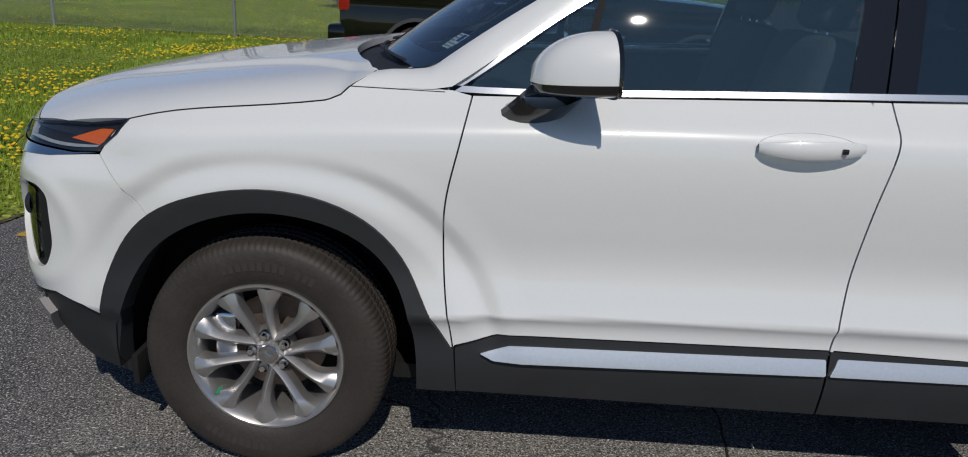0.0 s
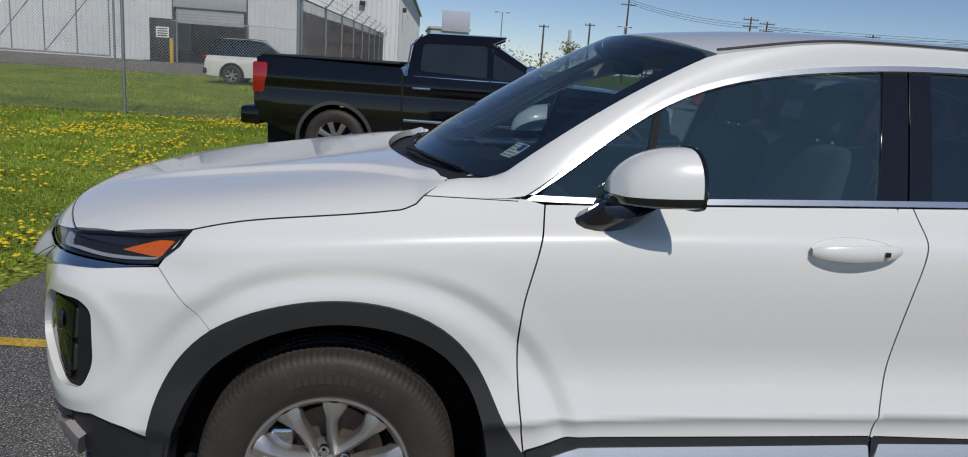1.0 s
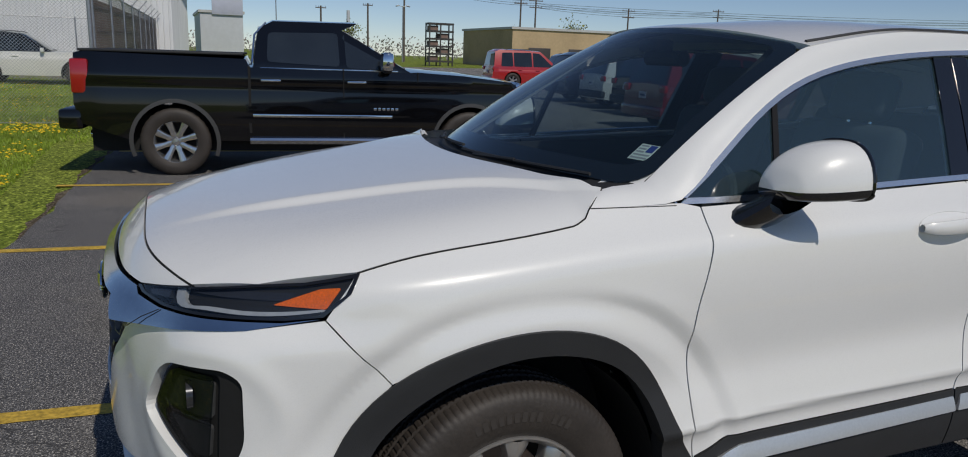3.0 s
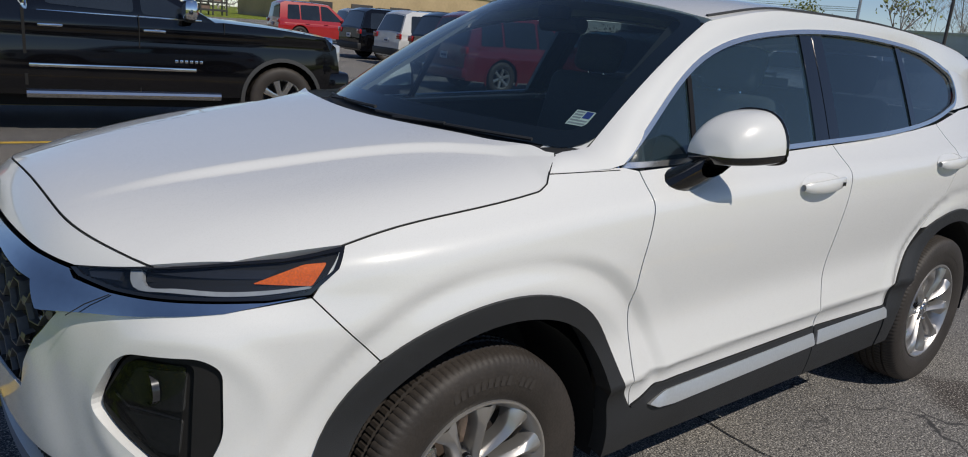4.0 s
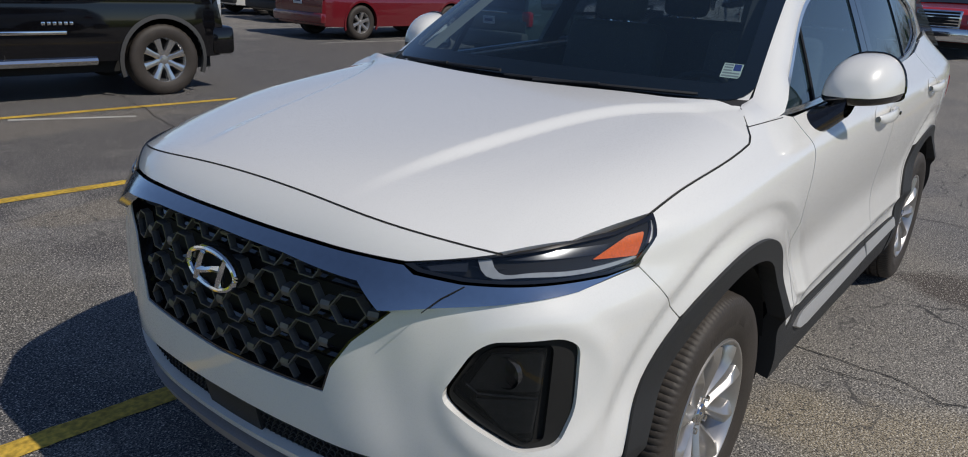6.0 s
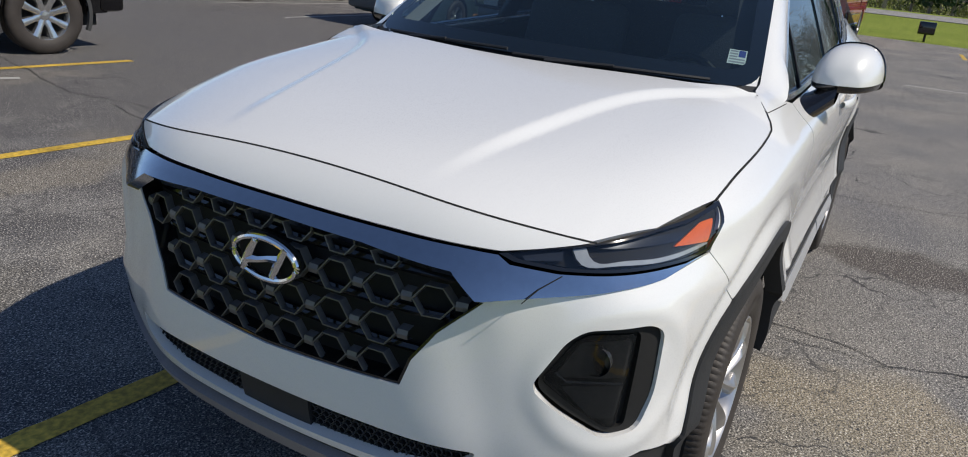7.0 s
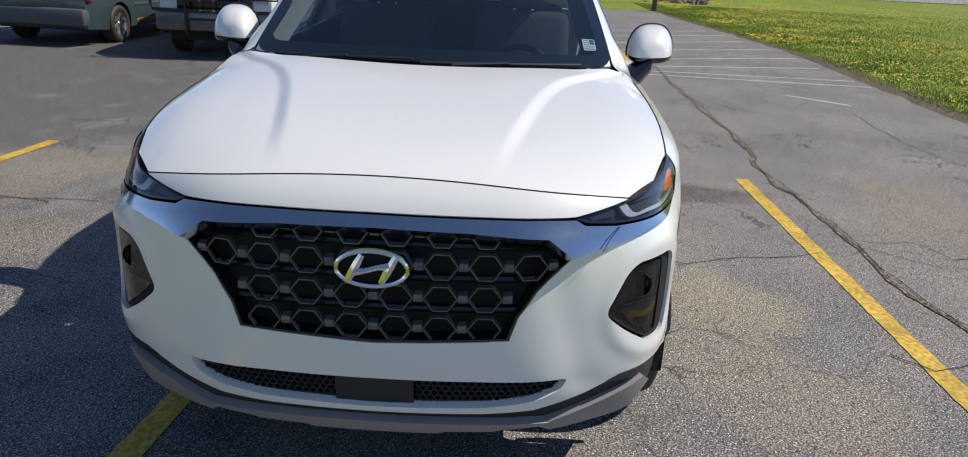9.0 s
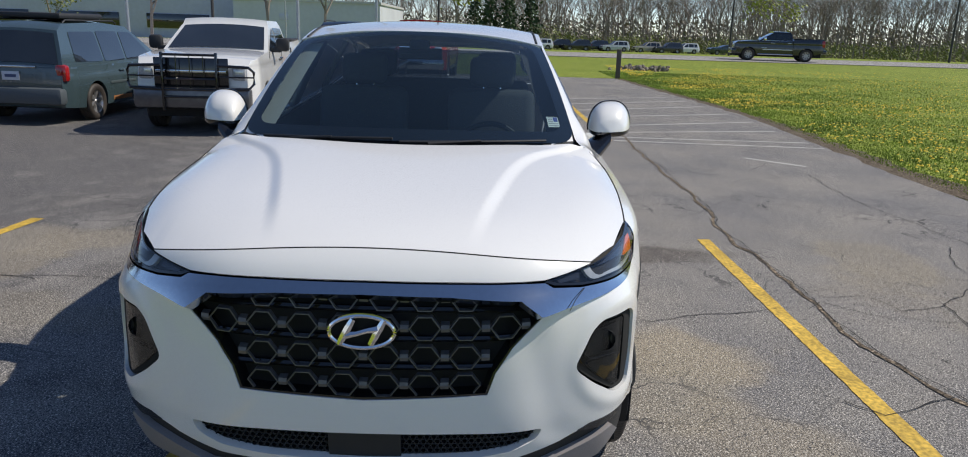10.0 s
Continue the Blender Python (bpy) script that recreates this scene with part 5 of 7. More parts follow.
    # plain raised bars where the maker's writing stands on the tyre
    for a0, cnt in ((92, 9), (62, 3), (250, 10)):
        for i in range(cnt):
            a = math.radians(a0 + 4.2 * (cnt / 2 - i))
            er, et = Vector((math.cos(a), 0, math.sin(a))), Vector((-math.sin(a), 0, math.cos(a)))
            vs = []
            for rr, tt in ((0.280, -0.007), (0.280, 0.007), (0.308, 0.007), (0.308, -0.007)):
                p = er * rr + et * tt
                yy = -np.interp(rr, [0.262, 0.300, 0.328], [0.110, 0.114, 0.111]) - 0.0015
                vs.append((p.x, yy, p.z))
            raw("tyre_bar", vs, [(0, 1, 2, 3)], RUBBER_MARK, w)
    return w


TYRE_Y = 0.822
w0 = hero_wheel(Matrix.Translation((0, -TYRE_Y, 0.354)))


def wheel_copy(m):
    made = {}
    for o in (w0, *w0.children_recursive):
        c = o.copy()
        scene.collection.objects.link(c)
        made[o] = c
        c.parent = made.get(o.parent, car)
    made[w0].matrix_basis = m


wheel_copy(Matrix.Translation((2.765, -TYRE_Y, 0.354)) @ Matrix.Rotation(radians(20), 4, "Y"))
wheel_copy(Matrix.Translation((0, TYRE_Y, 0.354)) @ Matrix.Rotation(math.pi, 4, "Z"))
wheel_copy(Matrix.Translation((2.765, TYRE_Y, 0.354)) @ Matrix.Rotation(math.pi, 4, "Z"))

# ---- ground ----
def ground_z(x, y):
    """The lie of the land: it falls beyond the lot and climbs a little towards the white building."""
    if isinstance(x, (int, float)) and isinstance(y, (int, float)):
        t = min(max((6 - x) / 8, 0.0), 1.0)
        return (0.007 * min(max(x - 24, 0), 34) - 0.022 * min(max(x - 58, 0), 100) - 0.001 * min(max(x - 158, 0), 400)
                + 0.010 * min(max(y - 14, 0), 60) * t * t * (3 - 2 * t))
    x, y = np.asarray(x, float), np.asarray(y, float)
    return 0.007 * np.clip(x - 24, 0, 34) - 0.022 * np.clip(x - 58, 0, 100) - 0.001 * np.clip(x - 158, 0, 400) + 0.010 * np.clip(y - 14, 0, 60) * sstep((6 - x) / 8)


ticks = np.unique(np.r_[np.linspace(-900, -60, 15), np.linspace(-60, 180, 61), np.linspace(180, 900, 13)])
gv = [(x, y, float(ground_z(x, y)) - 0.015) for x in ticks for y in ticks]
nt_ = len(ticks)
gf = [(i * nt_ + j, (i + 1) * nt_ + j, (i + 1) * nt_ + j + 1, i * nt_ + j + 1) for i in range(nt_ - 1) for j in range(nt_ - 1)]
tagged(raw("ground", gv, gf, GRASS, None, smooth="all"), "short green spring grass dotted with dandelions", "ground", kind="structure")


def ragged(pts, amp=0.05, step=0.25, seed=1.0):
    """A closed or open 2D line with an uneven course."""
    out = []
    for a, b in zip(pts[:-1], pts[1:]):
        a, b = np.array(a, float), np.array(b, float)
        k = max(1, int(np.hypot(*(b - a)) / step))
        n = np.array([-(b - a)[1], (b - a)[0]]) / (np.hypot(*(b - a)) + 1e-9)
        for i in range(k):
            p = a + (b - a) * i / k
            out.append(tuple(p + n * amp * (noise.noise(Vector((p[0] * 2.1, p[1] * 2.1, seed))) + 0.6 * noise.noise(Vector((p[0] * 7, p[1] * 7, seed))))))
    return out


WEST = [(-2.6, -6.6), (-2.45, -3.0), (-2.25, 0.9), (-2.02, 2.9), (-1.9, 4.2), (-1.64, 8.3), (-1.2, 13.0)]
SOUTH = [(26.5, -5.3), (18, -5.9), (15, -6.1), (12, -6.05), (8.9, -5.85), (7, -5.75), (5.3, -5.78), (3.0, -6.1), (0.5, -6.4), (-2.6, -6.6)]
lot_edge = ragged(SOUTH, 0.10) + ragged(WEST, 0.06) + [(-0.9, 20), (1.0, 27), (4, 80), (70, 80), (70, 26), (26.7, 1.5), (26.5, -5.3)]
lot = panel("pavement", [lot_edge], lambda a, b: np.stack([a, b, ground_z(a, b)], axis=-1), ASPHALT, None, 1.5, lip=0.03, centre=(0, 0, -5))
tagged(lot, "worn grey asphalt parking lot with patches and cracks", "pavement", kind="structure")
soil = panel("soil_edge", [ragged([(26.5, -5.2), (18, -5.8), (12, -5.95), (7, -5.65), (3.0, -6.0), (-2.5, -6.5)], 0.12, 0.2, 4.0) + list(reversed(ragged([(26.5, -5.65), (18, -6.3), (12, -6.45), (7, -6.25), (3.0, -6.6), (-2.5, -7.1)], 0.20, 0.2, 7.0)))],
             lambda a, b: np.stack([a, b, ground_z(a, b) - 0.006], axis=-1), DIRT, None, 0.5, lip=0.0, centre=(0, 0, -5))
tagged(soil, "crumbled soil along the edge of the asphalt", "soil", kind="structure")
soil = panel("soil_edge", [ragged(WEST, 0.05, 0.2, 4.0) + list(reversed(ragged([(x - 0.05, y) for x, y in WEST], 0.10, 0.2, 7.0)))],
             lambda a, b: np.stack([a, b, ground_z(a, b) - 0.006], axis=-1), DIRT, None, 0.5, lip=0.0, centre=(0, 0, -5))
tagged(soil, "crumbled soil along the edge of the asphalt", "soil", kind="structure")
road = panel("road", [[(36, -200), (44, -200), (39.5, 0), (42, 60), (34, 60), (31.5, 0)]], lambda a, b: np.stack([a + 15, b, ground_z(a + 15, b) + 0.02], axis=-1), PALE_ROAD, None, 4.0, lip=0.02, centre=(40, 0, -9))
tagged(road, "pale asphalt public road beyond the grass", "road", kind="structure")
apron = panel("gravel_apron", [ragged([(-60, 34), (-20, 33), (-9, 32), (-4, 30), (0.5, 27)], 0.4, 1.0) + [(2, 45.9), (-60, 45.9)]], lambda a, b: np.stack([a, b, ground_z(a, b) + 0.01], axis=-1), GRAVEL, None, 2.0, lip=0.03, centre=(0, 0, -9))
tagged(apron, "grey gravel apron before the building", "gravel", kind="structure")


def line(p, q, w, mat, name="parking_line"):
    p, q = Vector((*p, 0)), Vector((*q, 0))
    d = (q - p).normalized()
    s = Vector((-d.y, d.x, 0)) * w / 2
    n = max(2, int((q - p).length / 0.04))
    vs, fs = [], []
    for i in range(n + 1):
        c = p + (q - p) * i / n
        for k in (-1, 1):
            v = c + k * s * (1 + 0.12 * noise.noise(Vector((c.x * 14 + 5 * k, c.y * 14, 1))))
            vs.append(v + Vector((0, 0, float(ground_z(v.x, v.y)) + 0.004)))
    for i in range(n):
        c = p + (q - p) * i / n
        if noise.noise(Vector((c.x * 6, c.y * 6, 9))) + 0.5 * noise.noise(Vector((c.x * 23, c.y * 23, 2))) > -0.85:
            fs.append((2 * i, 2 * i + 2, 2 * i + 3, 2 * i + 1))
    o = raw(name, vs, fs, mat, None)
    return tagged(o, "worn %s parking line painted on the asphalt" % ("yellow" if mat == YELLOW else "white"), "road marking", "parking lines", kind="structure")


for p, q in (((3.32, -2.235), (-2.1, -2.26)), ((3.1, 0.56), (-2.0, 1.0)), ((3.37, 3.47), (-2.0, 3.97)), ((3.45, 6.30), (-1.9, 6.91)), ((3.5, 9.35), (-1.4, 9.85)), ((17.5, -2.36), (9.4, -2.38)), ((23.6, -2.2), (21.5, -2.25))):
    line(p, q, 0.105, YELLOW)
for p, q in (((9.4, -2.45), (9.2, -5.8)), ((9.82, -2.45), (9.81, -5.79)), ((10.4, -2.4), (11.33, -5.77)), ((11.3, -2.4), (12.83, -5.87)), ((12.8, -2.4), (14.35, -5.83)), ((14.2, -2.4), (16.01, -5.73)), ((15.7, -2.4), (17.48, -5.65)), ((17.1, -2.4), (18.52, -5.39)),
             ((13.2, -1.1), (13.3, -2.2)), ((9.0, 11.15), (14.5, 10.2)), ((8.6, 8.9), (13, 8.75)), ((1.0, 6.45), (2.0, 5.95)), ((17.6, 11.2), (18.3, 13.4)), ((7.97, -4.1), (7.36, -4.75))):
    line(p, q, 0.08, PALE)


def crack(pts, w, seed):
    vs, fs = [], []
    ln = ragged(pts, 0.05, 0.06, seed) + [pts[-1]]
    for i, p in enumerate(ln):
        a, b = np.array(ln[max(0, i - 1)]), np.array(ln[min(len(ln) - 1, i + 1)])
        d = (b - a) / (np.hypot(*(b - a)) + 1e-9)
        h = w * (0.5 + 0.35 * noise.noise(Vector((p[0] * 11, p[1] * 11, seed))))
        for k in (-1, 1):
            vs.append((p[0] - k * d[1] * h, p[1] + k * d[0] * h, 0.0045 + 0.001 * (seed % 3)))
    for i in range(len(ln) - 1):
        fs.append((2 * i, 2 * i + 1, 2 * i + 3, 2 * i + 2))
    return tagged(raw("pavement_crack", vs, fs, CRACK if w < 0.03 else SEALED, None), "dark crack running through the asphalt", "crack", "pavement cracks", kind="structure")


for i, (pts, w) in enumerate((([(14, -2.8), (8.8, -2.66), (4.5, -2.60), (3.8, -2.47), (2.4, -2.54), (1.77, -2.52), (1.06, -2.54), (0.42, -2.68), (-0.6, -3.1), (-1.8, -3.5)], 0.031),
                              ([(8.8, -2.69), (4.5, -2.63), (3.8, -2.5), (2.4, -2.57), (1.06, -2.57), (0.42, -2.72), (-0.6, -3.15)], 0.012),
                              ([(4.2, 4.6), (4.21, 2.9), (4.2, 1.0), (4.24, -0.85), (4.28, -1.46), (4.38, -1.9), (4.40, -2.45)], 0.012),
                              ([(1.95, 4.6), (1.74, 3.65), (1.82, 2.93), (1.89, 2.29), (1.6, 0.6), (1.44, -0.76), (1.45, -1.12), (1.35, -1.38), (1.44, -1.62), (1.55, -1.95), (1.64, -2.25)], 0.011),
                              ([(1.32, -0.9), (1.36, -1.18), (1.33, -1.4)], 0.008), ([(6.86, -4.5), (5.9, -4.42), (5.16, -4.37), (4.46, -4.48), (3.76, -4.56), (3.0, -4.62), (2.0, -4.8)], 0.014),
                              ([(3.3, -4.35), (2.76, -4.06), (2.35, -3.98), (2.0, -3.65), (1.8, -3.43), (1.41, -3.35), (0.9, -3.5), (0.5, -3.4)], 0.012), ([(1.8, -3.43), (1.65, -3.06), (1.94, -2.96), (1.91, -2.65)], 0.010), ([(0.42, -2.68), (0.3, -2.5), (0.22, -2.24), (0.35, -2.1)], 0.012), ([(1.64, -2.45), (1.80, -2.6), (1.57, -2.8), (1.5, -3.08), (1.48, -3.5)], 0.008),
                              ([(7.6, -4.3), (7.0, -3.9), (6.4, -4.05)], 0.012), ([(3.3, -3.0), (3.0, -3.3), (2.8, -3.2)], 0.008), ([(0.9, -2.9), (0.4, -3.1), (0.0, -2.7)], 0.008), ([(8, 5), (6.5, 3.0), (6.4, 1.4)], 0.012), ([(2.5, 7.2), (2.0, 5.2), (2.2, 4.0), (1.78, 2.6)], 0.012), ([(6, 9), (5.6, 7), (5.8, 5.6), (4.2, 4.6)], 0.010))):
    crack(pts, w if w > 0.03 else 0.62 * w, 1.0 + i * 1.7)




# ---- vehicles ----
CAR_GLASS = material("tinted_car_glass", (0.018, 0.022, 0.025), 0.04, coat=1.0, grain=0.3, scale=2)
BLACK_PAINT = material("black_car_paint", (0.004, 0.004, 0.005), 0.06, coat=0.35, grain=0.2, scale=3, spec=0.4)
ARCH_GREY = material("grey_arch_trim", (0.06, 0.06, 0.06), 0.45, grain=0.1, scale=90)
PLATE = material("number_plate", (0.60, 0.62, 0.66), 0.5, grain=0.1, scale=40)
PLATE_BAR = material("plate_bar", (0.05, 0.07, 0.16), 0.5)
RUST = material("rust", (0.25, 0.10, 0.03), 0.9, grain=0.4, scale=30)
HEAD_LENS = material("clear_lamp", (0.55, 0.57, 0.58), 0.12, 0.3, coat=1.0, grain=0.2, scale=30)


def paint(name, color, rough=0.25):
    return material(name, color, rough, 0.0, 1.0, grain=0.06, scale=200, stain=0.08, stain_scale=2)


TYRE_SIMPLE, RIM_SIMPLE = {}, {}


def add_wheel(parent, x, y, R, rim_mat, out, spokes=6):
    key = (round(R, 3), spokes)
    if key not in TYRE_SIMPLE:
        prof = [(0.62 * R, 0.10), (0.72 * R, 0.118), (0.86 * R, 0.12), (0.95 * R, 0.108), (R, 0.085), (R, 0.03), (0.975 * R, 0.028), (0.975 * R, 0.018), (R, 0.016)]
        prof = [(r, -a) for r, a in prof] + [(r, a) for r, a in reversed(prof)]
        vs, fs = lathe(prof, 60)
        n = len(prof)
        vs = [(v[0] * (0.985 if (i // n) % 2 and math.hypot(v[0], v[2]) > 0.94 * R else 1), v[1], v[2] * (0.985 if (i // n) % 2 and math.hypot(v[0], v[2]) > 0.94 * R else 1)) for i, v in enumerate(vs)]
        me = bpy.data.meshes.new("tyre")
        me.from_pydata(vs, [], fs)
        me.shade_smooth()
        me.materials.append(RUBBER)
        vs, fs = lathe([(0.55 * R, 0.08), (0.56 * R, -0.06), (0.62 * R, -0.095), (0.645 * R, -0.098), (0.645 * R, -0.088)], 48)
        for k in range(spokes):
            a = 2 * math.pi * k / spokes + 0.3
            er, et = Vector((math.cos(a), 0, math.sin(a))), Vector((-math.sin(a), 0, math.cos(a)))
            b = len(vs)
            for r, w, d in ((0.05 * R, 0.13 * R, -0.06), (0.30 * R, 0.085 * R, -0.075), (0.60 * R, 0.12 * R, -0.088)):
                for q, dy in ((-1, 0.04), (-0.8, 0.0), (0, -0.008), (0.8, 0.0), (1, 0.04)):
                    p = er * r + et * (w * q)
                    vs.append((p.x, d + dy, p.z))
            for i in range(2):
                for j in range(4):
                    fs.append((b + i * 5 + j, b + i * 5 + j + 1, b + i * 5 + j + 6, b + i * 5 + j + 5))
        b = len(vs)
        v2, f2 = lathe([(0.0, -0.085), (0.10 * R, -0.083), (0.16 * R, -0.06), (0.17 * R, 0.0)], 24)
        vs += v2
        fs += [tuple(i + b for i in f) for f in f2]
        rm = bpy.data.meshes.new("rim")
        rm.from_pydata(vs, [], fs)
        rm.shade_smooth()
        rm.set_sharp_from_angle(angle=radians(35))
        dk = bpy.data.meshes.new("brake")
        vs, fs = lathe([(0.0, 0.02), (0.56 * R, 0.02)], 32)
        dk.from_pydata(vs, [], fs)
        dk.materials.append(DARK)
        TYRE_SIMPLE[key] = (me, rm, dk)
    me, rm, dk = TYRE_SIMPLE[key]
    rk = (key, rim_mat.name)
    if rk not in RIM_SIMPLE:
        r2 = rm.copy()
        r2.materials.clear()
        r2.materials.append(rim_mat)
        RIM_SIMPLE[rk] = r2
    w = new("wheel", me)
    w.parent = parent
    w.matrix_basis = Matrix.Translation((x, y, R)) @ (Matrix.Identity(4) if out < 0 else Matrix.Rotation(math.pi, 4, "Z"))
    for nm, mm in (("rim", RIM_SIMPLE[rk]), ("brake", dk)):
        o = new(nm, mm)
        o.parent = w
    return w


def vehicle(name, label, category, at, mat, top, cab, W, axles, R, zb=0.28, lean=0.30, belt=1.0, windows=(), rim=None, bumpers=None, group="", spokes=6, arch=None, trim=None, posts=True, roof_mat=None):
    """A car: its shoulder line top (x, z) from the rear foot to the front foot, its cabin line, and windows as outlines (x, z)."""
    v = thing(name, label, category, at, group)
    lh0, lh1 = min(p[0] for p in top), max(p[0] for p in top)
    hw = W / 2

    def side_y(x, z):
        end = 0.13 * sstep((x - (lh1 - 0.55)) / 0.55) ** 1.5 + 0.09 * sstep(((lh0 + 0.4) - x) / 0.4) ** 1.5
        bulge = 0.035 * ((z - 0.75) / 0.45) ** 2 * (z > 0.75) + 0.03 * ((0.75 - z) / 0.45) ** 2 * (z < 0.75)
        crease = 0.010 * np.exp(-((z - belt + 0.16) / 0.025) ** 2)
        return hw - end - bulge + crease

    def cab_y(x, z):
        return hw - 0.075 - lean * np.maximum(z - belt, 0) - 0.06 * (z - belt) ** 2 - 0.10 * sstep((x - (lh1 - 1.7)) / 1.2) * 0.5
    outline = list(top)
    bottom = []
    ra = R * 1.16
    for ax in sorted(axles, reverse=True):
        bottom += [(ax + ra * math.cos(a), max(zb, R + ra * math.sin(a))) for a in np.linspace(math.asin(max(-1, (zb - R) / ra)), math.pi - math.asin(max(-1, (zb - R) / ra)), 16)]
    loop = outline + bottom
    cabl = list(cab)
    for s in (1, -1):
        panel("body_side", [loop], lambda x, z, s=s: np.stack([x, s * side_y(x, z), z], axis=-1), mat, v, 0.10, lip=0.06, centre=((lh0 + lh1) / 2, 0, 0.7))
        panel("cabin_side", [cabl], lambda x, z, s=s: np.stack([x, s * cab_y(x, z), z], axis=-1), roof_mat or mat, v, 0.12, lip=0.03, centre=((lh0 + lh1) / 2, 0, 0.9))
        for wl in windows:
            panel("side_window", [rounded(wl, 0.05, 2)], lambda x, z, s=s: np.stack([x, s * cab_y(x, z), z], axis=-1), CAR_GLASS, v, 0.15, lip=0.008, off=0.008, centre=((lh0 + lh1) / 2, 0, 0.9))
        for ax in axles:
            add_wheel(v, ax, s * (hw - 0.125), R, rim or ALLOY, -s if False else s, spokes) if False else add_wheel(v, ax, s * (hw - 0.125), R, rim or ALLOY, s, spokes)
            if arch:
                arcs = [(ax + r * math.cos(a), R + r * math.sin(a)) for r, sgn in ((ra * 1.0, 1), (ra * 1.10, -1)) for a in (np.linspace(-0.35, math.pi + 0.35, 22) if sgn > 0 else np.linspace(math.pi + 0.35, -0.35, 22))]
                panel("arch_trim", [arcs], lambda x, z, s=s: np.stack([x, s * side_y(x, z), z], axis=-1), arch, v, 0.06, lip=0.03, off=0.012, centre=((lh0 + lh1) / 2, 0, 0.7))
    for pts, fy, nm in ((outline, side_y, "body_top"), (cabl, cab_y, "roof")):
        fine = []
        for a, b in zip(pts[:-1], pts[1:]):
            k = max(1, int(math.hypot(b[0] - a[0], b[1] - a[1]) / 0.15))
            fine += [(a[0] + (b[0] - a[0]) * i / k, a[1] + (b[1] - a[1]) * i / k) for i in range(k)]
        fine.append(pts[-1])
        rows = []
        for i, (x, z) in enumerate(fine):
            y0 = float(fy(np.array(x), np.array(z)))
            row = []
            for q in np.linspace(-1, 1, 11):
                up = 0.035 * (1 - q * q)
                row.append((x, q * y0, z + up * (1 if 0 < i < len(fine) - 1 else 0)))
            rows.append(row)
        loft(nm, rows, roof_mat if roof_mat and nm == "roof" else mat, v)
    # front and rear screens lie on the first and last slopes of the cabin
    for (a, b), nm in (((cabl[0], cabl[1]), "rear_window"), ((cabl[-1], cabl[-2]), "windscreen")):
        d = (np.array(b) - np.array(a))
        n2 = np.array([-d[1], d[0]]) / np.hypot(*d)
        n2 = n2 if (n2[0] < 0) == (nm == "rear_window") else -n2
        rows = []
        for t in (0.10, 0.5, 0.92):
            p = np.array(a) + d * t
            y0 = float(cab_y(np.array(p[0]), np.array(p[1]))) - 0.07
            rows.append([(p[0] + n2[0] * 0.012, q * y0, p[1] + n2[1] * 0.012 + 0.037 * (1 - q * q) * (0.9 if t < 0.9 else 1)) for q in np.linspace(-1, 1, 9)])
        loft(nm, rows, CAR_GLASS, v)
    if posts:
        mx = cabl[-1][0] - 0.15
        for s in (1, -1):
            a_box("door_mirror", (0.12, 0.20, 0.15), (mx - 0.15, s * (hw + 0.06), belt + 0.08), trim or mat, v, 0.04)
            for hx in (mx - 0.95, mx - 1.85):
                if hx > axles[0] + 0.3:
                    a_box("door_handle", (0.20, 0.035, 0.03), (hx, s * (float(side_y(np.array(hx), np.array(belt - 0.14))) + 0.012), belt - 0.12), trim or mat, v, 0.01)
    a_box("underbody", (lh1 - lh0 - 0.3, W - 0.45, 0.45), ((lh0 + lh1) / 2, 0, 0.50), DARK, v)
    return v


def stripe(v, name, x0, x1, z0, z1, y, mat, th=0.02):
    for s in (1, -1):
        a_box(name, (x1 - x0, th, z1 - z0), ((x0 + x1) / 2, s * y, (z0 + z1) / 2), mat, v, min(0.008, th / 3))


def lamps(v, x, hw, z, size, mat, name):
    for s in (1, -1):
        a_box(name, size, (x, s * hw, z), mat, v, 0.03)


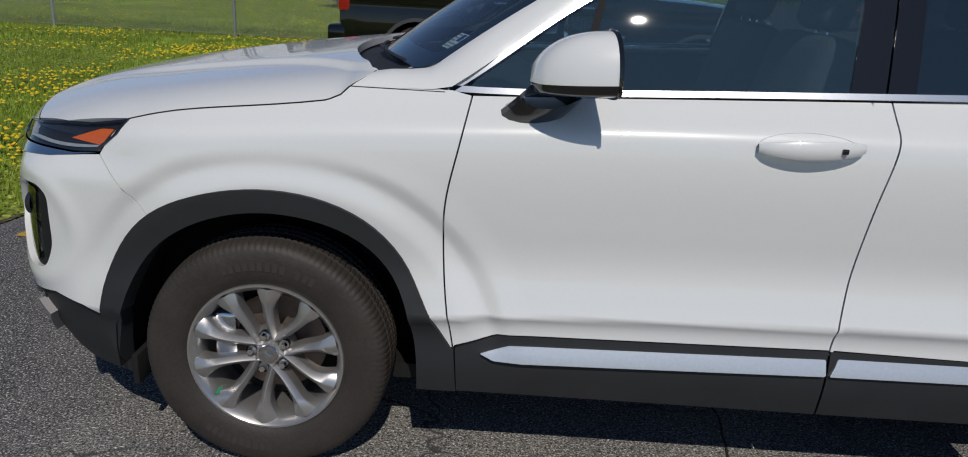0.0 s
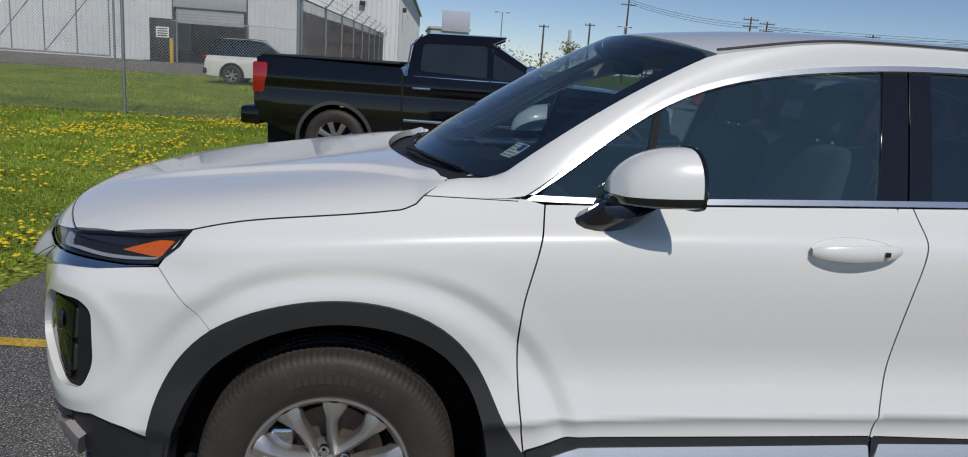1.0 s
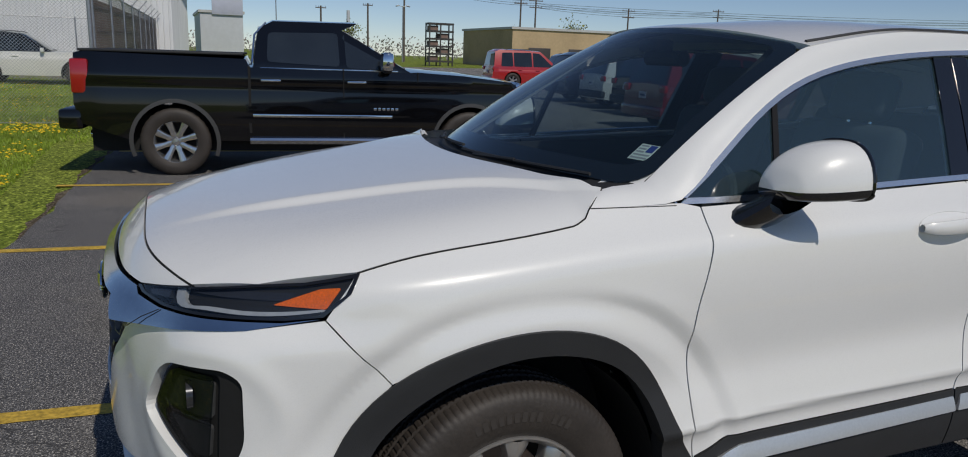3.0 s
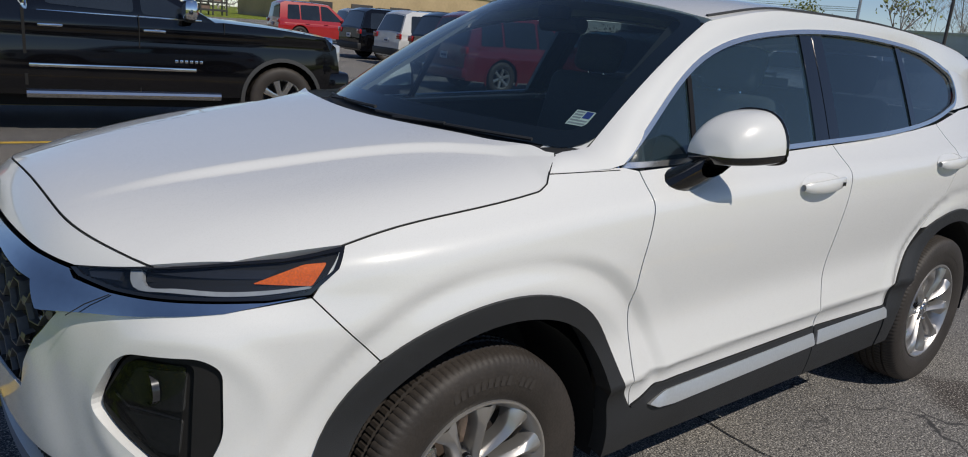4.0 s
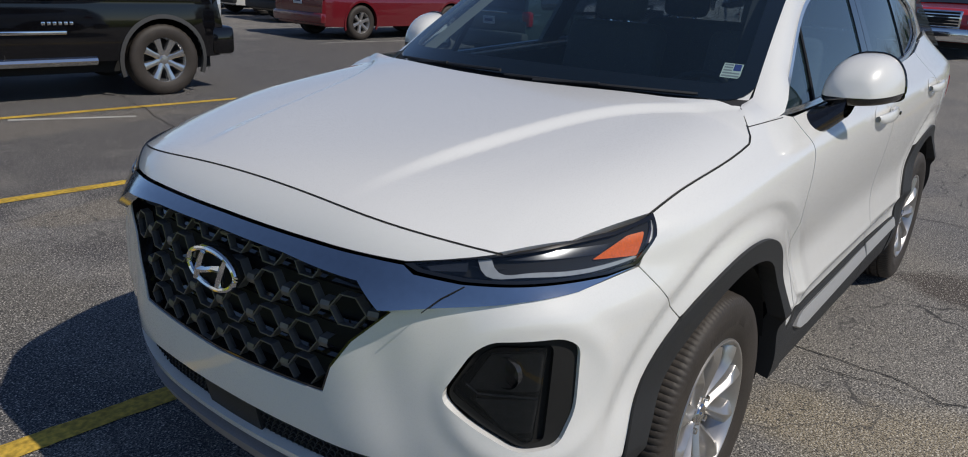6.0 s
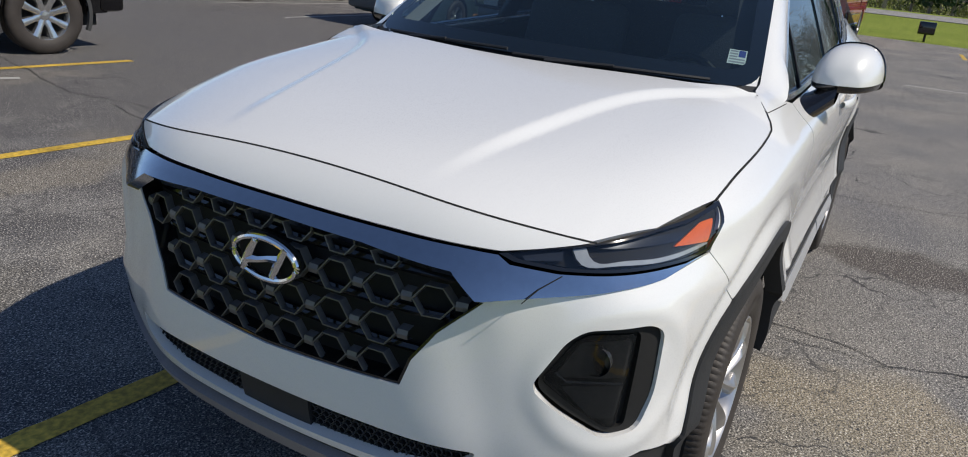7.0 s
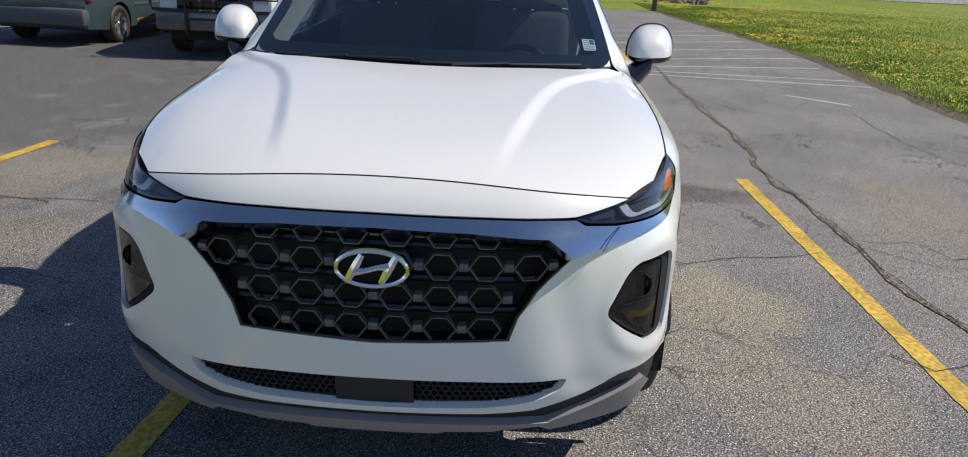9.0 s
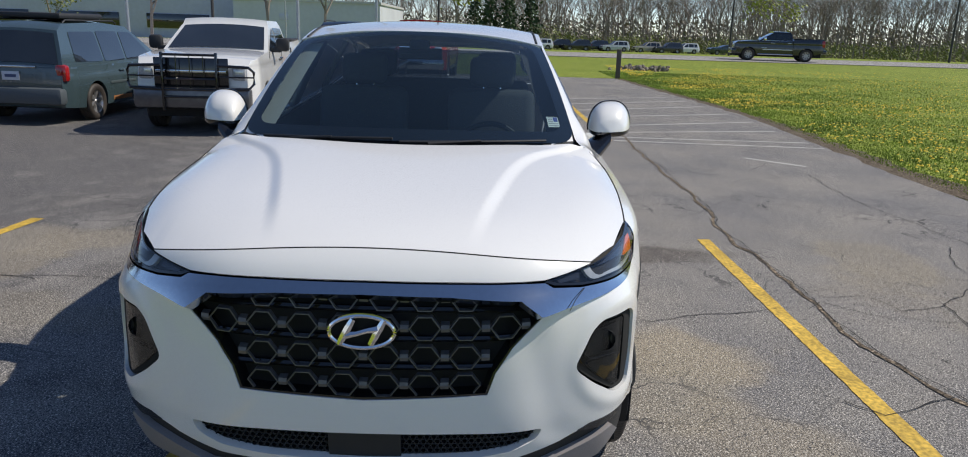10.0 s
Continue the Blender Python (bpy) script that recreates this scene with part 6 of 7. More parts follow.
def suv(name, label, at, mat, L=4.7, W=1.88, H=1.72, R=0.365, rim=None, box_rear=0.0, group="parked cars", arch=None, trim=None, category="car", roof_mat=None):
    o, f = -1.0, L - 1.0
    wb = L * 0.585
    top = [(o + 0.08, 0.30), (o, 0.5), (o + 0.01, 0.75), (o + 0.05, 1.02), (f - 1.45, 1.04), (f - 0.9, 1.05), (f - 0.25, 0.96), (f - 0.05, 0.80), (f, 0.55), (f - 0.08, 0.28)]
    cab = [(o + 0.06, 1.0), (o + 0.32 - box_rear, H - 0.10), (o + 0.55 - box_rear, H), (o + 1.6, H + 0.01), (f - 2.35, H - 0.05), (f - 1.45, 1.02)]
    z0, z1 = 1.06, H - 0.12
    wins = [[(o + 0.42, z0), (o + 1.02, z0), (o + 1.02, z1), (o + 0.50, z1 - 0.02)], [(o + 1.08, z0), (o + 1.98, z0), (o + 1.98, z1 + 0.01), (o + 1.08, z1)], [(o + 2.05, z0), (f - 1.72, z0), (f - 2.40, z1 - 0.02), (o + 2.05, z1 + 0.01)]]
    v = vehicle(name, label, category, at, mat, top, cab, W, (0, wb), R, 0.28, 0.28, 1.02, wins, rim, group=group, arch=arch, trim=trim, roof_mat=roof_mat)
    lamps(v, o + 0.035, W / 2 - 0.16, 0.95, (0.09, 0.26, 0.17), RED_LENS, "tail_lamp")
    lamps(v, f - 0.14, W / 2 - 0.30, 0.82, (0.16, 0.34, 0.13), HEAD_LENS, "headlamp")
    a_box("rear_bumper", (0.16, W - 0.12, 0.22), (o + 0.02, 0, 0.46), arch or TRIM, v, 0.05)
    a_box("front_bumper", (0.16, W - 0.25, 0.22), (f - 0.06, 0, 0.42), arch or TRIM, v, 0.05)
    pl = a_box("number_plate", (0.012, 0.31, 0.15), (o - 0.005, 0, 0.80), PLATE, v, 0.003)
    a_box("plate_bar", (0.004, 0.20, 0.05), (o - 0.013, 0, 0.80), PLATE_BAR, pl)
    a_box("grille", (0.05, 0.8, 0.18), (f - 0.03, 0, 0.70), DARK, v, 0.02)
    for s in (1, -1):
        tube("roof_rail", [(o + 0.7, s * (W / 2 - 0.30), H + 0.02), (o + 0.8, s * (W / 2 - 0.30), H + 0.05), (f - 2.5, s * (W / 2 - 0.30), H + 0.035), (f - 2.4, s * (W / 2 - 0.30), H)], 0.014, TRIM, v, 6)
    return v


def pickup(name, label, at, mat, L=5.83, W=2.03, H=1.87, R=0.405, rim=None, bright=CHROME, trim=None, arch=ARCH_GREY, group="parked pickups", face=None):
    o, f = -1.10, L - 1.22
    wb = 3.645
    cb = o + 1.98
    top = [(o + 0.06, 0.62), (o + 0.0, 0.85), (o + 0.02, 1.42), (o + 0.1, 1.445), (cb - 0.05, 1.405), (cb, 1.31), (f - 1.65, 1.29), (f - 1.5, 1.30), (f - 0.9, 1.27), (f - 0.22, 1.20), (f - 0.06, 1.08), (f, 0.72), (f - 0.06, 0.42)]
    cab = [(cb + 0.03, 1.28), (cb + 0.10, H - 0.10), (cb + 0.28, H), (cb + 1.3, H + 0.01), (f - 2.45, H - 0.08), (f - 1.55, 1.27)]
    z0, z1 = 1.33, H - 0.14
    wins = [[(cb + 0.20, z0 + 0.05), (cb + 1.08, z0 + 0.01), (cb + 1.06, z1 + 0.02), (cb + 0.22, z1)], [(cb + 1.16, z0), (f - 1.74, z0 - 0.02), (f - 2.45, z1 - 0.05), (cb + 1.14, z1 + 0.02)]]
    v = vehicle(name, label, "pickup truck", at, mat, top, cab, W, (0, wb), R, 0.42, 0.27, 1.29, wins, rim, group=group, spokes=6 if rim is None else 8, arch=arch, trim=bright if trim is None else trim, posts=False)
    hw = W / 2
    for s in (1, -1):
        a_box("tail_lamp", (0.20, 0.12, 0.40), (o + 0.085, s * (hw - 0.125), 1.16), RED_LENS, v, 0.03)
        a_box("headlamp", (0.22, 0.22, 0.24), (f - 0.10, s * (hw - 0.26), 1.00), HEAD_LENS, v, 0.04)
        a_box("belt_strip", (f - 1.75 - cb - 0.12, 0.012, 0.022), ((f - 1.75 + cb + 0.12) / 2, s * (hw - 0.066), 1.303), bright, v, 0.004)
        a_box("side_strip", (f - 1.85 - cb, 0.018, 0.04), ((f - 1.85 + cb) / 2 + 0.02, s * (hw + 0.000), 0.735), bright, v, 0.006)
        tube("running_board", [(cb - 0.02, s * (hw - 0.02), 0.43), (f - 1.55, s * (hw - 0.02), 0.43)], 0.048, SATIN, v, 10)
        a_box("door_seam", (0.010, 0.008, 0.86), (cb + 1.12, s * (hw - 0.012), 0.90), DARK, v)
        a_box("door_seam", (0.010, 0.008, 0.80), (f - 1.50, s * (hw - 0.030), 0.90), DARK, v)
        a_box("bed_gap", (0.030, 0.02, 0.80), (cb - 0.01, s * (hw - 0.012), 0.92), DARK, v)
        for hx in (cb + 0.22, cb + 1.26):
            a_box("door_handle", (0.24, 0.045, 0.035), (hx + 0.02, s * (hw + 0.002), 1.16), bright, v, 0.012)
        m = a_box("door_mirror", (0.16, 0.24, 0.24), (f - 1.92, s * (hw + 0.14), 1.42), bright if trim is None else trim, v, 0.06)
        a_box("mirror_arm", (0.10, 0.18, 0.08), (f - 1.90, s * (hw + 0.02), 1.32), TRIM, v, 0.02)
        # maker's script on the door stands as plain bars
        for i in range(6):
            a_box("script_bar", (0.035, 0.008, 0.035), (f - 2.05 + i * 0.055, s * (hw + 0.004), 0.83), bright, v, 0.002)
    a_box("rear_bumper", (0.28, W - 0.14, 0.24), (o - 0.04, 0, 0.66), face or mat, v, 0.05)
    a_box("front_bumper", (0.30, W - 0.16, 0.34), (f - 0.02, 0, 0.60), face or mat, v, 0.06)
    g = a_box("grille", (0.08, 1.05, 0.42), (f - 0.005, 0, 0.98), bright if face is None else face, v, 0.04)
    for i in range(5):
        a_box("grille_slot", (0.012, 0.94, 0.05), (f + 0.038, 0, 0.83 + 0.075 * i), DARK, g)
    tube("exhaust_tip", [(o + 0.10, -(hw - 0.42), 0.46), (o + 0.42, -(hw - 0.42), 0.46)], 0.045, SATIN, v, 12)
    a_box("bed_cover", (cb - o - 0.15, W - 0.26, 0.03), ((cb + o) / 2, 0, 1.46), TRIM, v, 0.01)
    tube("trim_edge", [(cb + 0.02, -(hw - 0.10), 1.34), (cb + 0.06, -(hw - 0.20), 1.70), (cb + 0.2, -(hw - 0.25), 1.85)], 0.012, SATIN, v, 6)
    return v


MACHINED = material("machined_alloy", (0.55, 0.55, 0.55), 0.22, 0.9, grain=0.08, scale=20)
pickup("pickup_truck", "glossy black crew-cab pickup with chrome strips and grey arch trim", pose(-0.53, 8.43, 0, 0, 0, -7.2), BLACK_PAINT, L=5.66, rim=MACHINED)
suv("compact_car", "white compact SUV with black roof behind the mesh fence", pose(-5.9, 27.6, float(ground_z(-5.9, 27.6)), 0, 0, -2), paint("white_car_paint", (0.78, 0.77, 0.72)), 4.4, 1.82, 1.64, 0.35, rim=ALLOY, arch=TRIM, roof_mat=BLACK_PAINT)
suv("sport_utility_car", "black SUV parked beside the white building", pose(4.5, 36, 0, 0, 0, 75), BLACK_PAINT)
RED = paint("red_car_paint", (0.40, 0.016, 0.016))
BURGUNDY = paint("burgundy_car_paint", (0.15, 0.010, 0.016))
suv("sport_utility_car", "bright red boxy SUV with roof rack, parked", pose(14.9, 32.6, 0, 0, 0, -6), RED, 4.8, 1.9, 1.83, 0.38, box_rear=0.16, arch=RED)
suv("sport_utility_car", "black SUV with red tail lamps, parked", pose(13.4, 22.6, 0, 0, 0, -4), BLACK_PAINT)
suv("sport_utility_car", "white SUV with dark windows, parked", pose(13.0, 19.4, 0, 0, 0, -4), paint("silver_white_paint", (0.66, 0.66, 0.65)))
suv("sport_utility_car", "black SUV with black trim, parked", pose(12.4, 16.4, 0, 0, 0, -4), BLACK_PAINT)
suv("sport_utility_car", "burgundy SUV on silver alloy wheels, parked", pose(10.2, 12.25, 0, 0, 0, -4), BURGUNDY, 4.75, 1.9, 1.74, 0.37, rim=ALLOY, arch=BURGUNDY)
suv("sport_utility_car", "silver SUV parked in the next row", pose(19.5, 35, 0, 0, 0, -6), paint("silver_paint", (0.30, 0.31, 0.32)))
suv("sport_utility_car", "grey SUV parked in the next row", pose(20.5, 31, 0, 0, 0, -6), paint("grey_car_paint", (0.10, 0.11, 0.12)))
suv("compact_car", "turquoise compact car parked in the next row", pose(20.2, 17.2, 0, 0, 0, 176), paint("turquoise_paint", (0.012, 0.24, 0.27)), 4.2, 1.78, 1.55, 0.33)
suv("sport_utility_car", "black SUV with red tail lamp parked behind the row", pose(14.6, 2.55, 0, 0, 0, 2), BLACK_PAINT)
pickup("pickup_truck", "red pickup with chrome bumper parked facing the lot", pose(25.6, 1.7, 0, 0, 0, 178), RED, rim=ALLOY, face=CHROME, arch=None)

# minivan seen from behind, rusty at its sill
TEAL = paint("teal_grey_paint", (0.045, 0.072, 0.080))
mv_top = [(-0.92, 0.30), (-1.0, 0.45), (-1.0, 0.72), (-0.96, 1.0), (2.75, 1.02), (3.35, 0.98), (3.85, 0.82), (4.0, 0.55), (3.92, 0.26)]
mv_cab = [(-0.97, 0.98), (-0.72, 1.62), (-0.5, 1.74), (0.8, 1.77), (1.75, 1.70), (2.95, 1.02)]
mv = vehicle("minivan", "teal-grey minivan with roof rack and rusty sill", "car", pose(10.15, 7.08, 0, 0, 0, -2.0) @ Matrix.Scale(0.90, 4), TEAL, mv_top, mv_cab, 1.98, (0, 3.03), 0.335, 0.26, 0.25, 1.0,
             [[(-0.50, 1.08), (0.45, 1.06), (0.45, 1.60), (-0.42, 1.60)], [(0.52, 1.06), (1.30, 1.06), (1.30, 1.60), (0.52, 1.61)], [(1.38, 1.06), (2.55, 1.06), (1.85, 1.58), (1.38, 1.60)]], group="parked cars")
for s in (1, -1):
    a_box("tail_lamp", (0.16, 0.22, 0.30), (-0.90, s * 0.87, 0.90), RED_LENS, mv, 0.06)
    tube("roof_rail", [(-0.4, s * 0.66, 1.75), (-0.3, s * 0.66, 1.80), (1.4, s * 0.66, 1.80), (1.5, s * 0.66, 1.75)], 0.016, TRIM, mv, 6)
    a_box("rusty_sill", (0.75, 0.012, 0.09), (0.98, s * 0.965, 0.36), RUST, mv, 0.004)
    a_box("rub_strip", (1.0, 0.02, 0.05), (1.0, s * 0.99, 0.66), material("teal_trim", (0.06, 0.08, 0.085), 0.5), mv, 0.008)
for x in (0.0, 0.9):
    tube("roof_bar", [(x, -0.66, 1.815), (x, 0.66, 1.815)], 0.014, TRIM, mv, 6)
a_box("rear_bumper", (0.24, 1.86, 0.30), (-1.0, 0, 0.50), material("grey_blue_bumper", (0.075, 0.09, 0.10), 0.5, grain=0.1), mv, 0.07)
a_box("tailgate_strip", (0.03, 1.0, 0.04), (-0.995, 0.05, 1.0), SATIN, mv, 0.008)
pl2 = a_box("number_plate", (0.012, 0.31, 0.15), (-1.005, 0, 0.84), PLATE, mv, 0.003)
a_box("plate_bar", (0.004, 0.20, 0.05), (-1.013, 0, 0.84), PLATE_BAR, pl2)
rb = thing("roof_box", "flat black cargo carrier on a minivan roof", "roof rack", pose(10.15, 7.08, 0, 0, 0, -2.0) @ Matrix.Scale(0.90, 4))
part("carrier_tray", box(bmesh.new(), (1.5, 1.15, 0.10), (0.45, 0, 1.875), 0.04), TRIM, rb, smooth=True)

# white work pickup with a black grille guard
DARK_CHROME = material("dulled_dark_chrome", (0.16, 0.16, 0.17), 0.3, 0.8, grain=0.15, scale=12)
WHITE_TRUCK = paint("white_truck_paint", (0.74, 0.74, 0.72))
rt_at = pose(13.0, 4.42, 0, 0, 0, 185) @ Matrix.Scale(0.93, 4)
rt = pickup("pickup_truck", "white work pickup with a black steel grille guard", rt_at, WHITE_TRUCK, 5.9, 1.98, 1.83, 0.385, rim=None, bright=SATIN, trim=TRIM, arch=None, face=DARK_CHROME)
a_box("grille_mesh", (0.03, 1.16, 0.46), (5.9 - 1.22 + 0.045, 0, 1.00), GLOSS_BLACK, rt, 0.012)
a_box("grille_bar", (0.03, 1.10, 0.045), (5.9 - 1.22 + 0.062, 0, 1.02), SATIN, rt, 0.008)
gd = raw("grille_guard", [], [], None, rt, "black steel grille guard")
FX = 5.9 - 1.22 + 0.16
for s in (1, -1):
    a_box("guard_upright", (0.07, 0.04, 0.92), (FX, s * 0.42, 0.86), GLOSS_BLACK, gd, 0.012)
    tube("guard_hoop", [(FX, s * 0.42, 1.12), (FX, s * 0.92, 1.10), (FX - 0.10, s * 0.98, 1.02), (FX - 0.10, s * 0.98, 0.84), (FX, s * 0.92, 0.76), (FX, s * 0.42, 0.74)], 0.024, GLOSS_BLACK, gd, 8)
    tube("guard_hoop", [(FX - 0.04, s * 0.42, 0.94), (FX - 0.1, s * 0.97, 0.94)], 0.014, GLOSS_BLACK, gd, 6)
for z in (0.62, 0.74, 0.90, 1.28):
    tube("guard_bar", [(FX, -0.42, z), (FX, 0.42, z)], 0.020, GLOSS_BLACK, gd, 8)
for k in range(3):
    tube("guard_rod", [(FX - 0.02, -0.21 + 0.21 * k, 0.76), (FX - 0.02, -0.21 + 0.21 * k, 1.27)], 0.007, GLOSS_BLACK, gd, 6)
# far vehicles on and beyond the road
pickup("pickup_truck", "black pickup with bright wheels on the public road", pose(49.8, -21.6, float(ground_z(49.8, -21.6)) + 0.02, 0, 0, 80), paint("blue_black_paint", (0.006, 0.008, 0.012)), rim=ALLOY, arch=None, group="")
far = [("white", (0.7, 0.7, 0.7)), ("black", (0.01, 0.01, 0.012)), ("black", (0.01, 0.01, 0.012)), ("dark blue", (0.012, 0.02, 0.04)), ("silver", (0.5, 0.52, 0.55)), ("beige", (0.45, 0.40, 0.32)), ("dark grey", (0.03, 0.03, 0.035)), ("white", (0.72, 0.72, 0.72))]
for i, (nm, c) in enumerate(far):
    x, y = 128 + 1.5 * (i % 2), -10.5 - 3.15 * i - (2.5 if i > 4 else 0)
    suv("sport_utility_car", "%s car parked far off before the woods" % nm, pose(x, y, float(ground_z(x, y)), 0, 0, 100), paint("far_paint", c), group="far parked cars")
suv("sedan_car", "dark green sedan parked far off before the woods", pose(112, -36.5, float(ground_z(112, -36)), 0, 0, 98), paint("dark_green_paint", (0.02, 0.04, 0.03)), 4.9, 1.8, 1.42, 0.33, group="far parked cars")

# ---- fences ----
GALV = material("galvanised_steel", (0.42, 0.43, 0.44), 0.45, 0.8, grain=0.15, scale=30, stain=0.15, stain_scale=3)
SLAT = material("brown_privacy_slat", (0.22, 0.15, 0.12), 0.8, grain=0.2, scale=10, stain=0.25, stain_scale=1.5)


def chain_fence(name, label, p, q, height, posts, mesh=0.062, wire=0.0030, slats=False):
    f = thing(name, label, "fence")
    p, q = Vector((*p, 0)), Vector((*q, 0))
    ln = (q - p).length
    d = (q - p) / ln
    side = Vector((-d.y, d.x, 0))

    def at(s, h, o=0.0):
        c = p + d * s
        return c + Vector((0, 0, float(ground_z(c.x, c.y)) + h)) + side * o
    for s in posts:
        tube("fence_post", [at(s, -0.1), at(s, height + 0.05)], 0.034, GALV, f, 10)
    tube("top_rail", [at(s, height - 0.02) for s in np.linspace(0, ln, 12)], 0.021, GALV, f, 8)
    tube("tension_wire", [at(s, 0.06) for s in np.linspace(0, ln, 12)], 0.004, GALV, f, 5)
    vs, fs = [], []
    n = int((ln + height) / mesh)
    for k in range(n):
        for sgn in (1, -1):
            s0 = k * mesh - (height if sgn > 0 else 0)
            a0, a1 = (s0, s0 + height) if sgn > 0 else (k * mesh, k * mesh - height)
            lo, hi = 0.04, height - 0.02
            t0, t1 = 0.0, 1.0
            for v0, v1 in ((a0, a1),):
                for bound, sg in ((0, 1), (ln, -1)):
                    g0, g1 = sg * (v0 - bound), sg * (v1 - bound)
                    if g0 < 0 and g1 < 0:
                        t0, t1 = 1, 0
                    elif g0 < 0:
                        t0 = max(t0, g0 / (g0 - g1))
                    elif g1 < 0:
                        t1 = min(t1, g0 / (g0 - g1))
            if t1 - t0 < 0.02:
                continue
            e0, e1 = at(a0 + (a1 - a0) * t0, lo + (hi - lo) * t0, 0.002 * sgn), at(a0 + (a1 - a0) * t1, lo + (hi - lo) * t1, 0.002 * sgn)
            dd = (e1 - e0).normalized()
            u = side
            w = dd.cross(u).normalized()
            b = len(vs)
            for e in (e0, e1):
                for c in range(3):
                    ang = 2 * math.pi * c / 3
                    vs.append(e + wire * (math.cos(ang) * u + math.sin(ang) * w))
            fs += [(b, b + 1, b + 4, b + 3), (b + 1, b + 2, b + 5, b + 4), (b + 2, b, b + 3, b + 5)]
    tagged(raw("chain_mesh", vs, fs, GALV, f), kind="stuff")
    if slats:
        for s in np.arange(0.1, ln, 0.16):
            e = at(s, height / 2 - 0.1, 0.012)
            o = a_box("privacy_slat", (0.10, 0.006, height - 0.3), (0, 0, 0), SLAT, f)
            o.matrix_basis = Matrix.Translation(e) @ Matrix.Rotation(math.atan2(d.y, d.x), 4, "Z")
    return f, at


chain_fence("chain_link_fence", "galvanised chain-link fence on round posts in grass", (-13.9, 14.6), (-1.9, 13.7), 2.6, (0.0, 4.25, 8.45, 12.0))
cf, at = chain_fence("chain_link_fence", "chain-link fence with brown slats and barbed wire arms", (-1.9, 13.8), (-0.9, 45.9), 2.6, np.linspace(0.1, 32, 9), 0.10, 0.002, True)
for s in np.linspace(0.1, 32, 9):
    tube("barb_arm", [at(s, 2.6), at(s, 2.95, -0.30)], 0.018, GALV, cf, 6)
for k in range(3):
    tube("barbed_wire", [at(s, 2.68 + 0.11 * k, -0.08 - 0.10 * k) for s in np.linspace(0.1, 32, 20)], 0.005, GALV, cf, 4)
chain_fence("chain_link_fence", "distant chain-link fence before the white building", (-12.0, 41), (-1.2, 41), 2.4, (0.3, 4, 7.5, 10.6), 0.16, 0.004)
gt = thing("rolling_gate", "galvanised rolling gate with diagonal braces", "gate")
gz = float(ground_z(-18, 40))
for z in (0.35, 3.4):
    tube("gate_rail", [(-26, 40, gz + z), (-14.8, 40, gz + z)], 0.045, GALV, gt, 8)
for k, x in enumerate(np.linspace(-26, -14.8, 8)):
    tube("gate_upright", [(x, 40, gz + 0.35), (x, 40, gz + 3.4)], 0.035, GALV, gt, 8)
for k, x in enumerate(np.linspace(-26, -18, 4)):
    tube("gate_brace", [(x, 40, gz + 0.35), (x + 2.4, 40, gz + 3.4)], 0.025, GALV, gt, 6)
tube("gate_post", [(-14.6, 40.1, gz - 0.1), (-14.6, 40.1, gz + 4.4)], 0.06, GALV, gt, 10)

# ---- buildings ----
SHEET = material("white_sheet_cladding", (0.72, 0.73, 0.73), 0.5, grain=0.04, scale=20, stain=0.08, stain_scale=0.4)
SHUTTER = material("grey_shutter", (0.45, 0.46, 0.47), 0.5, grain=0.08, scale=6)
DARK_DOOR = material("dark_brown_door", (0.05, 0.045, 0.042), 0.5, grain=0.15, scale=8)
SAFETY = material("safety_yellow", (0.65, 0.42, 0.02), 0.5, grain=0.1, scale=20)
INSIDE = material("dim_interior", (0.06, 0.055, 0.05), 0.8, grain=0.3, scale=1.2)


def ribbed(name, p, q, z0, z1, mat, parent, pitch=0.30, depth=0.035, holes=()):
    """A wall of ribbed sheet metal from p to q with rectangular holes (s0, s1, h0, h1)."""
    p, q = Vector((*p, 0)), Vector((*q, 0))
    ln = (q - p).length
    d = (q - p) / ln
    o = Vector((d.y, -d.x, 0))
    xs = sorted({round(v, 3) for k in range(int(ln / pitch) + 1) for v in (k * pitch, k * pitch + pitch * 0.70, k * pitch + pitch * 0.78, k * pitch + pitch * 0.92) if v <= ln} | {0.0, ln} | {h[0] for h in holes} | {h[1] for h in holes})
    zs = sorted({z0, z1} | {h[2] for h in holes} | {h[3] for h in holes})
    vs, fs = [], []
    for x in xs:
        ph = (x / pitch) % 1.0
        bump = depth if 0.76 < ph < 0.94 else 0.0
        for z in zs:
            vs.append(p + d * x + o * bump + Vector((0, 0, z)))
    m = len(zs)
    for i in range(len(xs) - 1):
        for j in range(m - 1):
            cx, cz = (xs[i] + xs[i + 1]) / 2, (zs[j] + zs[j + 1]) / 2
            if any(h[0] < cx < h[1] and h[2] < cz < h[3] for h in holes):
                continue
            fs.append((i * m + j, (i + 1) * m + j, (i + 1) * m + j + 1, i * m + j + 1))
    return raw(name, vs, fs, mat, parent)


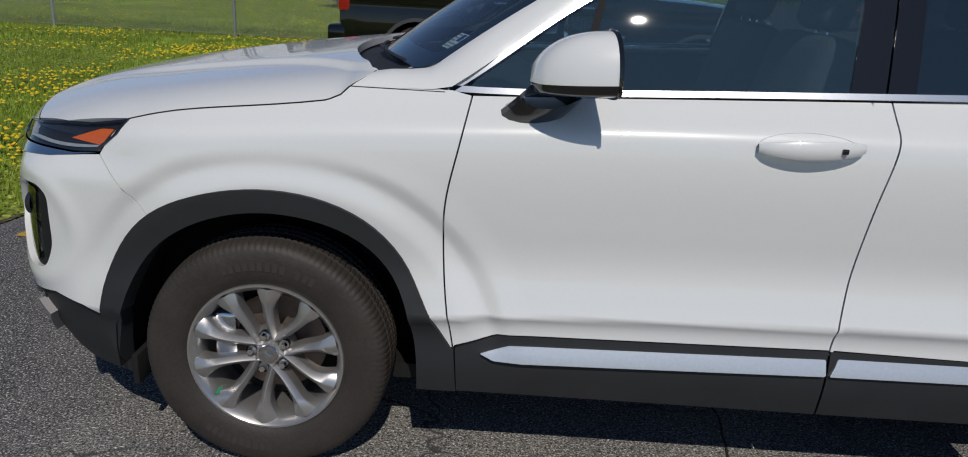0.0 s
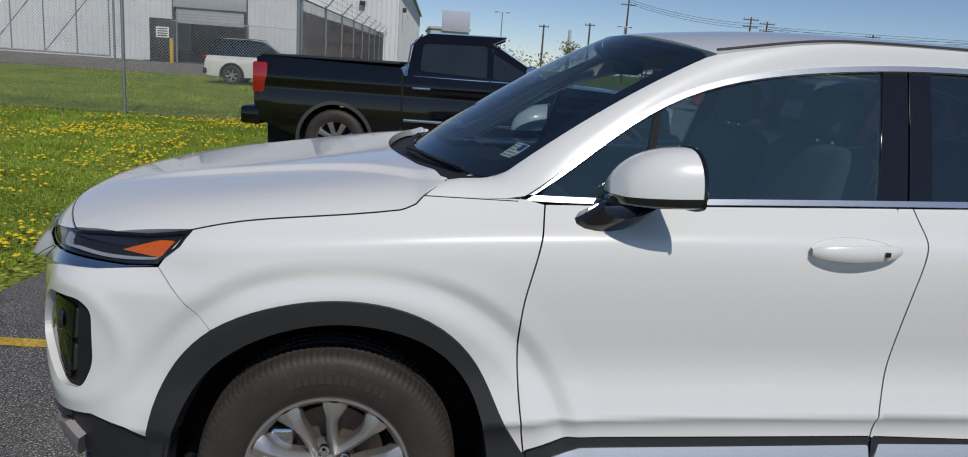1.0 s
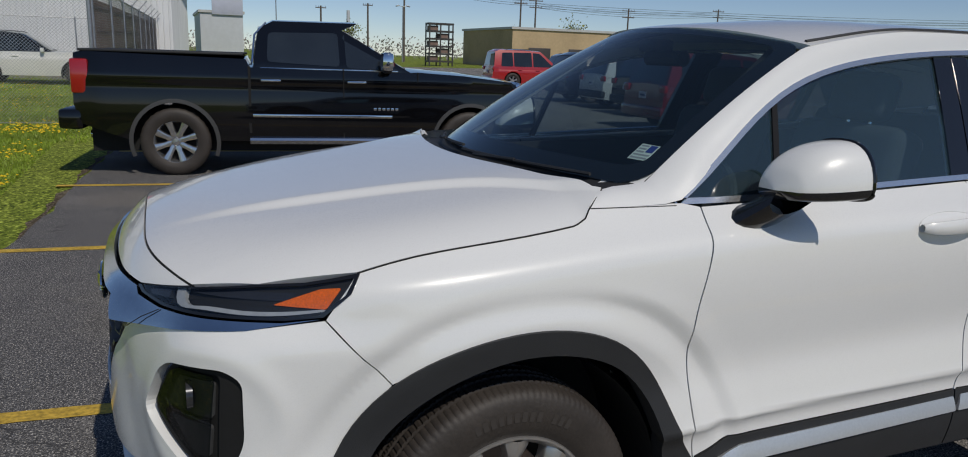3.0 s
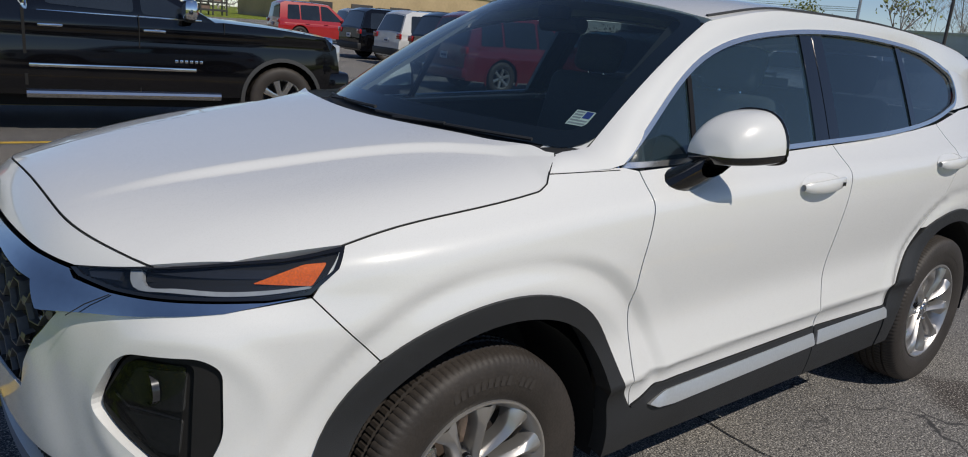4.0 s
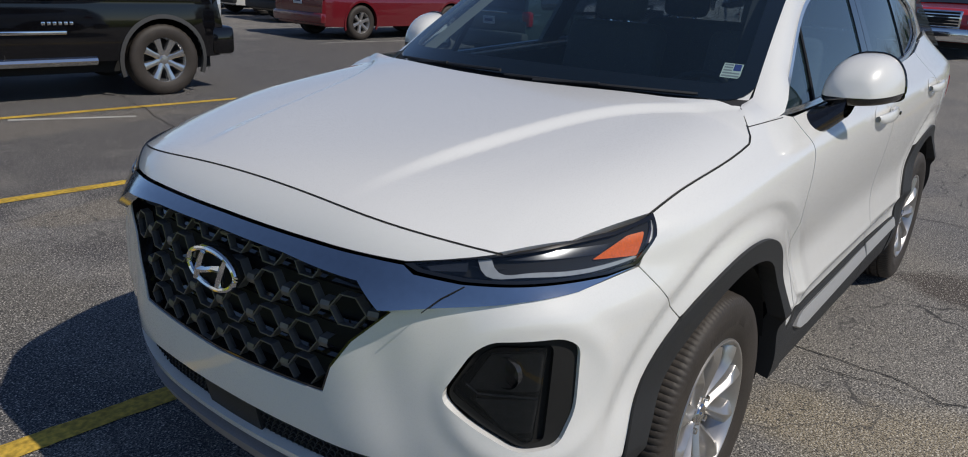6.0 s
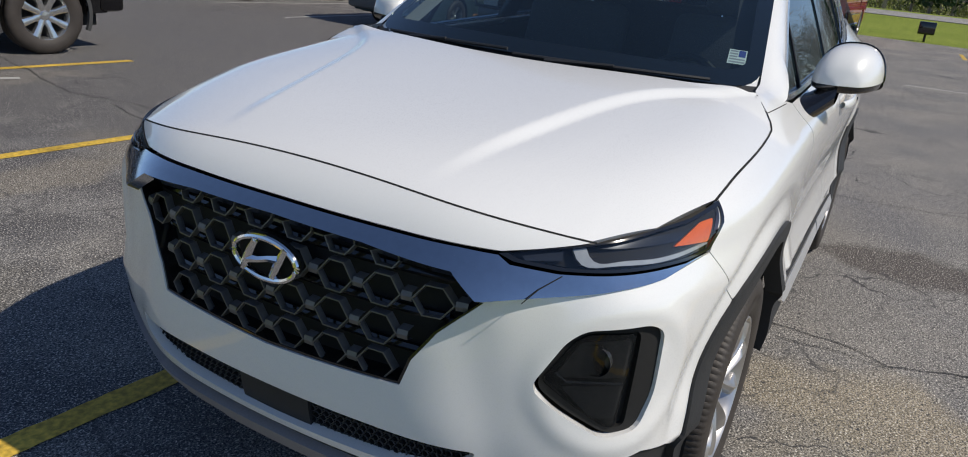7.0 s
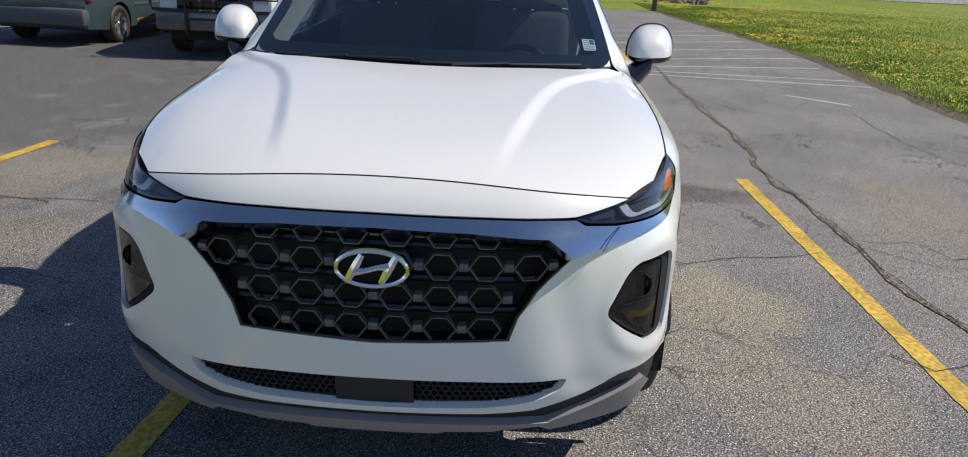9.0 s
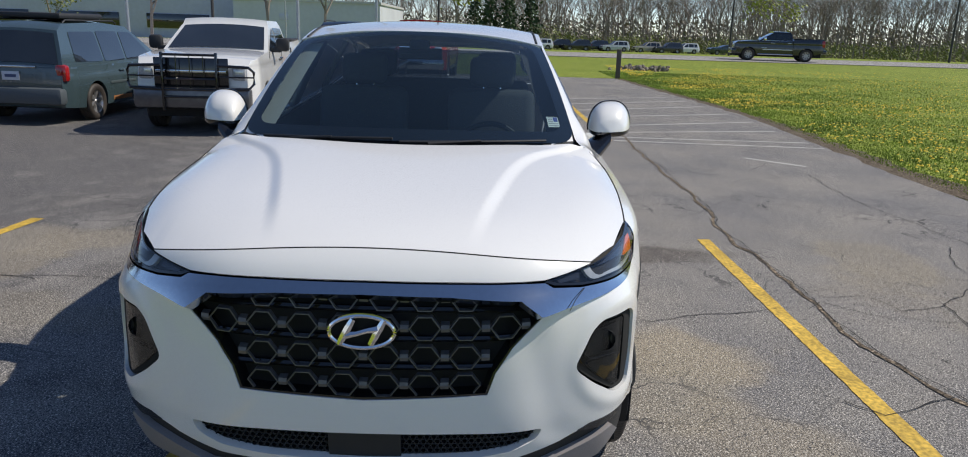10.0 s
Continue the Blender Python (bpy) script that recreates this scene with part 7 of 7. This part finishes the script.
bz = 0.35
wb_ = thing("metal_building", "white ribbed sheet-metal building with an open loading bay", "building")
X0 = -70
ribbed("wall", (X0, 46), (0.0, 46), bz, 6.6, SHEET, wb_, holes=((56.9, 60.9, bz, 3.45), (55.4, 56.75, bz, 2.85)))
ribbed("wall", (0.0, 46), (2.4, 95), bz - 0.4, 6.6, SHEET, wb_, pitch=0.6)
a_box("wall_back", (70, 0.2, 6.2), (-35, 95, 3.3), SHEET, wb_)
raw("roof", [(X0, 45.6, 6.6), (0.3, 45.6, 6.6), (2.7, 95.3, 6.6), (X0, 95.3, 6.6), (X0, 70, 9.5), (-12, 70, 9.5)], [(0, 1, 5, 4), (1, 2, 5), (2, 3, 4, 5)], material("roof_sheet", (0.35, 0.36, 0.37), 0.4, 0.3, grain=0.1, scale=2), wb_)
a_box("bay_floor", (8, 12, 0.1), (-11, 52, bz), INSIDE, wb_)
a_box("bay_wall", (8, 0.1, 6), (-11, 57, 3.3), INSIDE, wb_)
for x in (-13.3, -8.9):
    a_box("bay_jamb", (0.14, 0.3, 4.0), (x + (0.12 if x < -10 else -0.12), 45.95, bz + 1.95), material("dark_jamb", (0.05, 0.05, 0.055), 0.5), wb_, 0.01)
sh = raw("bay_shutter", [], [], None, wb_)
for k in range(5):
    a_box("shutter_slat", (3.9, 0.06, 0.165), (-11.1, 45.93, 2.72 + 0.17 * k), SHUTTER, sh, 0.02)
a_box("bay_header", (4.2, 0.25, 0.9), (-11.1, 45.9, 4.0), SHUTTER, wb_, 0.02)
a_box("door", (1.3, 0.10, 2.5), (-13.95, 45.98, bz + 1.25), DARK_DOOR, wb_, 0.01)
sg = a_box("door_sign", (0.75, 0.02, 0.62), (-13.85, 45.90, bz + 1.70), WHITE_PAPER, wb_, 0.004)
for k in range(4):
    a_box("sign_bar", (0.55, 0.008, 0.06), (-13.85, 45.886, bz + 1.90 - 0.13 * k), DARK_DOOR, sg)
a_box("flood_lamp", (0.35, 0.25, 0.25), (-2.2, 45.8, 4.6), DARK_DOOR, wb_, 0.03)
a_box("meter_box", (0.4, 0.25, 0.75), (-1.1, 45.85, 2.6), material("grey_box", (0.2, 0.2, 0.2), 0.5), wb_, 0.02)
for k in range(5):
    a_box("wall_lamp", (0.25, 0.3, 0.3), (0.35 + 0.05 * 8 * k * 0.4, 50 + 8 * k, 4.6), DARK_DOOR, wb_, 0.03)
bl = thing("bollard", "yellow steel bollard beside the loading bay", "bollard", pose(-13.15, 45.2, float(ground_z(-13, 45))))
vs, fs = lathe([(0.11, 0.0), (0.11, 1.35), (0.08, 1.42), (0.0, 1.44)], 20, "z")
raw("bollard_tube", vs, fs, SAFETY, bl, smooth=True)


def block_building(name, label, x0, x1, y0, y1, z0, h, mat, bands=(), openings=()):
    b = thing(name, label, "building")
    a_box("wall", (x1 - x0, y1 - y0, h), ((x0 + x1) / 2, (y0 + y1) / 2, z0 + h / 2), mat, b)
    a_box("roof_edge", (x1 - x0 + 0.4, y1 - y0 + 0.4, 0.3), ((x0 + x1) / 2, (y0 + y1) / 2, z0 + h + 0.15), material("roof_edge", (0.5, 0.5, 0.49), 0.5, grain=0.1, scale=1), b)
    for nm, size, at, m in openings:
        a_box(nm, size, at, m, b, 0.02)
    return b


TAN = material("tan_render", (0.50, 0.37, 0.22), 0.85, grain=0.08, scale=3, stain=0.15, stain_scale=0.3)
GREYW = material("grey_blue_cladding", (0.50, 0.52, 0.62), 0.6, grain=0.06, scale=2, stain=0.1, stain_scale=0.2)
PALEG = material("pale_grey_cladding", (0.55, 0.575, 0.61), 0.6, grain=0.05, scale=2, stain=0.08, stain_scale=0.2)
block_building("tan_building", "long low tan warehouse with dark doors", 42, 78, 92, 110, -0.6, 5.6, TAN, openings=[("roller_door", (3.2, 0.2, 3.0), (46 + 6 * k, 91.95, 1.2), DARK_DOOR) for k in range(5)])
block_building("office_building", "grey-blue flat-roofed building with dark window bands", 112, 135, 34, 100, -1.2, 6.2, GREYW, openings=[("window_band", (0.2, 9.0, 2.0), (111.95, 44 + 13 * k, 1.4), CAR_GLASS) for k in range(5)])
block_building("warehouse", "pale grey flat-roofed warehouse", 105, 135, 14, 33.8, -1.2, 5.6, PALEG, openings=[("wall_vent", (0.2, 1.2, 0.8), (104.95, 27, 2.4), GREYW), ("window_band", (0.2, 6, 1.6), (104.95, 19, 0.6), CAR_GLASS)])
block_building("shop_building", "low white roadside building with grey roof", 4, 9, 100, 116, 0, 5.5, PALEG, openings=[("roof_sign", (3.6, 0.3, 2.6), (7.2, 99.9, 6.6), GREYW)])

# scaffold rack with shelves
rk = thing("storage_rack", "dark steel rack tower with shelves, far off", "rack")
for x in (29.8, 31.2, 32.8):
    for y in (89.5, 91):
        a_box("rack_post", (0.14, 0.14, 5.4), (x, y, 2.5), DARK_DOOR, rk)
for k in range(6):
    a_box("rack_shelf", (3.2, 1.6, 0.22), (31.3, 90.2, 0.6 + 0.9 * k), DARK_DOOR, rk)
for k in range(5):
    a_box("rack_load", (1.1, 1.0, 0.55), (30.4 + 1.3 * (k % 2), 90.2, 1.0 + 0.9 * k), SLAT, rk)

# ---- poles and wires ----
WOOD = material("weathered_pole_wood", (0.12, 0.10, 0.085), 0.85, grain=0.25, scale=12)


def pole(name, label, x, y, h, r, mat, arms=(), category="pole"):
    p = thing(name, label, category, pose(x, y, float(ground_z(x, y))), "poles round the lot")
    tube("pole_shaft", [(0, 0, -0.2), (0, 0, h)], [r, r * 0.7], mat, p, 10)
    for z, w in arms:
        a_box("cross_arm", (w, 0.14, 0.14), (0, 0, z), mat, p, 0.02)
        for k in (-0.45, -0.2, 0.2, 0.45):
            tube("insulator", [(w * k, 0, z + 0.07), (w * k, 0, z + 0.28)], 0.04, GALV, p, 6)
    return p


def lamp_pole(x, y, h, mat, heads=2):
    p = pole("street_lamp", "parking-lot lamp post with flood heads", x, y, h, 0.10, mat, category="street lamp")
    for k in range(heads):
        s = -1 if k else 1
        tube("lamp_arm", [(0, 0, h - 0.1), (s * 0.6, 0, h + 0.05)], 0.04, mat, p, 6)
        a_box("lamp_head", (0.55, 0.35, 0.2), (s * 0.85, 0, h + 0.02), mat, p, 0.05, Matrix.Rotation(radians(15 * s), 4, "Y"))
    return p


for x, y, h in ((35.6, 120, 13.5), (29.7, 120, 8.8), (58.8, 120, 11), (56.0, 120, 11.5), (97, 120, 12), (22, 118, 8), (76, 118, 10.5)):
    pole("utility_pole", "wooden utility pole with cross arms and wires", x, y, h, 0.18, WOOD, ((h - 0.4, 2.6), (h - 1.5, 2.4)) if h > 10 else ((h - 0.3, 1.6),))
for x, y, h in ((15.7, 120, 9.5), (34.2, 116, 8.4), (61, 118, 6)):
    lamp_pole(x, y, h, GALV)
for x, y, h, m in ((46.5, 21.9, 11, GALV), (45.0, 16.1, 11, DARK_DOOR), (41.7, 10.2, 9.5, GALV), (58, 8.0, 11, GALV), (60, 3.4, 11, DARK_DOOR), (72, -23.5, 11, DARK_DOOR), (66, -41, 11, DARK_DOOR), (86, 22, 11, GALV), (90, 12.5, 11, GALV)):
    lamp_pole(x, y, h, m)
pole("sign_post", "tall white sign tower, far off", 26.6, 120, 7.6, 0.35, PALEG)
wires = thing("overhead_wires", "thin black overhead wires between poles", "wire")
for k in range(3):
    for (x0, x1) in ((35.6, 58.8), (58.8, 97), (97, 160), (58.8, 160)):
        z0, z1 = (12.9 if x0 < 40 else 10.4), 10.8
        pts = []
        for t in np.linspace(0, 1, 14):
            pts.append((x0 + (x1 - x0) * t, 120 - 0.5 * k + (-40 * t if x1 > 150 else 0), z0 + (z1 - z0) * t - 1.6 * 4 * t * (1 - t) * 0.5 - 0.4 * k))
        tube("wire", pts, 0.025, DARK_DOOR, wires, 4)
bp = thing("wooden_post", "short dark weathered wooden post at the lot's end", "post", pose(26.9, -5.42, 0))
part("post_beam", box(bmesh.new(), (0.16, 0.16, 1.15), (0, 0, 0.52), 0.015), WOOD, bp, smooth=True)
fl = thing("flood_light", "small black ground flood light in the grass", "lamp", pose(27.5, -1.2, float(ground_z(27.5, -1))))
part("lamp_head", box(bmesh.new(), (0.25, 0.5, 0.40), (0, 0, 0.42), 0.03), GLOSS_BLACK, fl, smooth=True)
tube("lamp_leg", [(0, 0, -0.05), (0, 0, 0.25)], 0.04, GLOSS_BLACK, fl, 8)

# a low heap of broken stone in the grass beyond the lot
STONE = material("broken_stone", (0.22, 0.19, 0.155), 0.9, grain=0.3, scale=8, stain=0.25, stain_scale=2)
heap = bmesh.new()
heap_rng = random.Random(21)
for _ in range(90):
    q = heap_rng.random()
    at_ = Vector((33.4 + heap_rng.gauss(0, 0.4), -7.6 + heap_rng.gauss(0, 0.6), 0.03 + 0.20 * q * q))
    m = Matrix.Translation(at_) @ Euler([heap_rng.uniform(0, 3) for _ in range(3)]).to_matrix().to_4x4() @ Matrix.Diagonal((heap_rng.uniform(0.06, 0.17), heap_rng.uniform(0.06, 0.15), heap_rng.uniform(0.05, 0.11), 1))
    bmesh.ops.create_icosphere(heap, subdivisions=1, radius=1, matrix=m)
tagged(part("stone_heap", heap, STONE, None), "low heap of broken brown-grey stone in the grass", "rubble", kind="stuff")

# ---- trees and grass ----
BARK = material("grey_brown_bark", (0.24, 0.205, 0.175), 0.9, grain=0.3, scale=6)
LEAF_Y = material("fresh_yellow_green_leaf", (0.30, 0.33, 0.04), 0.7, grain=0.3, scale=3)
LEAF_D = material("dark_evergreen_leaf", (0.03, 0.06, 0.02), 0.8, grain=0.3, scale=3)
LEAF_B = material("young_brush_leaf", (0.20, 0.22, 0.075), 0.8, grain=0.3, scale=1)
rng = random.Random(4)


def limbs(vs, fs, p, d, ln, r, depth, tips):
    """A limb as a tapered three-sided prism, with its branches."""
    q = p + d * ln
    s = d.cross(Vector((0.3, 0.5, 0.81))).normalized()
    t = d.cross(s)
    b = len(vs)
    for e, rr in ((p, r), (q, r * 0.62)):
        for k in range(4):
            a = math.pi / 2 * k
            vs.append(e + rr * (math.cos(a) * s + math.sin(a) * t))
    for k in range(4):
        l = (k + 1) % 4
        fs.append((b + k, b + l, b + 4 + l, b + 4 + k))
    if depth == 0:
        tips.append(q)
        return
    for k in range(3 if depth > 1 else 4):
        nd = (d + Vector((rng.uniform(-0.75, 0.75), rng.uniform(-0.75, 0.75), rng.uniform(-0.05, 0.5)))).normalized()
        limbs(vs, fs, p + d * ln * rng.uniform(0.55, 1.0), nd, ln * rng.uniform(0.5, 0.75), r * 0.5, depth - 1, tips)


def leaf_cloud(tips, per, size, spread, slim=0.6):
    vs, fs = [], []
    for c in tips:
        for _ in range(per):
            o = c + Vector((rng.gauss(0, spread), rng.gauss(0, spread), rng.gauss(0, spread)))
            a = Vector((rng.uniform(-1, 1), rng.uniform(-1, 1), rng.uniform(-1, 1))).normalized()
            u = a.orthogonal().normalized()
            w = a.cross(u)
            z = size * rng.uniform(0.6, 1.3)
            b = len(vs)
            vs += [o + u * z, o + w * z * slim, o - u * z, o - w * z * slim]
            fs.append((b, b + 1, b + 2, b + 3))
    return vs, fs


def tree(label, x, y, h, leaf=None, per=10, size=0.16, spread=0.45):
    t = thing("tree", label, "tree", pose(x, y, float(ground_z(x, y))), "trees round the lot")
    vs, fs, tips = [], [], []
    limbs(vs, fs, Vector((0, 0, -0.2)), Vector((rng.uniform(-0.05, 0.05), rng.uniform(-0.05, 0.05), 1)).normalized(), h * 0.40, h * 0.022, 4, tips)
    raw("trunk", vs, fs, BARK, t)
    if leaf:
        lv, lf = leaf_cloud(tips, per, size, spread)
        raw("crown", lv, lf, leaf, t)


tree("tree with fresh yellow-green spring leaves", 100, 3.6, 12, LEAF_Y, 14, 0.28, 0.9)
tree("small tree in fresh yellow-green leaf", 104, 58, 9, LEAF_B, 8, 0.22, 0.8)
tree("young tree with pale spring leaves by the road", 88, -33, 8, LEAF_Y, 5, 0.18, 0.7)
tree("bare tree behind a lot", 62, 27, 8, LEAF_B, 2, 0.15, 0.5)
tree("bare spring tree behind the lot", 66, 18.5, 9, None)
tree("bare spring tree behind the lot", 70, 14.5, 9, None)
tree("bare spring tree beyond the warehouses", 60, 112, 9, LEAF_B, 2, 0.2, 0.5)
tree("bare spring tree beyond the warehouses", 52, 114, 8, None)
tree("bare spring tree beyond the warehouses", 26, 118, 7, LEAF_B, 2, 0.2, 0.5)
for i, (x, y) in enumerate(((132, -4), (134, -8), (136, 1.5), (133, -1))):
    e = thing("conifer_tree", "dark evergreen conifer before the woods", "tree", pose(x, y, float(ground_z(x, y))), "trees round the lot")
    tube("trunk", [(0, 0, -0.2), (0, 0, 12)], [0.22, 0.05], BARK, e, 6)
    tips = [Vector((rr * math.cos(a), rr * math.sin(a), z)) for z in np.linspace(1.5, 12, 22) for a in np.linspace(0, 6.0, 7) for rr in (2.4 * (1 - z / 13) * rng.uniform(0.3, 1.0),)]
    lv, lf = leaf_cloud(tips, 5, 0.35, 0.35)
    raw("crown", lv, lf, LEAF_D, e)

# the far wood: bare trunks with brush at their feet
vs, fs, tips = [], [], []
bush_rng = rng
for _ in range(800):
    x, y = rng.uniform(142, 190), rng.uniform(-190, 62)
    if rng.random() < 0.25:
        y = rng.uniform(-100, 0)
    h = rng.uniform(9, 16)
    limbs(vs, fs, Vector((x, y, float(ground_z(x, y)) - 0.3)), Vector((rng.uniform(-0.06, 0.06), rng.uniform(-0.06, 0.06), 1)).normalized(), h * 0.62, rng.uniform(0.05, 0.17), 3, tips)
tagged(raw("far_woods", vs, fs, BARK, None), "bare grey-brown spring woods", "woods", kind="stuff")
lv, lf = leaf_cloud([q for q in tips if rng.random() < 0.6], 3, 0.7, 0.9, 0.05)
tagged(raw("far_twigs", lv, lf, material("bare_twigs", (0.33, 0.285, 0.25), 0.95, grain=0.3, scale=0.3), None), "fine bare twigs of the far woods", "twigs", kind="stuff")
back = [Vector((rng.uniform(160, 195), y, float(ground_z(175, y)) + rng.uniform(0, 6.5))) for y in np.linspace(-200, 66, 2600)]
lv, lf = leaf_cloud(back, 12, 0.5, 1.1, 0.35)
tagged(raw("far_thicket", lv, lf, material("grey_brown_thicket", (0.27, 0.245, 0.205), 0.95, grain=0.3, scale=0.3), None), "grey-brown thicket deep in the woods", "woods", kind="stuff")
brush = [Vector((x, y, float(ground_z(x, y)) + rng.uniform(0.1, 1.0) * (2.2 + 2.0 * noise.noise(Vector((y * 0.12, 3, 1)))))) for y in np.linspace(-190, 62, 3400) for x in (rng.uniform(136, 165),)]
lv, lf = leaf_cloud(brush, 9, 0.24, 0.7)
tagged(raw("far_brush", lv, lf, LEAF_B, None), "pale green brush at the edge of the woods", "bushes", kind="stuff")
# low dull hedge band of far trees round the rest of the horizon
ring_t = []
for a in np.linspace(-0.6, 1.9, 900):
    r = rng.uniform(230, 300)
    x, y = r * math.cos(a), r * math.sin(a)
    ring_t.append(Vector((x, y, min(0, float(ground_z(x, y))) + rng.uniform(0, 4.5))))
lv, lf = leaf_cloud(ring_t, 16, 0.45, 1.5)
# the haze of distance is put into this pale grey
tagged(raw("far_treeline", lv, lf, material("far_bare_trees", (0.30, 0.28, 0.26), 0.95, grain=0.3, scale=0.3), None), "hazy bare trees on the horizon", "woods", kind="stuff")

BLADE = material("grass_blade", (0.22, 0.31, 0.028), 0.6, grain=0.35, scale=1.4, stain=0.3, stain_scale=0.35)
FLOWER = material("dandelion_yellow", (0.75, 0.52, 0.01), 0.6, grain=0.2, scale=40)


def grass_patch(name, label, n, where, hmin, hmax, wide):
    r = random.Random(n)
    vs, fs = [], []
    made = 0
    while made < n:
        x, y = where(r)
        if x is None:
            continue
        z = float(ground_z(x, y)) - 0.016
        h = r.uniform(hmin, hmax) * (0.7 + 0.6 * noise.noise(Vector((x * 0.8, y * 0.8, 0))))
        a = r.uniform(0, math.pi * 2)
        c, s = math.cos(a) * wide, math.sin(a) * wide
        lx, ly = r.uniform(-0.5, 0.5) * h, r.uniform(-0.5, 0.5) * h
        b = len(vs)
        vs += [(x - c, y - s, z), (x + c, y + s, z), (x + lx, y + ly, z + max(h, 0.02))]
        fs.append((b, b + 1, b + 2))
        made += 1
    tagged(raw(name, vs, fs, BLADE, None), label, "grass", kind="stuff")


def west(r):
    d = r.random() ** 1.7
    x, y = -2.35 - 11 * r.random() * (0.25 + d), -2 + 15.5 * r.random()
    return (x, y) if x < np.interp(y, [p[1] for p in WEST], [p[0] for p in WEST]) - 0.10 else (None, None)


def south(r):
    x = 1.5 + 30 * r.random()
    y = -5.3 - r.expovariate(0.22)
    e = np.interp(x, [p[0] for p in reversed(SOUTH)], [p[1] for p in reversed(SOUTH)])
    return (x, y) if y < e - 0.22 or x > 26.9 else (None, None)


grass_patch("grass_blades", "short green grass beside the lot", 90000, west, 0.03, 0.085, 0.007)
grass_patch("grass_blades", "short green grass along the lot's edge", 110000, south, 0.02, 0.06, 0.010)


def flowers(n, where, seed):
    r = random.Random(seed)
    vs, fs = [], []
    made = 0
    while made < n:
        x, y = where(r)
        if x is None or noise.noise(Vector((x * 0.55, y * 0.55, 5))) + 0.35 * noise.noise(Vector((x * 2, y * 2, 1))) < r.uniform(-0.25, 0.35):
            continue
        made += 1
        z = float(ground_z(x, y)) + r.uniform(0.03, 0.075)
        q = r.uniform(0.014, 0.028)
        b = len(vs)
        vs += [(x + q * math.cos(a), y + q * math.sin(a), z) for a in np.linspace(0, 2 * math.pi, 6, endpoint=False)] + [(x, y, z + q * 0.7)]
        fs += [(b + i, b + (i + 1) % 6, b + 6) for i in range(6)]
    tagged(raw("dandelion_flowers", vs, fs, FLOWER, None), "yellow dandelion flowers in the grass", "flowers", kind="stuff")


def far_west(r):
    x, y = -14 + 13.5 * r.random(), 11 + 21 * r.random()
    return (x, y) if x < -1.6 else (None, None)


grass_patch("grass_blades", "short green grass beyond the mesh fence", 45000, far_west, 0.04, 0.10, 0.018)
flowers(1500, far_west, 15)
flowers(3000, west, 11)
flowers(6000, lambda r: (lambda x, y: (x, y) if y < -6.2 else (None, None))(2 + 34 * r.random() ** 0.8, -5.5 - r.expovariate(0.16)), 12)
